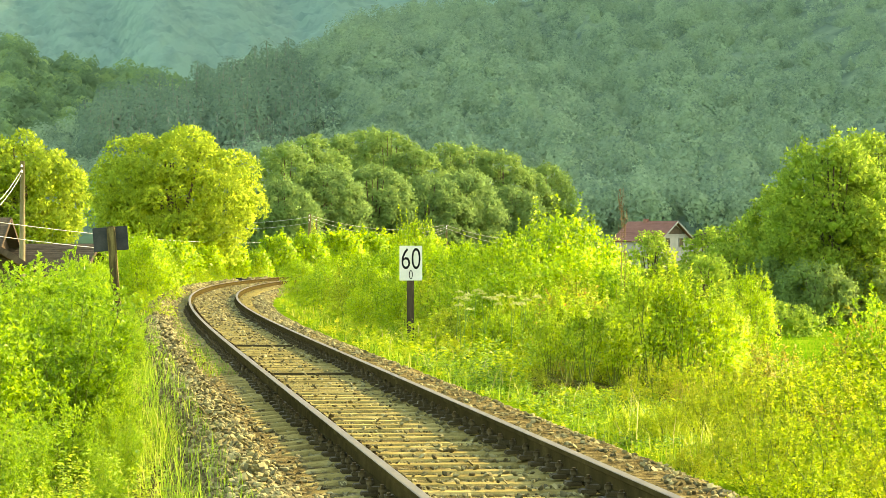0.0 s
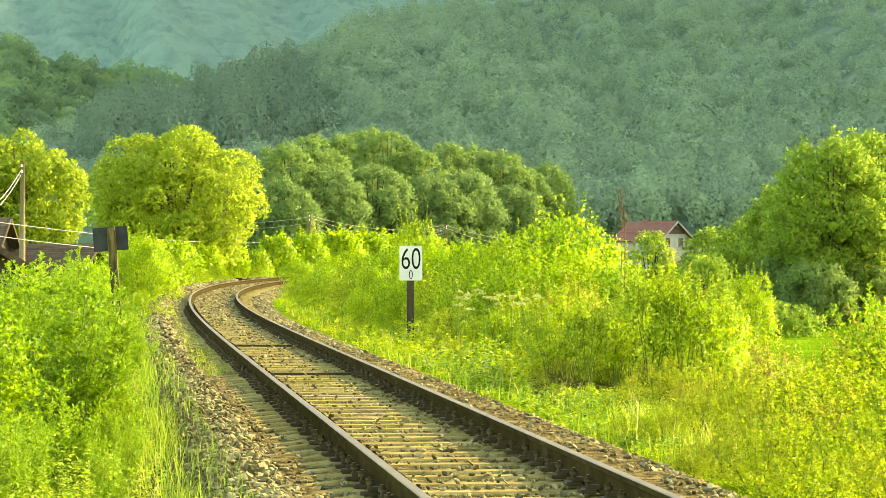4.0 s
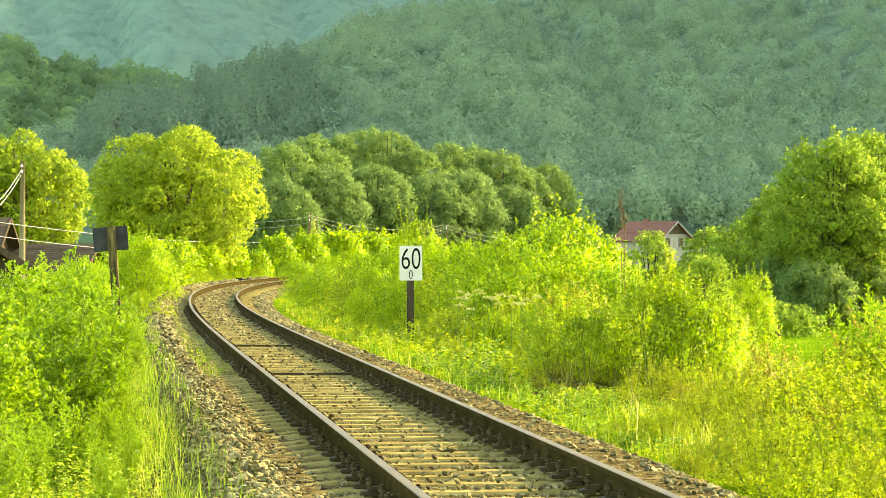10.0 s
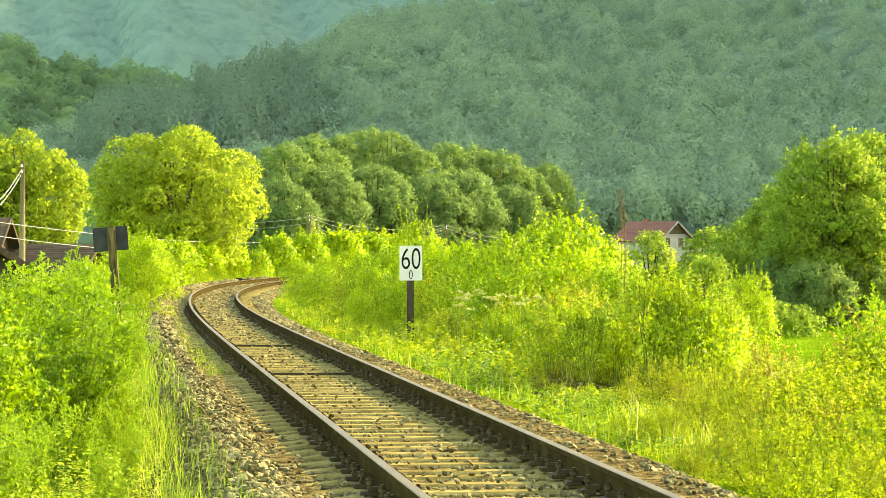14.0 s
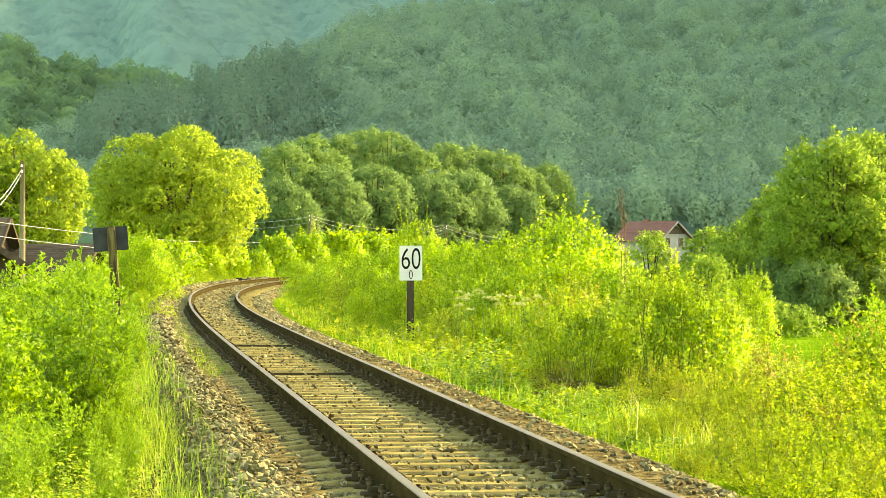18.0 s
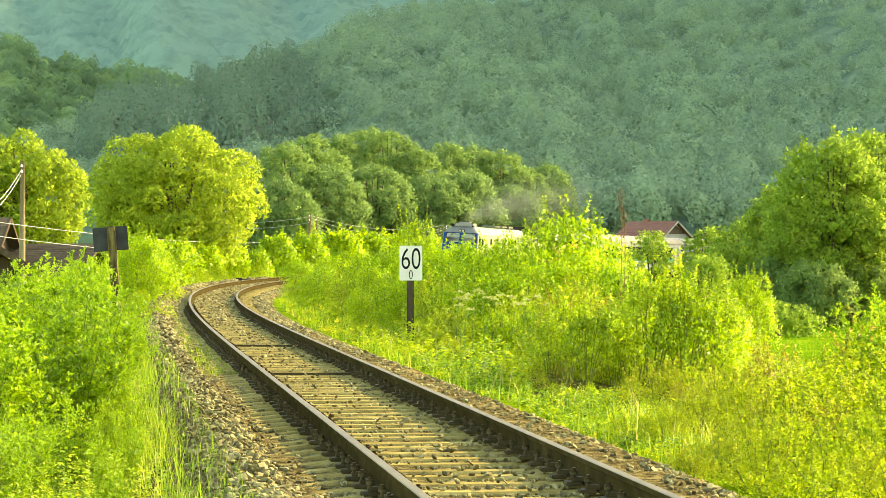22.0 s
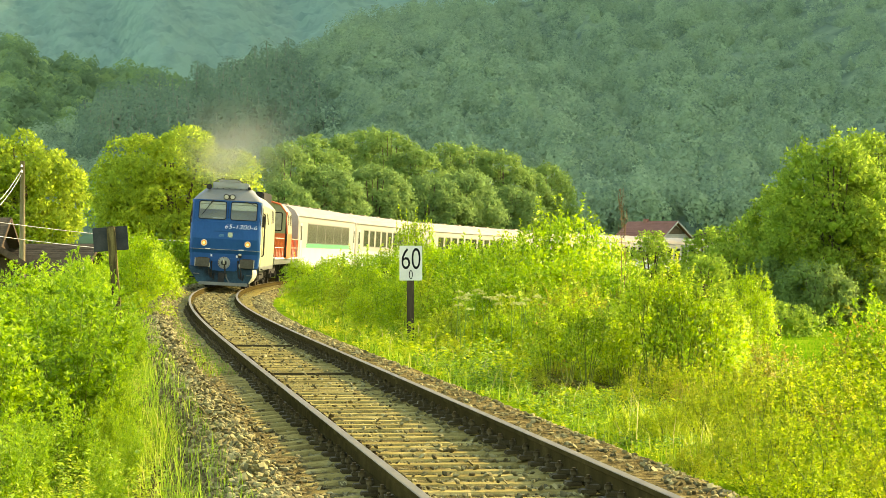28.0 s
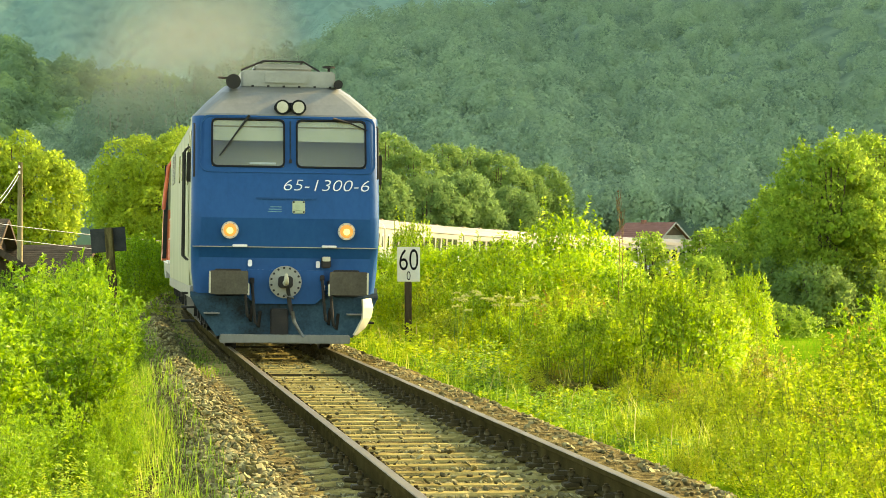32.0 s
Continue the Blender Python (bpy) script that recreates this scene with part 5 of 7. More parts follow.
# inside the curve
for kind, at, top, wide in [(1, (2.64, 62.00), 2.85, 0.85), (6, (1.60, 66.00), 2.41, 0.75), (6, (3.90, 66.00), 2.38, 0.75), (7, (1.93, 58.00), 1.55, 0.86), (6, (2.98, 57.00), 1.92, 1.1), (6, (0.95, 68.00), 1.91, 0.85), (1, (-0.83, 80.00), 2.88, 0.48), (6, (-1.50, 84.00), 2.02, 0.9), (6, (-0.32, 78.00), 1.94, 0.9),
                            (6, (0.32, 72.00), 2.10, 1.1), (6, (0.80, 70.00), 2.15, 0.9), (6, (-0.2, 76.00), 1.95, 0.9), (1, (-2.76, 90.00), 1.75, 1.0), (6, (-3.84, 94.00), 1.66, 0.9), (2, (-10.38, 214.00), 3.67, 0.5), (6, (-5.30, 98.00), 1.52, 0.8), (7, (-4.10, 88.00), 1.03, 0.99), (9, (-3.11, 84.00), 0.98, 0.86), (7, (-2.06, 78.00), 1.08, 1.08), (7, (-1.03, 70.00), 1.00, 0.86), (9, (-0.20, 66.00), 0.92, 1.08), (7, (0.47, 62.00), 1.03, 0.86), (7, (1.06, 58.00), 0.94, 1.08), (9, (1.56, 54.00), 0.80, 0.86), (7, (2.06, 52.00), 0.77, 1.08), (7, (-2.21, 72.00), 0.50, 0.79), (9, (0.19, 56.00), 0.42, 1.08), (7, (1.15, 51.00), 0.41, 0.86),  (6, (3.46, 54.00), 1.55, 1.0), (6, (2.64, 45.00), 0.58, 1.1), (10, (1.62, 40.00), 0.62, 1.0), (4, (2.0, 43.5), 0.0, 1.5), (4, (2.7, 44.0), -0.05, 1.5), (4, (3.4, 43.5), -0.1, 1.5), (7, (4.2, 42.5), 0.5, 1.0), (4, (2.30, 27.5), -0.12, 1.0), (3, (2.75, 28.5), -0.05, 1.1), (4, (3.2, 31.5), -0.08, 1.0), (8, (2.95, 33.0), -0.1, 0.8), (4, (3.55, 28.8), 0.08, 1.1), (8, (4.05, 30.5), 0.12, 0.9), (4, (4.5, 30.2), 0.22, 1.2), (3, (4.3, 26.5), 0.2, 1.2), (4, (4.75, 27.8), 0.4, 1.3), (7, (5.0, 26.2), 0.45, 1.0), (4, (3.1, 24.0), 0.0, 1.1), (8, (3.6, 24.8), 0.1, 0.8), (4, (2.55, 24.6), -0.2, 1.0), (3, (1.35, 38.5), -0.22, 1.0), (4, (1.95, 35.2), -0.26, 1.0), (4, (2.45, 34.6), -0.22, 1.1), (4, (1.6, 36.2), -0.3, 1.0), (10, (2.14, 39.50), 0.74, 1.0), (10, (2.62, 40.50), 0.70, 1.0), (10, (1.95, 41.5), 0.85, 1.1), (1, (10.69, 92.00), 1.17, 0.62),
                            (1, (-11.76, 188.00), 2.92, 0.9), (1, (-9.97, 196.00), 3.06, 0.9), (1, (-7.99, 204.00), 3.39, 0.9), (1, (-6.27, 212.00), 3.37, 0.9), (1, (-4.40, 220.00), 3.26, 0.9), (1, (-1.16, 228.00), 3.13, 0.9), 
                            (2, (2.11, 46.00), 1.19, 0.9), (2, (2.66, 47.00), 0.94, 0.9), (2, (3.04, 46.00), 0.80, 0.9), (6, (3.41, 45.00), 1.10, 0.7), (2, (3.77, 44.00), 1.39, 0.8), (2, (4.33, 46.00), 0.95, 0.8), (6, (4.47, 44.00), 0.95, 0.7), (2, (5.21, 47.00), 0.64, 0.9), (10, (3.08, 39.50), 1.36, 0.9), (10, (3.52, 39.00), 1.16, 0.9), (10, (3.95, 39.5), 0.95, 1.0), (10, (2.95, 41.00), 0.95, 1.1), 
                            (0, (5.87, 36.00), 1.03, 0.8), (4, (5.42, 33.00), 0.40, 1.1), (4, (3.30, 34.00), 0.02, 1.2), (4, (3.88, 27.00), 0.12, 1.3), (4, (3.02, 26.00), -0.08, 1.3), (4, (4.5, 28.5), 0.25, 1.3), (3, (4.9, 31.0), 0.2, 1.3), (4, (4.2, 23.5), 0.2, 1.3), (3, (3.3, 19.5), 0.1, 1.3), (4, (2.5, 18.5), 0.0, 1.2), (8, (5.55, 34.5), 0.72, 0.9), (8, (3.36, 27.5), 0.0, 0.8), (8, (3.75, 40.5), 0.22, 0.9), (8, (2.45, 49.0), 0.95, 0.9), (8, (2.2, 46.5), 0.1, 0.9), (8, (1.9, 43.0), -0.1, 0.8), (8, (5.0, 41.0), 0.15, 0.9), (0, (5.66, 33.00), 0.96, 0.8), (4, (5.33, 36.00), -0.12, 1.2), (3, (4.60, 34.00), -0.07, 1.2), (4, (3.80, 30.00), 0.18, 1.3), (3, (3.29, 30.00), 0.18, 1.3), (4, (3.96, 26.00), 0.24, 1.3), (3, (3.38, 25.00), 0.24, 1.3), (3, (2.72, 28.00), 0.03, 1.3),
                            (4, (3.63, 22.00), 0.20, 1.3), (4, (2.98, 21.00), 0.12, 1.2), (3, (2.60, 22.00), 0.10, 1.3), (3, (2.72, 34.00), 0.08, 1.3), (3, (1.72, 46.00), 0.07, 1.3), (4, (1.06, 52.00), 0.22, 1.3),
                            (4, (1.04, 42.00), -0.25, 1.2), (3, (0.16, 48.00), -0.09, 1.2), (3, (1.65, 36.00), -0.39, 1.2), (4, (2.00, 28.00), -0.21, 1.2), (3, (2.04, 22.00), -0.13, 1.1)]:
    shrub(kind, at, top, wide)

# ---- signs ----


def speed_sign():
    root = tagged(new("speed_sign"), "white speed board with black figures on a dark wooden post", "railway sign")
    root.matrix_basis = pose(-0.75, 62, -0.62, 0, 0, 4)
    part("post", box(-0.085, 0.075, 0.02, 0.16, -0.2, 1.45, 0.012), M_POST, root)
    board = part("board", box(-0.265, 0.265, -0.012, 0.012, 1.43, 2.24, 0.006), M_SIGN_WHITE, root)
    for body, size, x, z in (("60", 0.71, 0.0, 1.70), ("0", 0.30, 0.0, 1.465)):
        cu = bpy.data.curves.new("figures", "FONT")
        cu.body, cu.size, cu.align_x, cu.extrude, cu.offset = body, size, "CENTER", 0.002, -0.004 * size
        tmp = new("figures", cu)
        me = bpy.data.meshes.new_from_object(tmp)
        bpy.data.objects.remove(tmp)
        me.materials.clear()
        fig = part("figures", me, M_SIGN_BLACK, board, "black figures")
        fig.matrix_basis = pose(x, -0.0145, z, 90) @ Matrix.Diagonal((0.68, 1.0, 1, 1))


def back_sign():
    root = tagged(new("signal_board"), "dark back of a board on a leaning weathered post", "railway sign")
    root.matrix_basis = pose(-7.54, 62, -0.75, 0, -4.3, -3)
    part("post", box(-0.09, 0.095, -0.1, 0.05, -0.2, 2.83, 0.02), M_POST_MOSSY, root)
    part("board", box(-0.45, 0.37, 0.055, 0.085, 2.26, 2.82, 0.006), M_SIGN_BACK, root)


speed_sign()
back_sign()
build_sleepers()
build_tie_bars()
build_stones()

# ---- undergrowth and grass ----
# Dark leaf tones that put the hollow's shade into colour.
M_HOLLOW_SHADE = foliage("hollow_shade_tones", [(0.0, (0.035, 0.045, 0.006)), (0.6, (0.085, 0.095, 0.016)), (1.0, (0.19, 0.15, 0.04))], 0.2, 0.9)


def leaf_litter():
    """Dark leaf pieces laid in the hollow under the saplings, their colour standing in for its shade."""
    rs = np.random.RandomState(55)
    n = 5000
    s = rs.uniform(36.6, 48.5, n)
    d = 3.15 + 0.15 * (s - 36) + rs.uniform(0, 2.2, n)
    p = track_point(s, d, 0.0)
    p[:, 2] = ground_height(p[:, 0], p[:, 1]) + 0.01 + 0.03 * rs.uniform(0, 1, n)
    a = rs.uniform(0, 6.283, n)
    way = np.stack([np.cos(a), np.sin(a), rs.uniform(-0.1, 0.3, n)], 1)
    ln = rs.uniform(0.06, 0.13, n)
    ob = new("leaf_litter", leaf_mesh("leaf_litter", p, way, np.tile([0.0, -0.2, 1], (n, 1)) + rs.normal(0, 0.2, (n, 3)), ln, ln * 0.7, [M_HOLLOW_SHADE]))
    tagged(ob, "dark leaves added for the shade under the saplings", "leaf litter", kind="stuff")


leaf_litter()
herbs("trackside_weeds", (15, 110), (2.35, 13), 2900, lambda d: np.interp(d, [2.3, 3.2, 5, 9, 14], [0.12, 0.24, 0.5, 0.8, 0.9]), 0.046, 20, M_LEAF_WEED, 81, "dense yellow-green weeds beside the line", 1.3)
herbs("trackside_herbs", (15, 110), (2.5, 13), 3400, lambda d: np.interp(d, [2.3, 3.2, 5, 9, 14], [0.12, 0.24, 0.48, 0.75, 0.8]), 0.058, 18, M_LEAF_HERB, 82, "bright green broad-leaved herbs beside the line", 1.2)
herbs("verge_weeds", (15, 120), (-2.9, -11), 3200, lambda d: np.interp(d, [2.8, 3.6, 5, 9], [0.15, 0.4, 0.7, 0.9]), 0.065, 16, M_LEAF_BRIGHT, 83, "dense green weeds on the verge", 1.2)
herbs("curve_weeds", (95, 175), (-2.8, -9), 2200, lambda d: np.interp(d, [2.8, 4, 9], [0.3, 0.9, 1.3]), 0.055, 16, M_LEAF_BRIGHT, 89, "bright green weeds outside the curve", 1.1)
blades("verge_grass", (15, 75), (-4.8, -2.1), 8500, 0.30, M_GRASS, 84, "tall green grass on the verge", 0.0032)
herbs("verge_herbs", (15, 60), (-2.0, -5), 4800, lambda d: np.interp(d, [1.9, 3, 5], [0.16, 0.4, 0.55]), 0.05, 14, M_LEAF_YELLOW, 91, "small yellow-green herbs in the verge grass", 1.0)
herbs("broad_herbs", (15, 60), (2.7, 14), 5400, lambda d: np.interp(d, [2.6, 3.5, 5, 9, 14], [0.18, 0.42, 0.66, 0.95, 1.0]), 0.075, 16, M_LEAF_HERB, 94, "broad-leaved green herbs in front of the scrub", 1.0)
herbs("verge_broad_herbs", (15, 45), (-2.15, -6), 3000, lambda d: np.interp(d, [2.1, 3.0, 6], [0.26, 0.55, 0.8]), 0.06, 14, M_LEAF_BRIGHT, 95, "leafy green herbs standing in the verge grass", 1.0)
blades("bank_grass", (15, 110), (2.3, 8), 12000, 0.27, M_GRASS, 85, "yellowish grass between the weeds", 0.0035, -0.2)
blades("meadow_grass", (80, 145), (13, 36), 12000, 0.14, M_MEADOW, 90, "short bright green meadow grass", 0.004)
blades("shoulder_grass", (14, 75), (-2.7, -2.02), 5000, 0.22, M_GRASS, 92, "tall green grass leaning over the stones", 0.0024, -0.25)
blades("trough_grass", (36, 100), (-1.45, -0.92), 2600, 0.10, M_GRASS, 93, "short yellowish grass between the heaped stones and the sleepers", 0.003, 0.0)
blades("dry_grass", (16, 60), (2.6, 7), 450, 0.5, M_STRAW, 86, "dry straw-coloured grass stalks", 0.004, 0.1)
blades("bank_tufts", (23.5, 30), (2.95, 4.4), 1100, 0.40, M_TUFT, 97, "tufts of long yellow-green grass on the bank", 0.0028)
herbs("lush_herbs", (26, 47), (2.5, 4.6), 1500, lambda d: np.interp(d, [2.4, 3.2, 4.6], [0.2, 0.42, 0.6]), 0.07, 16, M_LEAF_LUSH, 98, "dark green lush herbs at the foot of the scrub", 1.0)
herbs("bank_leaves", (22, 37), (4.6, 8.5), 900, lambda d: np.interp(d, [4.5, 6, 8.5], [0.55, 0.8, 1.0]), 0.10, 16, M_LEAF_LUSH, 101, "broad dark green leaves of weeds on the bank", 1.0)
blades("pale_grass", (50, 62), (9.6, 11.8), 1500, 0.95, M_STRAW, 96, "tall pale feathery grass beside the meadow", 0.003)
blades("dry_verge_grass", (15, 24), (-7, -3.4), 900, 0.7, M_STRAW, 87, "dry straw-coloured grass stalks on the verge", 0.004)
blades("ballast_grass", (14, 90), (-2.2, -1.75), 1500, 0.2, M_GRASS, 88, "sparse grass tufts in the ballast", 0.0026, 0.0)

# ---- poles, wires and buildings ----
M_WIRE = surface("pale_cable", [(0.3, (0.20, 0.20, 0.17)), (0.7, (0.34, 0.34, 0.30))], 4.0, 30.0, 0.5, bump=0)
M_PORCELAIN = surface("white_insulator", [(0.3, (0.55, 0.55, 0.5)), (0.7, (0.7, 0.7, 0.66))], 4.0, 30.0, 0.25, bump=0)
# Tile red is lightened and dulled, so the colour holds the distance haze.
M_ROOF_RED = surface("red_roof_tiles", [(0.3, (0.13, 0.06, 0.042)), (0.55, (0.18, 0.08, 0.055)), (0.75, (0.22, 0.105, 0.07))], 0.6, 8.0, 0.8, bump=0.4, size=0.05)
M_ROOF_OLD = surface("old_brown_tiles", [(0.3, (0.035, 0.027, 0.015)), (0.55, (0.07, 0.054, 0.032)), (0.75, (0.12, 0.092, 0.058))], 0.8, 7.0, 0.9, bump=0.5, size=0.05)
M_PLASTER = surface("white_plaster", [(0.3, (0.22, 0.21, 0.17)), (0.7, (0.30, 0.29, 0.235))], 0.8, 12.0, 0.85, bump=0.2, size=0.01)
M_TIMBER = surface("orange_timber", [(0.3, (0.20, 0.09, 0.03)), (0.7, (0.36, 0.18, 0.07))], 1.5, 20.0, 0.7, bump=0.3, size=0.01, stretch=(1, 1, 5))
M_WALL_OLD = surface("dark_plank_wall", [(0.3, (0.03, 0.022, 0.014)), (0.7, (0.09, 0.065, 0.04))], 1.5, 20.0, 0.9, bump=0.5, size=0.02, stretch=(5, 5, 0.5))


def wire(a, b, sag, thick=0.012):
    a, b = Vector(a), Vector(b)
    pts = []
    for k in range(15):
        q = k / 14
        p = a.lerp(b, q)
        p.z -= sag * 4 * q * (1 - q)
        pts.append(p)
    return tube(pts, thick, 5)


def pole(at, top, thick, arms, label):
    x, y = at
    z = float(ground_height([x], [y])[0])
    root = tagged(new("utility_pole"), label, "utility pole", group="utility poles")
    root.matrix_basis = pose(x, y, z)
    part("shaft", tube([(0, 0, -0.5), (0, 0, (top - z) * 0.5), (0.01, 0, top - z)], [thick, thick * 0.9, thick * 0.75], 12), M_POLE, root)
    for dz in arms:
        part("bracket", box(-0.02, 0.02, -0.03, thick + 0.16, top - z - dz - 0.02, top - z - dz + 0.02, 0.005), M_IRON, root)
        part("insulator", tube([(0, -thick - 0.05, top - z - dz), (0, -thick - 0.05, top - z - dz + 0.12)], [0.05, 0.03], 10), M_PORCELAIN, root)
    return root


def cable(a, b, sag, thick=0.014):
    ob = tagged(new("cable"), "pale sagging overhead cable between wooden poles", "cable", group="overhead cables")
    part("strand", wire(a, b, sag, thick), M_WIRE, ob)


pole((-18.68, 118.00), 5.50, 0.14, (0.25, 0.5), "tall bare wooden utility pole")
cable((-18.7, 117.8, 5.1), (-14.4, 80.0, 2.3), 0.35)
cable((-18.7, 117.8, 4.9), (-14.4, 80.0, 2.1), 0.35)
pole((-11.15, 222.00), 4.64, 0.16, (0.2, 0.55), "weathered wooden utility pole in the scrub")
pole((-11.25, 236.00), 4.49, 0.10, (0.2,), "short wooden utility pole in the scrub")
pole((0.32, 250.00), 4.03, 0.12, (0.2, 0.4), "short wooden utility pole in the scrub")
cable((-11.0, 221.8, 4.5), (0.2, 250.0, 4.0), 0.75, 0.012)
cable((-11.0, 221.8, 4.3), (0.3, 250.0, 3.8), 1.05, 0.012)
cable((-11.0, 221.8, 4.0), (0.4, 250.0, 3.7), 1.35, 0.012)
cable((-11.0, 221.8, 3.8), (0.5, 250.0, 3.5), 1.6, 0.012)
cable((0.3, 250.0, 4.0), (12.4, 270.0, 3.0), 0.8, 0.012)
cable((0.3, 250.0, 3.7), (12.4, 270.0, 2.5), 0.9, 0.012)
cable((-11.2, 221.8, 2.5), (-17.1, 95.0, 2.7), 0.55, 0.014)
cable((-11.2, 221.8, 2.0), (-17.1, 95.0, 2.2), 0.75, 0.014)
cable((-11.2, 221.8, 4.4), (-22.3, 260.0, 4.5), 0.3, 0.014)
cable((-11.2, 221.8, 3.9), (-22.3, 260.0, 3.9), 0.3, 0.014)


def gable_house(at, turn, width, depth, eaves, ridge, wall, roof, label, name="house"):
    """A house with its gable towards its own -Y side."""
    x, y = at
    z = float(ground_height([x], [y])[0])
    root = tagged(new(name), label, "house" if name == "house" else "shed", group="valley buildings")
    root.matrix_basis = pose(x, y, z, 0, 0, turn)
    w, d = width / 2, depth / 2
    e, r = eaves - z, ridge - z
    body = loft([[(-w, yy, -0.3), (-w, yy, e), (0, yy, r - 0.15), (w, yy, e), (w, yy, -0.3)] for yy in (-d, d)], wrap=True)
    part("wall", body, wall, root)
    slope = math.hypot(w + 0.5, (r - e) * (w + 0.5) / w)
    ang = math.degrees(math.atan2(r - e, w))
    for sx in (-1, 1):
        rf = part("roof", box(-slope / 2, slope / 2, -d - 0.6, d + 0.6, -0.06, 0.06, 0.01), roof, root)
        rf.matrix_basis = pose(sx * (w + 0.5) / 2, 0, r - (r - e) * (w + 0.5) / w / 2 + 0.05, 0, sx * ang, 0)
        nrow = 9 if name == "house" else 18
        for k in range(nrow):
            t = part("tile_course", box(-slope / nrow / 2 - 0.03, slope / nrow / 2 + 0.02, -d - 0.62, d + 0.62, -0.02, 0.025, 0.008), roof, rf)
            t.matrix_basis = pose(-slope / 2 + slope / nrow * (k + 0.5), 0, 0.075, 0, 3)
        part("verge_board", box(-slope / 2, slope / 2, -d - 0.66, -d - 0.60, -0.10, 0.12, 0.01), M_PLASTER if name == "house" else M_WALL_OLD, root).matrix_basis = rf.matrix_basis.copy()
    return root, w, d, e, r


h, w, d, e, r = gable_house((30.34, 383.80), 42, 6.4, 8.7, 3.28, 5.74, M_PLASTER, M_ROOF_RED, "white house with a red tiled gable roof and dark loft gable")
part("loft_gable", loft([[(-w * 0.72, yy, e + 0.75), (0, yy, r - 0.45), (w * 0.72, yy, e + 0.75)] for yy in (-d - 0.05, -d - 0.01)], wrap=True), M_WALL_OLD, h, "dark timber loft gable")
for x in (-1.6, 1.2):
    win = part("window", plate(0.45, 0.65, 0.03, -0.04, 0.02), M_DARKGLASS, h)
    win.matrix_basis = pose(x, -d - 0.02, e - 0.5)
    part("window_frame", ring(0.52, 0.72, 0.03, 0.08, -0.06, 0.02), M_PLASTER, win)
part("chimney", box(-0.3, 0.3, 1.1, 1.7, r - 0.9, r + 0.5, 0.02), M_ROOF_RED, h)
h, w, d, e, r = gable_house((40.68, 400.00), 28, 5.0, 6.0, 2.67, 4.46, M_PLASTER, M_ROOF_OLD, "small house with a dark gable roof")
part("loft_gable", loft([[(-w * 0.8, yy, e + 0.3), (0, yy, r - 0.3), (w * 0.8, yy, e + 0.3)] for yy in (-d - 0.05, -d - 0.01)], wrap=True), M_WALL_OLD, h)
gable_house((-22.61, 152.00), 78, 5.0, 5.0, 0.22, 1.80, M_WALL_OLD, M_ROOF_OLD, "old dark shed with a sagging brown tiled roof", "shed")
gable_house((-27.96, 150.00), 86, 5.0, 6.0, 1.51, 3.27, M_WALL_OLD, M_ROOF_OLD, "old dark barn with a brown tiled roof", "shed")
gable_house((-16.67, 96.00), 20, 2.2, 3.0, 0.99, 1.66, M_WALL_OLD, M_TIMBER, "small dark plank hut with an orange timber roof", "shed")

# ---- single tall plants ----


def dry_stalk(at, top, label):
    x, y = at
    z = float(ground_height([x], [y])[0])
    root = tagged(new("dry_stalk"), label, "dead plant")
    root.matrix_basis = pose(x, y, z)
    H = top - z
    rs = random.Random(4)
    part("stalk", tube([(0.05, 0, 0), (0, 0, H * 0.4), (0.03, 0, H * 0.75), (0, 0, H)], [0.009, 0.007, 0.005, 0.003], 6), M_DRY, root)
    for k in range(14):
        u = rs.uniform(0.25, 0.98)
        a = rs.uniform(0, 6.28)
        q = rs.uniform(0.08, 0.24) * (1.2 - u)
        part("twig", tube([(0.02, 0, H * u), (0.02 + math.cos(a) * q, math.sin(a) * q, H * u + 0.12), (0.02 + math.cos(a) * q * 1.2, math.sin(a) * q * 1.2, H * u + 0.28)], [0.004, 0.004, 0.002], 5), M_DRY, root)
    bm = None
    for k in range(26):
        u = 1 - rs.uniform(0, 0.16)
        bm = box(-0.007, 0.007, -0.007, 0.007, H * u - 0.012, H * u + 0.012, 0.0, bm)
        off = Vector((rs.uniform(-0.025, 0.025), rs.uniform(-0.025, 0.025), 0))
        for v in bm.verts[-8:]:
            v.co += off
    tagged(part("seed_head", bm, M_DRY, root, "rust-brown dry seed head"), kind="stuff")


dry_stalk((3.34, 50.00), 2.67, "tall dry rust-brown stalk with a seed head")
dry_stalk((3.47, 51.00), 2.28, "tall dry rust-brown stalk with a seed head")


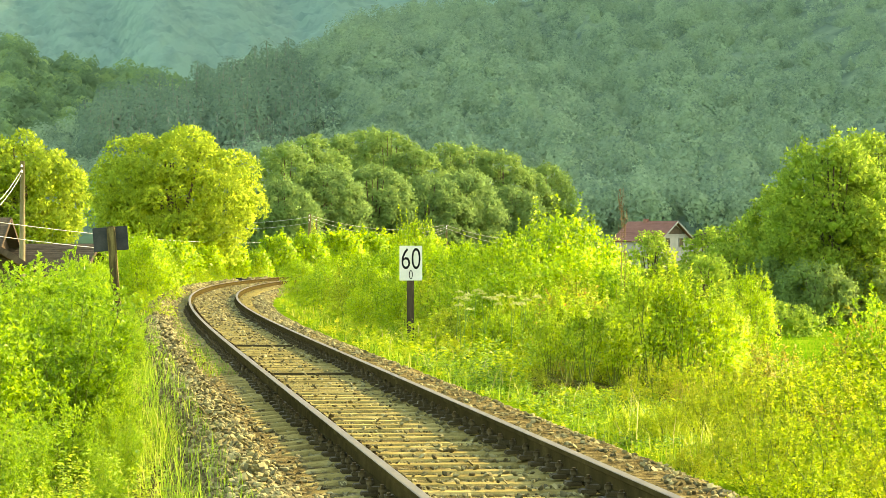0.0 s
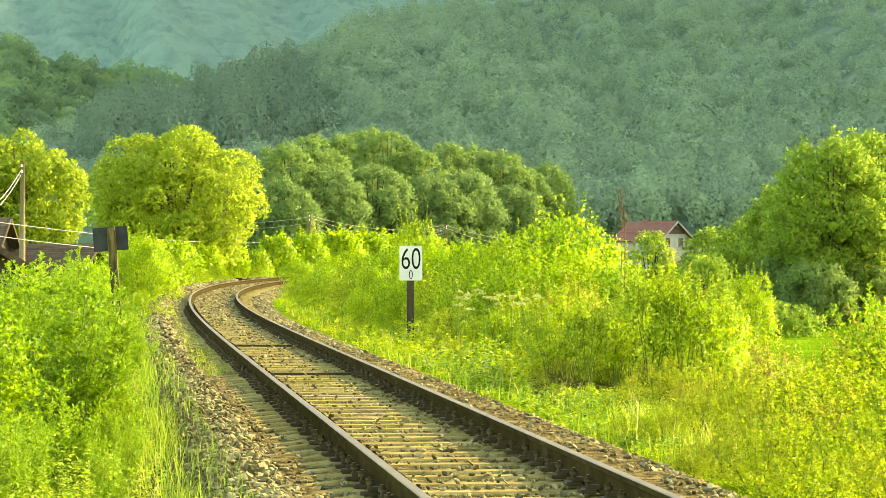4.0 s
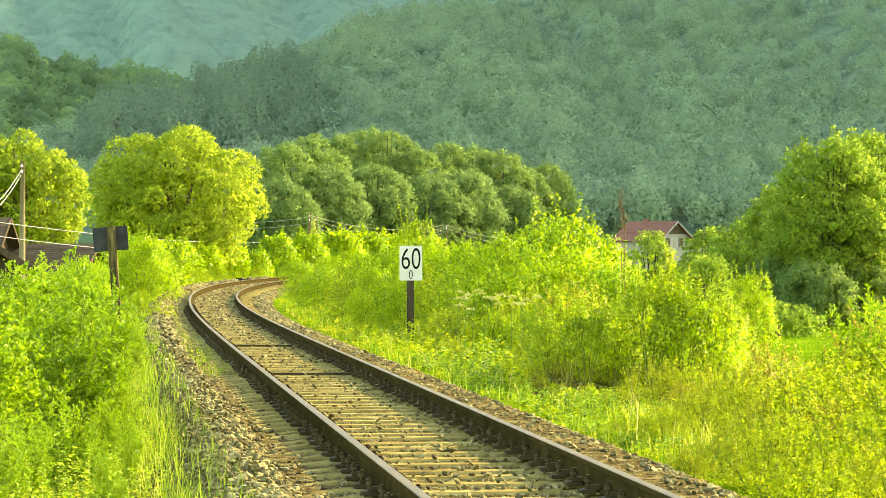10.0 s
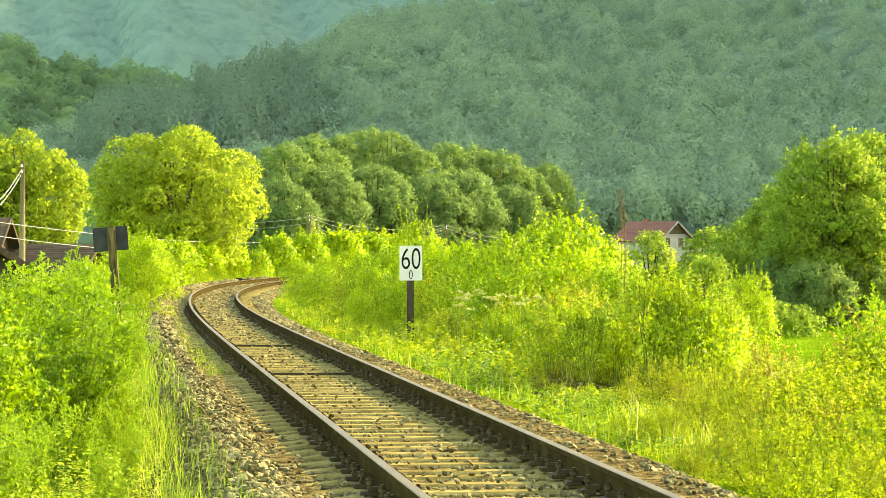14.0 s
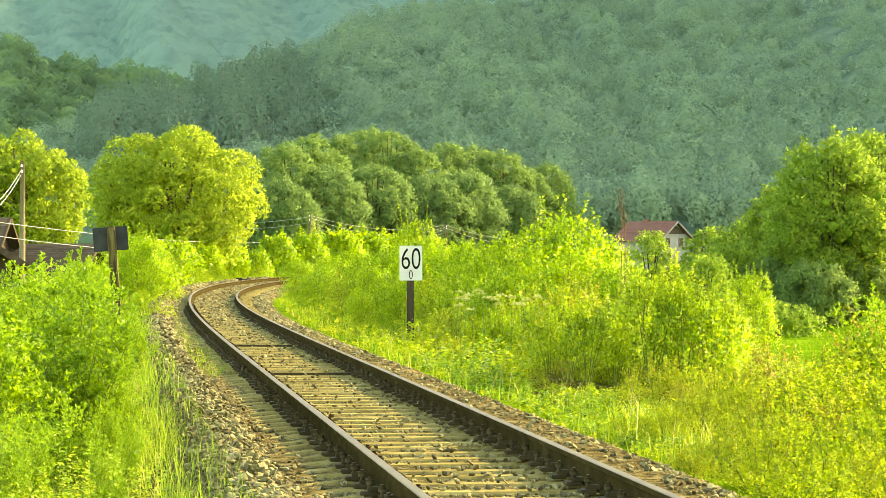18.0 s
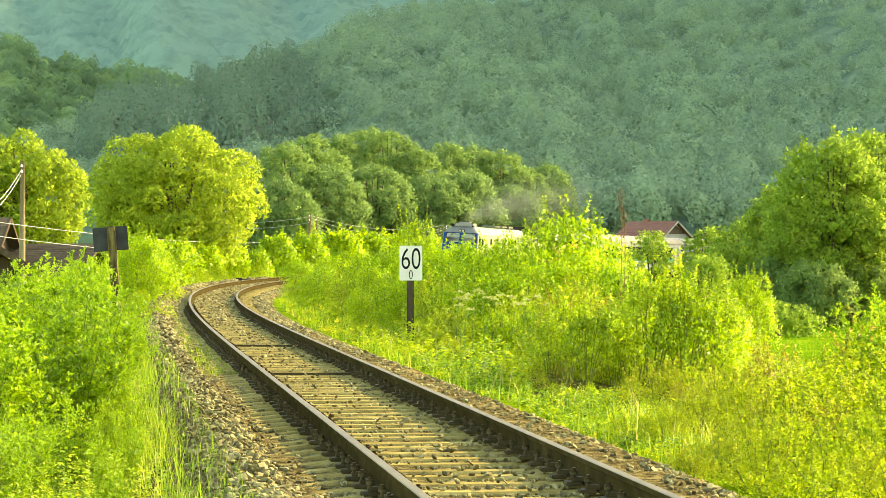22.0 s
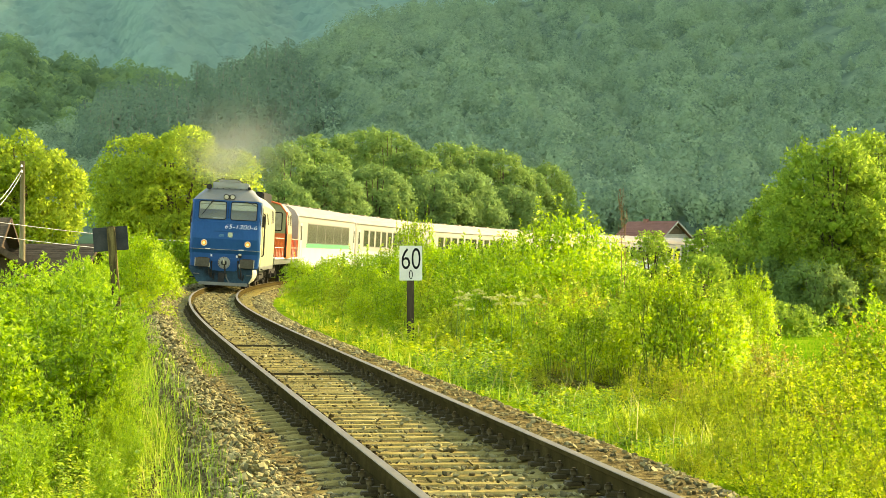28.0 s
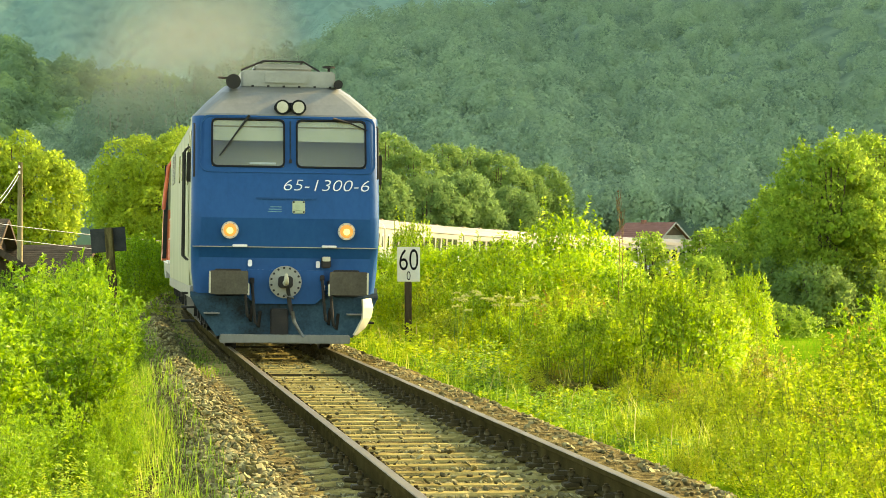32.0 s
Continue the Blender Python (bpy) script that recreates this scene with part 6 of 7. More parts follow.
def tall_herb(at, top, seed):
    """A single upright herb with pairs of long pointed leaves up its stem."""
    rs = np.random.RandomState(seed)
    x, y = at
    z = float(ground_height([x], [y])[0])
    H = top - z
    root = tagged(new("tall_herb"), "tall upright herb with pairs of pointed pale green leaves", "wild plant", group="tall herbs of the bank")
    root.matrix_basis = pose(x, y, z, 0, 0, rs.uniform(0, 360))
    part("stem", tube([(0, 0, -0.05), (0.02, 0, H * 0.5), (0, 0.01, H)], [0.008, 0.006, 0.002], 6), M_STEM, root)
    P, W, N = [], [], []
    levels_ = np.linspace(0.16, 1.0, int(H / 0.05))
    for k, u in enumerate(levels_):
        for a in (0, 180):
            b = radians(a + 90 * (k % 2) + rs.uniform(-18, 18))
            P.append((0.01, 0, H * u))
            W.append((math.cos(b), math.sin(b), rs.uniform(0.1, 0.6) + 0.5 * u))
            N.append(H * 0.17 * (1.15 - 0.75 * u) * rs.uniform(0.8, 1.2))
    n = np.array(N)
    part("leaves", leaf_mesh("leaves", np.array(P), np.array(W), np.tile([0.0, -0.3, 1], (len(n), 1)), n, n * 0.3, [M_LEAF_BUSH], 0.2), None, root)


for at, top, seed in (((3.30, 36.0), 0.20, 1), ((3.05, 35.0), -0.12, 2), ((2.62, 35.6), -0.22, 3), ((5.25, 31.5), 0.42, 4), ((5.0, 29.5), 0.25, 5), ((4.35, 33.0), 0.02, 6), ((1.45, 40.0), -0.20, 7), ((3.9, 27.0), 0.1, 8), ((4.6, 36.5), 0.18, 9)):
    tall_herb(at, top, seed)
M_UMBEL = foliage("umbel_flowers", [(0.0, (0.33, 0.37, 0.10)), (1.0, (0.46, 0.48, 0.18))], 0.35)


def umbellifer_mesh(seed):
    rs = np.random.RandomState(seed)
    bm = bmesh.new()
    P = []
    for k in range(2):
        a, q = rs.uniform(0, 6.28), rs.uniform(0.03, 0.16)
        h = rs.uniform(0.9, 1.05)
        tip = Vector((math.cos(a) * q, math.sin(a) * q, h))
        tube([(0, 0, h * 0.45), tuple(Vector((0, 0, h * 0.45)).lerp(tip, 0.6)), tuple(tip)], [0.006, 0.005, 0.003], 5, bm, False)
        m = 46
        r = 0.07 * np.sqrt(rs.uniform(0, 1, m))
        b = rs.uniform(0, 6.28, m)
        P.append(np.stack([tip.x + r * np.cos(b), tip.y + r * np.sin(b), h + 0.035 - r * r * 7 + rs.uniform(-0.008, 0.008, m)], 1))
    tube([(0, 0, -0.1), (0, 0, 0.5)], [0.009, 0.007], 6, bm, False)
    p = np.concatenate(P)
    n = len(p)
    way = np.stack([rs.normal(0, 1, n), rs.normal(0, 1, n), rs.uniform(0, 0.5, n)], 1)
    fm = leaf_mesh("flower_heads", p, way, np.tile([0.0, 0, 1], (n, 1)), np.full(n, 0.034), np.full(n, 0.03), [M_UMBEL])
    sm = bpy.data.meshes.new("flower_stem")
    bm.to_mesh(sm)
    bm.free()
    sm.materials.append(M_LEAF_MID)
    return sm, fm


UMBELS = [umbellifer_mesh(5), umbellifer_mesh(6)]
for k, (at, top) in enumerate([((0.27, 52.00), 0.69), ((0.40, 50.00), 0.68), ((0.58, 52.00), 0.71), ((0.77, 49.00), 0.72), ((0.95, 51.00), 0.59), ((1.15, 51.00), 0.66), ((1.26, 49.00), 0.64), ((1.49, 50.00), 0.59), ((1.66, 50.00), 0.63), ((0.32, 48.00), 0.52), ((1.86, 49.00), 0.63)]):
    z = float(ground_height([at[0]], [at[1]])[0])
    root = tagged(new("umbellifer"), "tall wild umbellifer with cream-white flower heads", "wild flower", group="white umbellifers")
    root.matrix_basis = pose(at[0], at[1], z, 0, 0, 57 * k) @ Matrix.Diagonal((1.2, 1.2, (top - z) / 1.05, 1))
    part("stem", UMBELS[k % 2][0], None, root)
    tagged(part("flower_head", UMBELS[k % 2][1], None, root), kind="stuff")

# ---- small things by the line ----
ob = tagged(new("rail_marker"), "small black marker block beside the far rail", "track marker")
ob.matrix_basis = pose(*[float(v) for v in track_point(140, -1.6, -0.2)])
part("block", box(-0.16, 0.16, -0.1, 0.1, -0.05, 0.22, 0.02), M_IRON, ob)
part("arm", box(0.1, 0.62, -0.03, 0.03, 0.10, 0.15, 0.01), M_IRON, ob)

# ---- train ----
SPEED, FRONT_END = 16.85, 39.75


def vehicle_pose(lead, length, pivot):
    """Pose of a vehicle whose front stands at lead on the line: its two bogies ride on the line."""
    a, b = track_point(lead + pivot), track_point(lead + length - pivot)
    t = math.atan2(b[0] - a[0], b[1] - a[1])
    c = float(cant(lead + length / 2))
    pitch = math.atan2(b[2] - a[2], math.hypot(b[0] - a[0], b[1] - a[1]))
    return Matrix.Translation((a + b) / 2) @ Matrix.Rotation(-t, 4, "Z") @ Matrix.Rotation(pitch, 4, "X") @ Matrix.Rotation(c, 4, "Y")


def lettering(body, size, mat, parent, m, shear=0.0, label="", thin=-0.0025):
    cu = bpy.data.curves.new("lettering", "FONT")
    cu.body, cu.size, cu.shear, cu.extrude, cu.offset = body, size, shear, 0.002, thin
    tmp = new("lettering", cu)
    me = bpy.data.meshes.new_from_object(tmp)
    bpy.data.objects.remove(tmp)
    me.materials.clear()
    ob = part("lettering", me, mat, parent, label)
    ob.matrix_basis = m
    return ob


def wheelset(root, y, r=0.5):
    bm = tube([(-0.8, 0, 0), (0.8, 0, 0)], 0.08, 8)
    for x in (-0.7535, 0.7535):
        s = 1 if x > 0 else -1
        tube([(x - 0.07, 0, 0), (x + 0.07, 0, 0)], r, 24, bm)
        tube([(x - s * 0.07, 0, 0), (x - s * 0.10, 0, 0)], r + 0.03, 24, bm)
        for k in range(5):
            a = k * 1.2566
            tube([(x + s * 0.07, 0.3 * r * math.cos(a), 0.3 * r * math.sin(a)), (x + s * 0.085, 0.62 * r * math.cos(a), 0.62 * r * math.sin(a))], 0.05, 6, bm)
    w = part("wheelset", bm, M_IRON, root)
    w.matrix_basis = pose(0, y, r)
    return w


def bogie(root, y, base, axles=2, r=0.46):
    bm = None
    for x in (-1.05, 1.05):
        bm = box(x - 0.07, x + 0.07, y - base / 2 - 0.55, y + base / 2 + 0.55, 0.52, 0.74, 0.02, bm)
        for k in range(axles):
            ya = y - base / 2 + k * base / max(1, axles - 1)
            box(x - 0.10, x + 0.12, ya - 0.15, ya + 0.15, 0.32, 0.66, 0.03, bm)
            tube([(x, ya - 0.36, 0.5), (x, ya - 0.36, 0.98)], 0.09, 8, bm)
            tube([(x, ya + 0.36, 0.5), (x, ya + 0.36, 0.98)], 0.09, 8, bm)
    box(-1.05, 1.05, y - 0.35, y + 0.35, 0.55, 0.85, 0.02, bm)
    part("bogie_frame", bm, M_IRON, root)
    return [wheelset(root, y - base / 2 + k * base / max(1, axles - 1), r) for k in range(axles)]


def loco_blue():
    root = tagged(new("locomotive"), "blue and grey diesel locomotive with lit headlamps hauling a train", "locomotive")
    L = 17.0
    F = -L / 2 + 0.55          # the buffer beam's face
    # cab front: levels of (height, setback, half width, corner radius)
    levels = [(0.86, 0.17, 1.37, 0.12), (1.20, 0.17, 1.41, 0.12), (1.40, 0.17, 1.42, 0.12), (1.545, 0.085, 1.423, 0.14), (1.56, 0.072, 1.425, 0.14), (1.60, 0.065, 1.425, 0.14), (2.00, -0.015, 1.425, 0.15), (2.05, -0.005, 1.425, 0.15),
              (2.45, 0.08, 1.425, 0.16), (2.78, 0.17, 1.425, 0.18), (3.50, 0.355, 1.42, 0.20), (3.55, 0.37, 1.415, 0.21)]
    wx = (-1.12, -0.03, 0.165, 1.21)

    def slice_points(z, yf, w, r, back=1.3):
        e = w - r
        flat = [-e] + [min(max(x, -e), e) for x in (wx[0], -0.65, wx[1], wx[2], 0.65, wx[3])] + [e]
        left = [(-w, F + back, z), (-w, F + yf + r + 0.45, z)] + [(-(w - r) - r * math.cos(radians(a)), F + yf + r - r * math.sin(radians(a)), z) for a in (0, 22, 45, 68)]
        right = [(-x, y, zz) for x, y, zz in left[::-1]]
        return left + [(x, F + yf, z) for x in flat] + right

    rows = [slice_points(*lv) for lv in levels]
    n = len(rows[0])
    bm, gm = bmesh.new(), bmesh.new()
    for target, keep in ((bm, lambda i: 2 <= i <= n - 4), (gm, lambda i: i < 2 or i > n - 4)):
        vs = [[target.verts.new(p) for p in r] for r in rows]
        for j in range(len(rows) - 1):
            for i in range(n - 1):
                if not keep(i):
                    continue
                a, b = rows[j][i][0], rows[j][i + 1][0]
                if levels[j][0] > 2.75 and levels[j + 1][0] < 3.52 and 6 <= i <= n - 8 and not (a > wx[1] - 0.01 and b < wx[2] + 0.01) and a > wx[0] - 0.01 and b < wx[3] + 0.01:
                    continue
                f = target.faces.new((vs[j][i], vs[j][i + 1], vs[j + 1][i + 1], vs[j + 1][i]))
                f.smooth = i in (2, 3, 4, 5, n - 6, n - 5, n - 4, n - 7, n - 3)
        bmesh.ops.recalc_face_normals(target, faces=target.faces[:])
        bmesh.ops.delete(target, geom=[v for v in target.verts if not v.link_faces], context="VERTS")
    part("cab_front", bm, M_LOCO_BLUE, root, "blue painted cab front")
    for sx in (-1, 1):
        half = gm.copy()
        bmesh.ops.delete(half, geom=[v for v in half.verts if v.co.x * sx < 0], context="VERTS")
        part("cab_side", half, M_LOCO_SIDE, root)
    gm.free()
    # windscreens on the raked face
    rake = math.degrees(math.atan2(0.20, 0.78))
    for x0, x1 in ((wx[0], wx[1]), (wx[2], wx[3])):
        cx, w = (x0 + x1) / 2, (x1 - x0) / 2
        m = pose(cx, F + 0.2625, 3.14, -rake)
        fr = part("window_frame", ring(w + 0.015, 0.385, 0.09, 0.026, -0.02, 0.02), M_RUBBER, root, "black rubber window frame")
        fr.matrix_basis = m
        part("windscreen", plate(w, 0.37, 0.08, -0.004, 0.004), M_WINDSCREEN, fr)
        blind = part("sun_blind", plate(w - 0.02, 0.16, 0.02, 0.014, 0.022), M_CREAM, fr, "cream sun blind")
        blind.matrix_basis = pose(0, 0, 0.20)
        part("blind_edge", box(-w + 0.02, w - 0.02, 0.006, 0.013, 0.25, 0.275, 0.002), M_POLE, fr)
    part("cab_wall", box(-1.40, 1.40, F + 0.86, F + 0.90, 1.0, 3.6), M_CAB, root)
    part("driving_desk", box(-1.3, 1.3, F + 0.32, F + 0.70, 1.7, 2.55, 0.05), M_CAB, root)
    part("paper", box(-0.55, -0.15, F + 0.215, F + 0.222, 2.82, 2.85), M_WHITE, root)
    # raised border round the windscreens
    bd = ring(1.33, 0.45, 0.14, 0.03, -0.014, 0.006)
    ob = part("window_surround", bd, M_LOCO_BLUE, root)
    ob.matrix_basis = pose(0.03, F + 0.258, 3.125, -rake)
    # cab roof: raked grey cap
    caps = [(3.55, 0.37, 1.415, 0.21), (3.59, 0.39, 1.37, 0.22), (3.76, 0.58, 1.22, 0.24), (3.94, 0.80, 1.03, 0.26), (4.06, 1.06, 0.90, 0.3), (4.09, 1.6, 0.6, 0.3)]
    rr = []
    for z, yf, w, r in caps:
        p = slice_points(z, yf, w, r, 2.2)
        rr.append(p)
    bm = loft(rr, close_ends=False)
    bm.faces.ensure_lookup_table()
    part("cab_roof", bm, M_LOCO_GREY, root, "grey sooty cab roof")
    # long body behind the cab
    half_prof = [(-1.41, 0.95), (-1.42, 1.5), (-1.42, 3.45), (-1.34, 3.56), (-1.15, 3.74), (-0.92, 3.92), (-0.50, 4.03)]
    prof = half_prof + [(0, 4.06)] + [(-x, z) for x, z in half_prof[::-1]]
    bm = loft([[(x, y, z) for x, z in prof] for y in (F + 1.3, L / 2 - 0.5)], wrap=True)
    part("body_shell", bm, M_LOCO_SIDE, root, "pale grey body side")
    for y in (L / 2 - 4.3, L / 2 - 2.9):
        for sx in (-1, 1):
            v = part("louvre", box(-0.012, 0.012, -0.5, 0.5, -0.28, 0.28, 0.005), M_STEEL, root)
            v.matrix_basis = pose(sx * 1.425, float(y), 3.1)
            for k in range(5):
                q = part("slat", box(-0.008, 0.02, -0.47, 0.47, -0.014, 0.014, 0.003), M_STEEL, v)
                q.matrix_basis = pose(sx * 0.008, 0, -0.2 + 0.1 * k, 0, sx * 25)
    for sx in (-1, 1):
        d = part("cab_door", box(-0.01, 0.012, -0.33, 0.33, -0.95, 0.95, 0.006), M_LOCO_SIDE, root)
        d.matrix_basis = pose(sx * 1.425, F + 1.75, 2.35)
        w = part("door_window", plate(0.22, 0.32, 0.06, -0.012, 0.012), M_DARKGLASS, d)
        w.matrix_basis = pose(sx * 0.008, 0, 0.5, 0, 0, 90)
        for y in (F + 1.32, F + 2.18):
            part("handrail", tube([(sx * 1.43, y, 1.35), (sx * 1.50, y, 1.42), (sx * 1.50, y, 3.05), (sx * 1.43, y, 3.12)], 0.018, 6), M_IRON, root)
        w = part("cab_window", plate(0.3, 0.3, 0.06, -0.012, 0.012), M_DARKGLASS, root)
        w.matrix_basis = pose(sx * 1.422, F + 0.95, 3.03, 0, 0, 90)
        part("mirror", box(sx * 1.46 - 0.03, sx * 1.46 + 0.05, F + 0.68, F + 0.72, 2.55, 3.0, 0.01), M_IRON, root)
        part("solebar", box(sx * 1.37 - 0.05, sx * 1.37 + 0.05, F + 0.3, L / 2 - 0.6, 0.78, 0.96, 0.01), M_STEEL, root)
        for k in range(3):
            part("step", box(sx * 1.40 - 0.12, sx * 1.40 + 0.10, F + 1.5, F + 2.0, 0.38 + 0.22 * k, 0.41 + 0.22 * k, 0.005), M_IRON, root)
    for y in (F + 4.2, F + 6.0, F + 7.8):
        for sx in (-1, 1):
            w = part("side_window", plate(0.24, 0.24, 0.06, -0.012, 0.012), M_DARKGLASS, root)
            w.matrix_basis = pose(sx * 1.422, y, 2.95, 0, 0, 90)
    part("fuel_tank", box(-1.2, 1.2, -2.4, 2.4, 0.28, 0.95, 0.1), M_IRON, root)
    for y in (1.0, 3.2, 5.2):
        part("roof_hatch", box(-0.55, 0.55, y - 0.7, y + 0.7, 4.14, 4.26, 0.03), M_LOCO_GREY, root)
    # roof box with its guard rail, horns and aerial
    part("roof_box", box(-0.66, 0.80, F + 1.02, F + 1.95, 4.02, 4.30, 0.03), M_ROOF_BOX, root, "pale grey box on the cab roof")
    for k in range(6):
        part("bolt", box(-0.5 + 0.24 * k, -0.46 + 0.24 * k, F + 1.0, F + 1.03, 4.04, 4.07, 0.004), M_IRON, root)
    part("box_lid", box(-0.30, 0.36, F + 0.985, F + 1.02, 4.10, 4.26, 0.012), M_ROOF_BOX, root)
    part("guard_rail", tube([(-0.66, F + 1.1, 4.3), (-0.32, F + 1.1, 4.45), (0.30, F + 1.1, 4.45), (0.56, F + 1.1, 4.30)], 0.016, 6), M_IRON, root)
    part("guard_rail", tube([(-0.32, F + 1.1, 4.45), (-0.32, F + 2.2, 4.45)], 0.016, 6), M_IRON, root)
    part("guard_rail", tube([(0.30, F + 1.1, 4.45), (0.30, F + 2.2, 4.45)], 0.016, 6), M_IRON, root)
    part("roof_ridge", box(-0.45, 0.45, F + 1.25, F + 1.85, 4.30, 4.42, 0.04), M_ROOF_BOX, root)
    part("horn", disc(-0.79, F + 0.72, F + 1.2, 4.10, 0.115, 18, r2=0.06), M_IRON, root)
    part("horn", disc(0.83, F + 0.80, F + 1.2, 4.09, 0.07, 16, r2=0.04), M_IRON, root)
    part("horn_pipe", tube([(-1.02, F + 0.95, 4.17), (-0.75, F + 0.98, 4.17)], 0.018, 6), M_IRON, root)
    part("aerial", tube([(0.70, F + 1.1, 4.3), (0.70, F + 1.1, 4.36)], [0.02, 0.02], 8, disc(0.70, F + 1.02, F + 1.18, 4.37, 0.022, 10)), M_IRON, root)
    part("aerial_cap", tube([(0.70, F + 1.1, 4.36), (0.70, F + 1.1, 4.385)], 0.10, 14), M_IRON, root)
    # top lamp pair
    part("lamp_plate", box(-0.175, 0.315, F + 0.42, F + 0.56, 3.615, 3.775, 0.05), M_RUBBER, root)
    for x in (-0.055, 0.19):
        lamp = part("top_lamp", disc(x, F + 0.35, F + 0.60, 3.70, 0.115, 24), M_RUBBER, root, "round lamp in a black ring")
        part("lens", disc(x, F + 0.342, F + 0.36, 3.70, 0.088, 20), M_LENS, lamp)
    # headlamps
    for x in (-0.845, 0.915):
        lamp = part("headlamp", disc(x, F - 0.05, F + 0.06, 1.815, 0.130, 28), M_RIM, root, "lit amber headlamp in a pale rim")
        part("lens", disc(x, F - 0.062, F - 0.045, 1.815, 0.099, 24), M_LAMP, lamp)
        part("reflector", disc(x, F - 0.068, F - 0.06, 1.807, 0.05, 16), M_LAMP_CORE, lamp)
        for a in range(0, 360, 60):
            part("screw", disc(x + 0.114 * math.cos(radians(a)), F - 0.058, F - 0.045, 1.815 + 0.114 * math.sin(radians(a)), 0.010, 6), M_STEEL, lamp)
    # number, badge, brackets and small fittings
    slope = math.degrees(math.atan2(0.09, 0.37))
    lettering("65-1300-6", 0.255, M_WHITE, root, pose(-0.07, F + 0.078 - 0.012, 2.425, 90 - slope) @ Matrix.Diagonal((1.26, 1, 1, 1)), 0.22, "white italic running number", -0.0045)
    badge = part("badge", plate(0.096, 0.098, 0.02, -0.018, 0.03), M_BADGE, root, "greenish cream bolted badge plate")
    badge.matrix_basis = pose(0.19, F + 0.03, 2.17, -slope)
    part("boss", disc(0, -0.032, -0.01, 0, 0.062, 8), M_BADGE, badge)
    for x in (-0.075, 0.075):
        for z in (-0.076, 0.076):
            part("bolt", disc(x, -0.034, -0.016, z, 0.015, 6), M_IRON, badge)
    part("grab_slot", box(-0.46, 0.46, F + 0.028, F + 0.075, 2.285, 2.315, 0.006), M_LOCO_BLUE, root)
    for k in range(3):
        part("faded_stencil", box(-0.28 + 0.02 * k, -0.07, F + 0.002 + 0.0075 * k, F + 0.03, 2.095 + 0.036 * k, 2.109 + 0.036 * k), M_STENCIL, root)
    part("seam_strip", box(-1.40, 1.40, F + 0.055, F + 0.10, 1.557, 1.572, 0.003), M_ROOF_BOX, root)
    for x in (-0.69, 0.66):
        part("step_bracket", box(x - 0.11, x + 0.11, F - 0.03, F + 0.09, 1.565, 1.60, 0.008), M_WHITE, root)
    for x, z in ((-0.53, 1.32), (0.50, 1.31), (0.58, 0.95)):
        part("hose_tag", plate(0.03, 0.05, 0.02, F + 0.10, F + 0.135), M_WHITE, root).matrix_basis = pose(x, 0, z)
    part("cable_socket", box(0.55, 0.69, F + 0.03, F + 0.14, 1.26, 1.43, 0.015), M_IRON, root)
    part("socket_lid", box(0.56, 0.68, F + 0.01, F + 0.035, 1.36, 1.43, 0.008), M_CREAM, root)
    # wipers
    part("wiper", tube([(-0.56, F + 0.32, 3.56), (-0.77, F + 0.235, 3.27), (-0.95, F + 0.16, 3.00)], [0.022, 0.014, 0.01], 6), M_IRON, root)
    part("wiper_blade", box(-0.012, 0.012, -0.01, 0.01, -0.26, 0.26), M_IRON, root).matrix_basis = pose(-0.86, F + 0.185, 3.14, -14, 36)
    part("wiper", tube([(0.72, F + 0.32, 3.535), (0.98, F + 0.31, 3.47), (1.24, F + 0.285, 3.36)], [0.022, 0.014, 0.01], 6), M_IRON, root)
    part("washer_pipe", tube([(0.065, F + 0.175, 2.90), (0.065, F + 0.33, 3.48)], 0.012, 6), M_LOCO_SKIRT, root)
    part("washer_nozzle", box(0.045, 0.085, F + 0.14, F + 0.2, 2.84, 2.90, 0.006), M_IRON, root)
    for x in (-1.39, 1.39):
        part("front_handrail", tube([(x, F + 0.10, 2.62), (x, F + 0.06, 2.66), (x, F + 0.22, 3.40), (x, F + 0.32, 3.42)], 0.016, 6), M_IRON, root)
    # buffers
    for x in (-0.86, 0.93):
        b = part("buffer", disc(x, F - 0.32, F + 0.14, 1.03, 0.13, 18), M_IRON, root)
        part("buffer_plate", plate(0.285, 0.175, 0.03, F - 0.36, F - 0.31), M_BUFFER, b, "greasy rectangular buffer plate").matrix_basis = pose(x, 0, 1.03)
        s = 1 if x > 0 else -1
        part("plate_edge", box(x + s * 0.265, x + s * 0.30, F - 0.366, F - 0.305, 0.865, 1.195, 0.008), M_CREAM, b)
        part("plate_edge", box(x - s * 0.305, x - s * 0.275, F - 0.362, F - 0.30, 0.84, 1.02, 0.008), M_CREAM, b)
        part("buffer_flange", plate(0.2, 0.2, 0.03, F + 0.08, F + 0.135), M_IRON, b).matrix_basis = pose(x, 0, 1.03)
    # draw gear, on a panel with cut lower corners
    panel = [(-0.58, 1.22), (-0.58, 0.82), (-0.46, 0.71), (0.46, 0.71), (0.58, 0.82), (0.58, 1.22)]
    part("beam_panel", loft([[(x, y, z) for x, z in panel] for y in (F + 0.03, F + 0.20)], wrap=True), M_LOCO_BLUE, root, "blue draw gear panel with cut corners")
    fl = part("coupler_flange", disc(0, F - 0.04, F + 0.05, 1.04, 0.245, 32), M_FLANGE, root, "round grey bolted flange")
    for a in range(0, 360, 24):
        part("bolt", disc(0.215 * math.cos(radians(a)), F - 0.062, F - 0.035, 1.04 + 0.215 * math.sin(radians(a)), 0.018, 6), M_IRON, fl)
    part("hook_housing", plate(0.11, 0.09, 0.05, F - 0.10, F - 0.03), M_IRON, root).matrix_basis = pose(0, 0, 1.04)
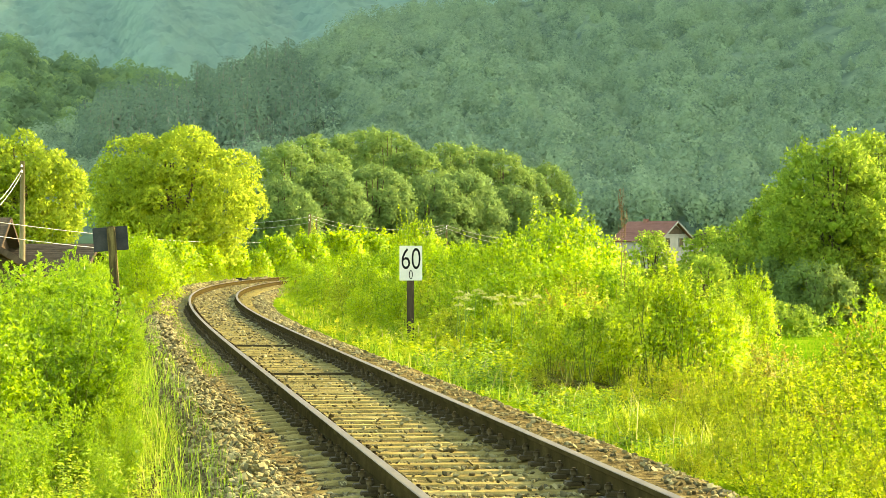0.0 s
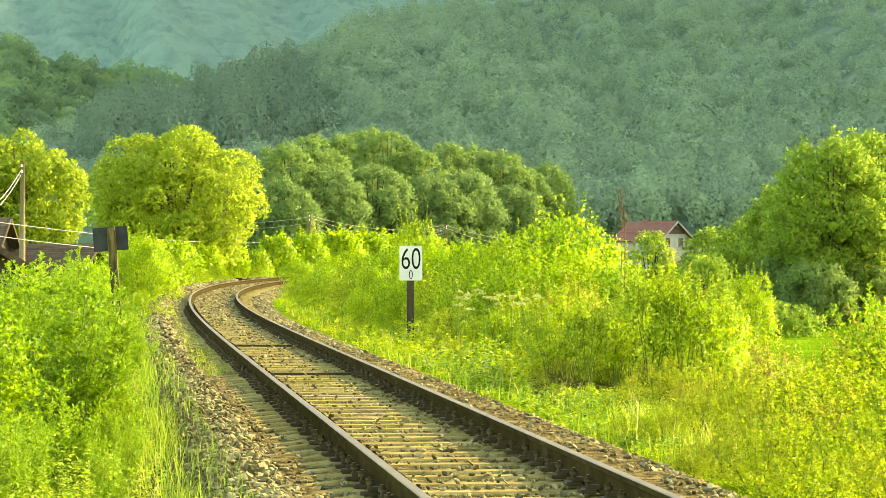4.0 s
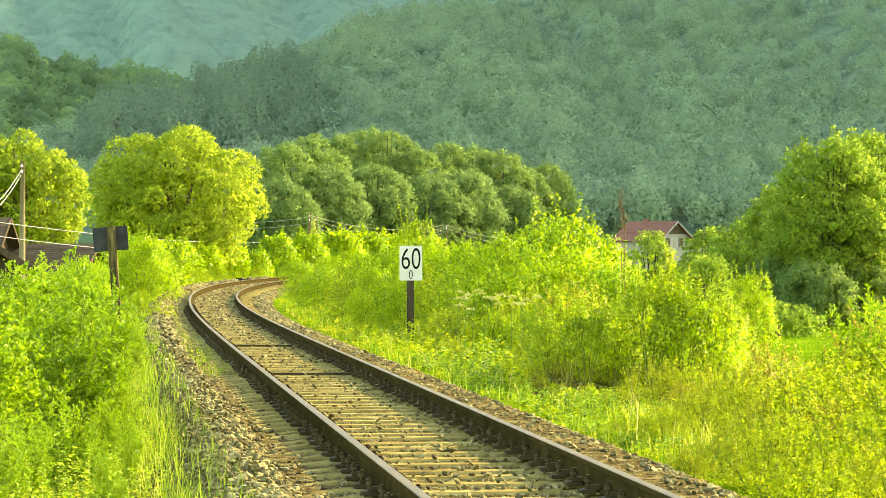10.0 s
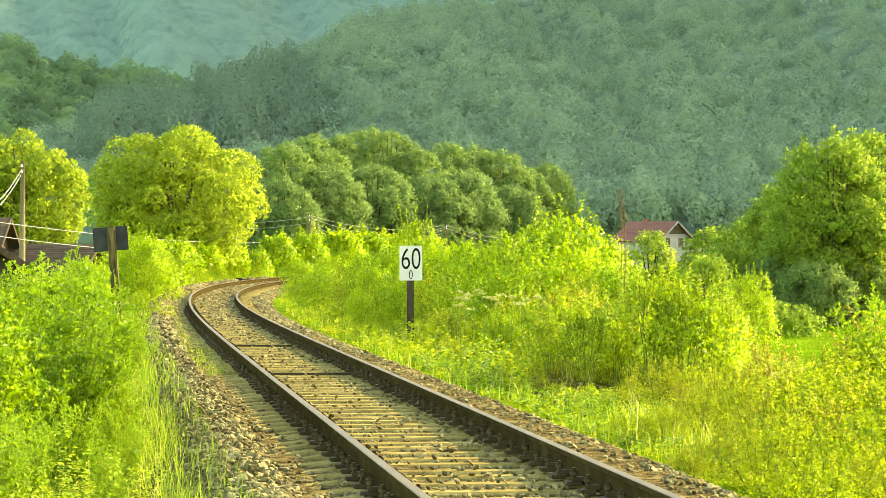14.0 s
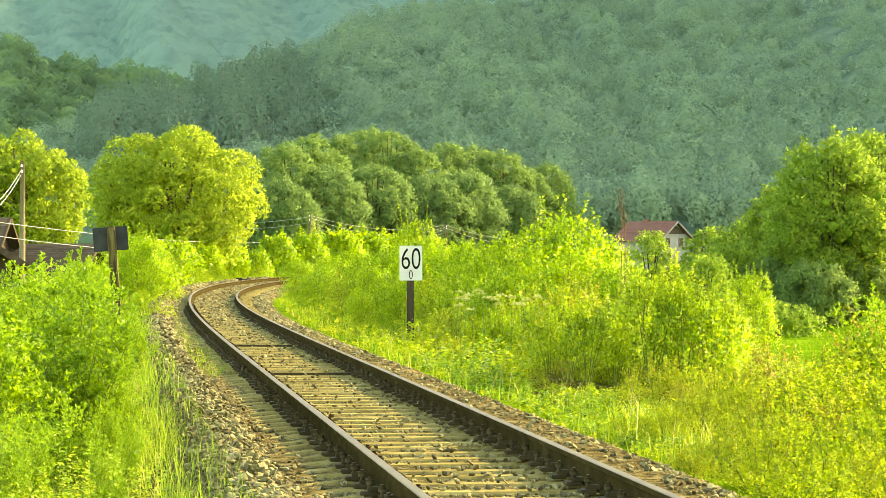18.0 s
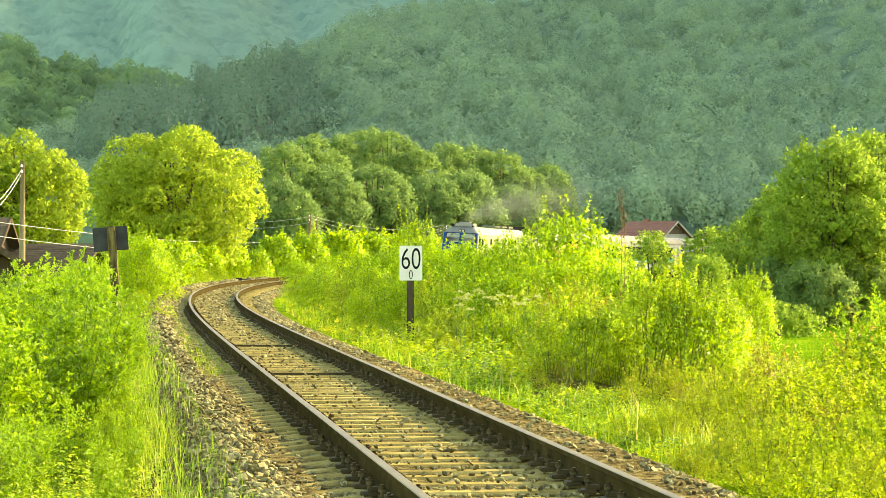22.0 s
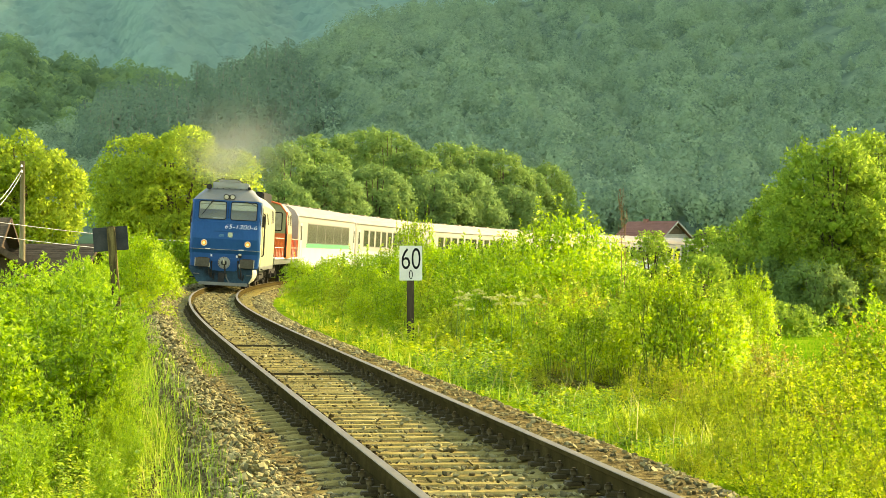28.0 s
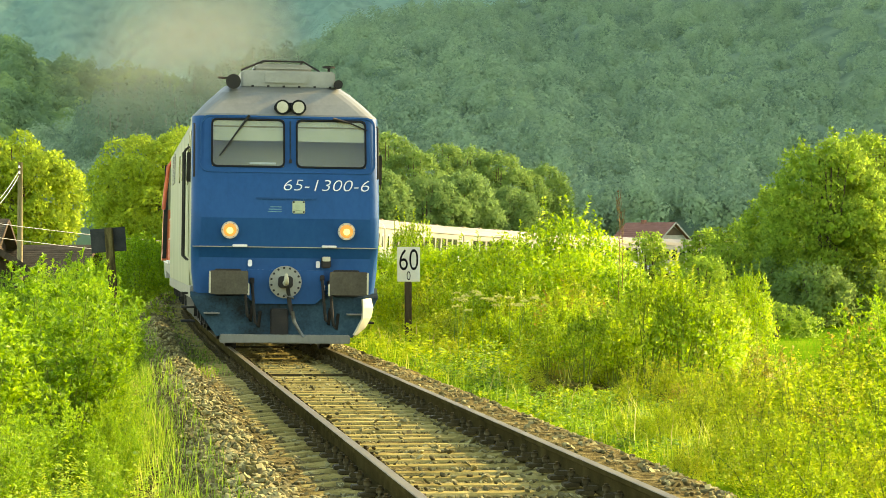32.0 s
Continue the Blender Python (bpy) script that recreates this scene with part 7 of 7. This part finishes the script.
    part("draw_hook", tube([(0, F + 0.05, 1.02), (0, F - 0.22, 1.03), (0, F - 0.30, 1.10), (0, F - 0.24, 1.16)], [0.05, 0.045, 0.035, 0.02], 8), M_CREAM, root)
    cp = part("screw_coupling", tube([(0.03, F - 0.14, 0.98), (0.06, F - 0.15, 0.72), (0.10, F - 0.16, 0.55)], [0.03, 0.035, 0.03], 8), M_IRON, root)
    part("coupling_link", tube([(0.10, F - 0.16, 0.60), (0.13, F - 0.17, 0.45), (0.22, F - 0.17, 0.30), (0.28, F - 0.17, 0.22)], [0.035, 0.03, 0.022, 0.02], 8), M_STEEL, cp)
    part("coupling_handle", tube([(-0.02, F - 0.15, 0.85), (0.12, F - 0.18, 0.80)], 0.016, 6), M_STEEL, cp)
    part("coupling_pocket", box(-0.22, 0.05, F - 0.10, F + 0.10, 0.24, 0.64, 0.02), M_IRON, root)
    for x, z in ((-0.62, 1.15), (-0.50, 1.05), (0.56, 1.10), (0.68, 1.02)):
        part("brake_hose", tube([(x, F + 0.12, z), (x, F - 0.05, z - 0.05), (x + 0.02, F - 0.10, z - 0.35), (x + 0.05, F - 0.08, z - 0.62), (x + 0.10, F - 0.02, z - 0.70), (x + 0.13, F + 0.02, z - 0.45)], 0.024, 8), M_IRON, root)
        part("hose_cock", box(x - 0.035, x + 0.035, F - 0.02, F + 0.12, z - 0.04, z + 0.05, 0.01), M_IRON, root)
    # plough
    pl = [[(-1.42, F + 0.22, 0.88), (-1.42, F + 0.10, 0.82), (-1.30, F + 0.02, 0.60), (-1.03, F - 0.06, 0.22)], [(-0.5, F + 0.22, 0.88), (-0.5, F + 0.11, 0.82), (-0.5, F + 0.05, 0.60), (-0.5, F - 0.06, 0.22)],
          [(0.5, F + 0.22, 0.88), (0.5, F + 0.11, 0.82), (0.5, F + 0.05, 0.60), (0.5, F - 0.06, 0.22)], [(1.42, F + 0.22, 0.88), (1.42, F + 0.10, 0.82), (1.30, F + 0.02, 0.60), (1.03, F - 0.06, 0.22)]]
    bm = loft(pl, close_ends=False)
    bmesh.ops.solidify(bm, geom=bm.faces[:], thickness=0.03)
    part("plough", bm, M_LOCO_SKIRT, root, "dirty blue-grey plough plate")
    part("plough_bar", box(-0.98, 0.98, F - 0.16, F - 0.04, 0.12, 0.25, 0.015), M_LOCO_GREY, root, "pale worn bar along the plough")
    wing = [[(1.17, F - 0.13, 0.80), (1.31, F + 0.05, 0.81)], [(1.18, F - 0.14, 0.66), (1.345, F + 0.04, 0.66)], [(1.17, F - 0.15, 0.50), (1.315, F + 0.02, 0.52)], [(1.10, F - 0.16, 0.36), (1.22, F - 0.04, 0.36)], [(1.04, F - 0.16, 0.25), (1.08, F - 0.12, 0.25)]]
    bm = loft(wing, close_ends=False)
    bmesh.ops.solidify(bm, geom=bm.faces[:], thickness=0.03)
    part("plough_wing", bm, M_CREAM, root, "white worn plough end")
    for x in (-1.1, 1.05):
        part("foot_step", box(x - 0.12, x + 0.12, F - 0.09, F + 0.02, 0.55, 0.575, 0.005), M_STEEL, root)
    axles = bogie(root, -L / 2 + 4.2, 3.6, 3, 0.5) + bogie(root, L / 2 - 4.2, 3.6, 3, 0.5)
    return root, axles


def loco_orange():
    root = tagged(new("diesel_locomotive"), "orange and cream hood diesel locomotive with a black roof silencer", "locomotive")
    L = 17.0
    part("underframe", box(-1.40, 1.40, -L / 2 + 0.6, L / 2 - 0.6, 0.95, 1.25, 0.03), M_STEEL, root)
    part("walkway_edge", box(-1.46, 1.46, -L / 2 + 0.7, L / 2 - 0.7, 1.20, 1.27, 0.01), M_WHITE, root)
    part("hood", box(-0.95, 0.95, -L / 2 + 0.8, -2.2, 1.25, 3.1, 0.12), M_LOCO_SIDE, root, "cream engine hood")
    part("hood", box(-0.95, 0.95, 0.9, L / 2 - 0.9, 1.25, 3.1, 0.12), M_ORANGE, root, "orange engine hood")
    prof = [(-1.55, 1.25), (-1.55, 2.35), (-1.47, 3.45), (-1.15, 3.85), (-0.5, 4.02), (0.5, 4.02), (1.15, 3.85), (1.47, 3.45), (1.55, 2.35), (1.55, 1.25)]
    bm = loft([[(x, y, z) for x, z in prof] for y in (-2.2, -2.1, 0.8, 0.9)], wrap=True)
    cab_ = part("cab", bm, M_ORANGE, root, "orange cab")
    upper = [(-1.552, 2.45), (-1.478, 3.455), (-1.156, 3.86), (-0.5, 4.03), (0.5, 4.03), (1.156, 3.86), (1.478, 3.455), (1.552, 2.45)]
    part("cab_top", loft([[(x, y, z) for x, z in upper] for y in (-2.206, 0.906)], wrap=True), M_LOCO_SIDE, cab_, "cream upper cab and roof")
    part("edge_strip", tube([(x, -2.21, z) for x, z in upper], 0.05, 6), M_ORANGE, cab_, "orange strip round the cab front")
    for y, sy in ((-2.2, -1), (0.9, 1)):
        for x in (-0.85, 0.85):
            w = part("cab_window", plate(0.40, 0.42, 0.08, -0.015, 0.015), M_LENS, cab_)
            w.matrix_basis = pose(x, y + sy * 0.005, 3.02)
            r = part("window_frame", ring(0.44, 0.46, 0.09, 0.05, -0.022, 0.022), M_RUBBER, cab_)
            r.matrix_basis = pose(x, y + sy * 0.005, 3.02)
    for sx in (-1, 1):
        for y in (-1.4, 0.1):
            w = part("cab_window", plate(0.42, 0.36, 0.08, -0.015, 0.015), M_DARKGLASS, cab_)
            w.matrix_basis = pose(sx * 1.507, y, 3.0, 0, sx * -4.2, 90)
        part("corner_strip", box(sx * 1.50 - 0.05, sx * 1.50 + 0.05, -2.23, -2.14, 1.3, 3.5, 0.01), M_IRON, cab_)
        for y in np.arange(-L / 2 + 0.9, L / 2 - 0.5, 0.95):
            if -2.3 < y < 1.0:
                continue
            part("rail_post", tube([(sx * 1.40, float(y), 1.25), (sx * 1.40, float(y), 2.2)], 0.02, 6), M_ORANGE, root)
        for z in (1.75, 2.2):
            part("handrail", tube([(sx * 1.40, -L / 2 + 0.9, z), (sx * 1.40, -2.3, z)], 0.02, 6), M_CREAM, root)
            part("handrail", tube([(sx * 1.40, 1.0, z), (sx * 1.40, L / 2 - 0.7, z)], 0.02, 6), M_CREAM, root)
    part("silencer", box(-0.75, 0.75, -7.6, -2.8, 3.80, 4.32, 0.06), M_IRON, root, "black roof silencer box")
    part("silencer_leg", disc(0, -6.8, -3.4, 3.45, 0.42, 16), M_STEEL, root)
    part("silencer_leg", box(-0.35, 0.35, -4.2, -3.4, 3.05, 3.82, 0.04), M_STEEL, root)
    part("exhaust_stack", tube([(0, 3.0, 3.0), (0, 3.0, 3.9)], 0.14, 12), M_IRON, root)
    for x in (-0.875, 0.875):
        for y in (-1, 1):
            part("buffer", disc(x, y * (L / 2 - 0.7), y * (L / 2 - 0.05), 1.05, 0.2, 16), M_IRON, root)
    bogie(root, -5.0, 2.6)
    bogie(root, 5.0, 2.6)
    return root


COACH_PROFILE = [(-1.38, 0.72), (-1.42, 1.1), (-1.42, 3.15), (-1.37, 3.45), (-1.18, 3.74), (-0.8, 3.94), (-0.35, 4.03), (0, 4.05), (0.35, 4.03), (0.8, 3.94), (1.18, 3.74), (1.37, 3.45), (1.42, 3.15), (1.42, 1.1), (1.38, 0.72)]


def coach(panorama):
    root = tagged(new("coach"), "white passenger coach with a long tinted window band and green stripe" if panorama else "white passenger coach with a row of dark windows", "train coach", group="coaches of the train")
    L = 26.4
    side = COACH_PROFILE
    bm = loft([[(x * k, y, z) for x, z in side] for y, k in ((-13.0, 0.97), (-12.9, 1), (12.9, 1), (13.0, 0.97))], wrap=True)
    part("body_shell", bm, M_COACH, root, "white body shell")
    roof = [(x * 1.006, z + 0.012) for x, z in side[3:12]]
    bm = loft([[(x, y, z) for x, z in roof] for y in np.linspace(-12.88, 12.88, 9)], close_ends=False)
    part("roof", bm, M_COACH_ROOF, root, "dusty beige roof")
    for sx in (-1, 1):
        part("lower_panel", box(sx * 1.405 - 0.02, sx * 1.405 + 0.022, -11.6, 11.6, 0.80, 1.75, 0.005), M_COACH_LOW, root, "light grey lower panel")
        part("gutter", box(sx * 1.40 - 0.02, sx * 1.40 + 0.03, -12.8, 12.8, 3.42, 3.46, 0.006), M_STEEL, root)
        if panorama:
            part("green_stripe", box(sx * 1.41 - 0.015, sx * 1.41 + 0.022, -9.8, 9.8, 1.77, 2.02, 0.004), M_GREEN, root, "bright green stripe")
            spots = [-7.6, -3.8, 0.0, 3.8, 7.6]
            half, hh = 1.85, 0.52
        else:
            spots = list(np.linspace(-9.9, 9.9, 11))
            half, hh = 0.68, 0.50
        for y in spots:
            w = part("window", plate(half, hh, 0.08, -0.012, 0.012), M_DARKGLASS, root, "dark tinted window")
            w.matrix_basis = pose(sx * 1.422, float(y), 2.55, 0, 0, 90)
            part("window_frame", ring(half + 0.04, hh + 0.04, 0.10, 0.05, -0.018, 0.018), M_STEEL, w)
        for y in (-12.1, 12.1):
            d = part("door", box(-0.02, 0.016, -0.38, 0.38, -0.98, 0.98, 0.008), M_COACH_LOW, root)
            d.matrix_basis = pose(sx * 1.422, y, 2.1)
            w = part("door_window", plate(0.22, 0.38, 0.06, -0.012, 0.012), M_DARKGLASS, d)
            w.matrix_basis = pose(sx * 0.012, 0, 0.45, 0, 0, 90)
    for y in (-13.1, 13.1):
        part("gangway", box(-0.65, 0.65, y - 0.1, y + 0.1, 1.1, 3.5, 0.05), M_RUBBER, root)
    for y in np.linspace(-9, 9, 5):
        part("roof_vent", box(-0.22, 0.22, float(y) - 0.35, float(y) + 0.35, 4.02, 4.12, 0.03), M_COACH_ROOF, root)
    part("underframe_box", box(-1.2, 1.2, -4.5, 4.5, 0.45, 0.8, 0.04), M_IRON, root)
    bogie(root, -9.5, 2.5)
    bogie(root, 9.5, 2.5)
    return root


LOCO, AXLES = loco_blue()
VEHICLES = [(LOCO, 0.0, 17.0, 4.2), (loco_orange(), 17.0, 17.0, 4.0)]
first_coach, plain_coach = coach(True), coach(False)
lead = 34.0
for k in range(9):
    ob = first_coach if k == 0 else plain_coach if k == 1 else copy_thing(plain_coach, pose(0, 0, 0))
    VEHICLES.append((ob, lead, 26.4, 3.7))
    lead += 26.4


def puff_mesh(seed):
    """A shallow ragged dome of radius one."""
    rs = np.random.RandomState(seed)
    v, f = [(0, -0.30, 0)], []
    rings_, sides = 5, 20
    for j in range(1, rings_ + 1):
        q = j / rings_
        for k in range(sides):
            a = 2 * math.pi * k / sides
            v.append((q * math.cos(a), -0.30 * (1 - q * q), q * math.sin(a)))
    for k in range(sides):
        f.append((0, 1 + k, 1 + (k + 1) % sides))
    for j in range(rings_ - 1):
        for k in range(sides):
            a, b = 1 + j * sides + k, 1 + j * sides + (k + 1) % sides
            f.append((a, a + sides, b + sides))
            f.append((a, b + sides, b))
    return mesh_of("smoke_puff", v, f, [M_SMOKE], True)


# exhaust: (metres behind the front, sideways drift, height, width, tallness)
PUFFS = []
for k, (behind, drift, z, w, h) in enumerate([(5, -0.2, 5.0, 1.2, 1.1), (9, -0.4, 5.5, 1.8, 1.7), (14, -0.8, 6.0, 2.5, 2.3), (20, -1.2, 6.5, 3.1, 2.8), (27, -1.6, 6.9, 3.8, 3.2), (36, -2.0, 7.2, 4.4, 3.4)]):
    ob = tagged(new("smoke_puff", puff_mesh(k)), "thin grey diesel exhaust drifting above the locomotive", "smoke", group="exhaust puffs")
    ob.scale = (w, 1.2, h)
    PUFFS.append((ob, behind, drift, z))


def gust(t):
    """How far the wind leans the bushes, in degrees: light at first, stronger as the train comes."""
    return float(np.interp(t, [0, 6, 9, 13, 17, 19, 22, 24, 26, 28.5, 30, 31, 32], [0, 0.6, -0.3, 0.5, 1.8, 0.4, 2.4, 1.2, 2.0, 0.8, 2.2, 1.4, 2.6]))


def motions():
    for ob, m, period, phase in SWAYING:
        turn = m.to_euler().z
        rows = []
        for k in range(81):
            t = k * 0.4
            lean = gust(t) + 0.7 * math.sin(6.283 * t / period + phase)
            rows.append((t, pose(*m.translation, 0.5 * math.sin(6.283 * t / period * 0.8 + phase * 2), lean, 0) @ Matrix.Rotation(turn, 4, "Z")))
        walk(ob, rows)
    for ob, lead, length, pivot in VEHICLES:
        walk(ob, [(k * 0.5, vehicle_pose(FRONT_END + SPEED * (32 - k * 0.5) + lead, length, pivot)) for k in range(65)])
    for ob, behind, drift, z in PUFFS:
        walk(ob, [(k * 0.5, Matrix.Translation(track_point(FRONT_END + SPEED * (32 - k * 0.5) + behind, drift, z))) for k in range(65)])
    turn = SPEED / FPS / 0.5
    for axle in AXLES:
        y = axle.location.y
        walk(axle, [(k / FPS, Matrix.Translation((0, y, 0.5)) @ Matrix.Rotation(turn * k, 4, "X")) for k in range(32 * FPS + 1)])


motions()
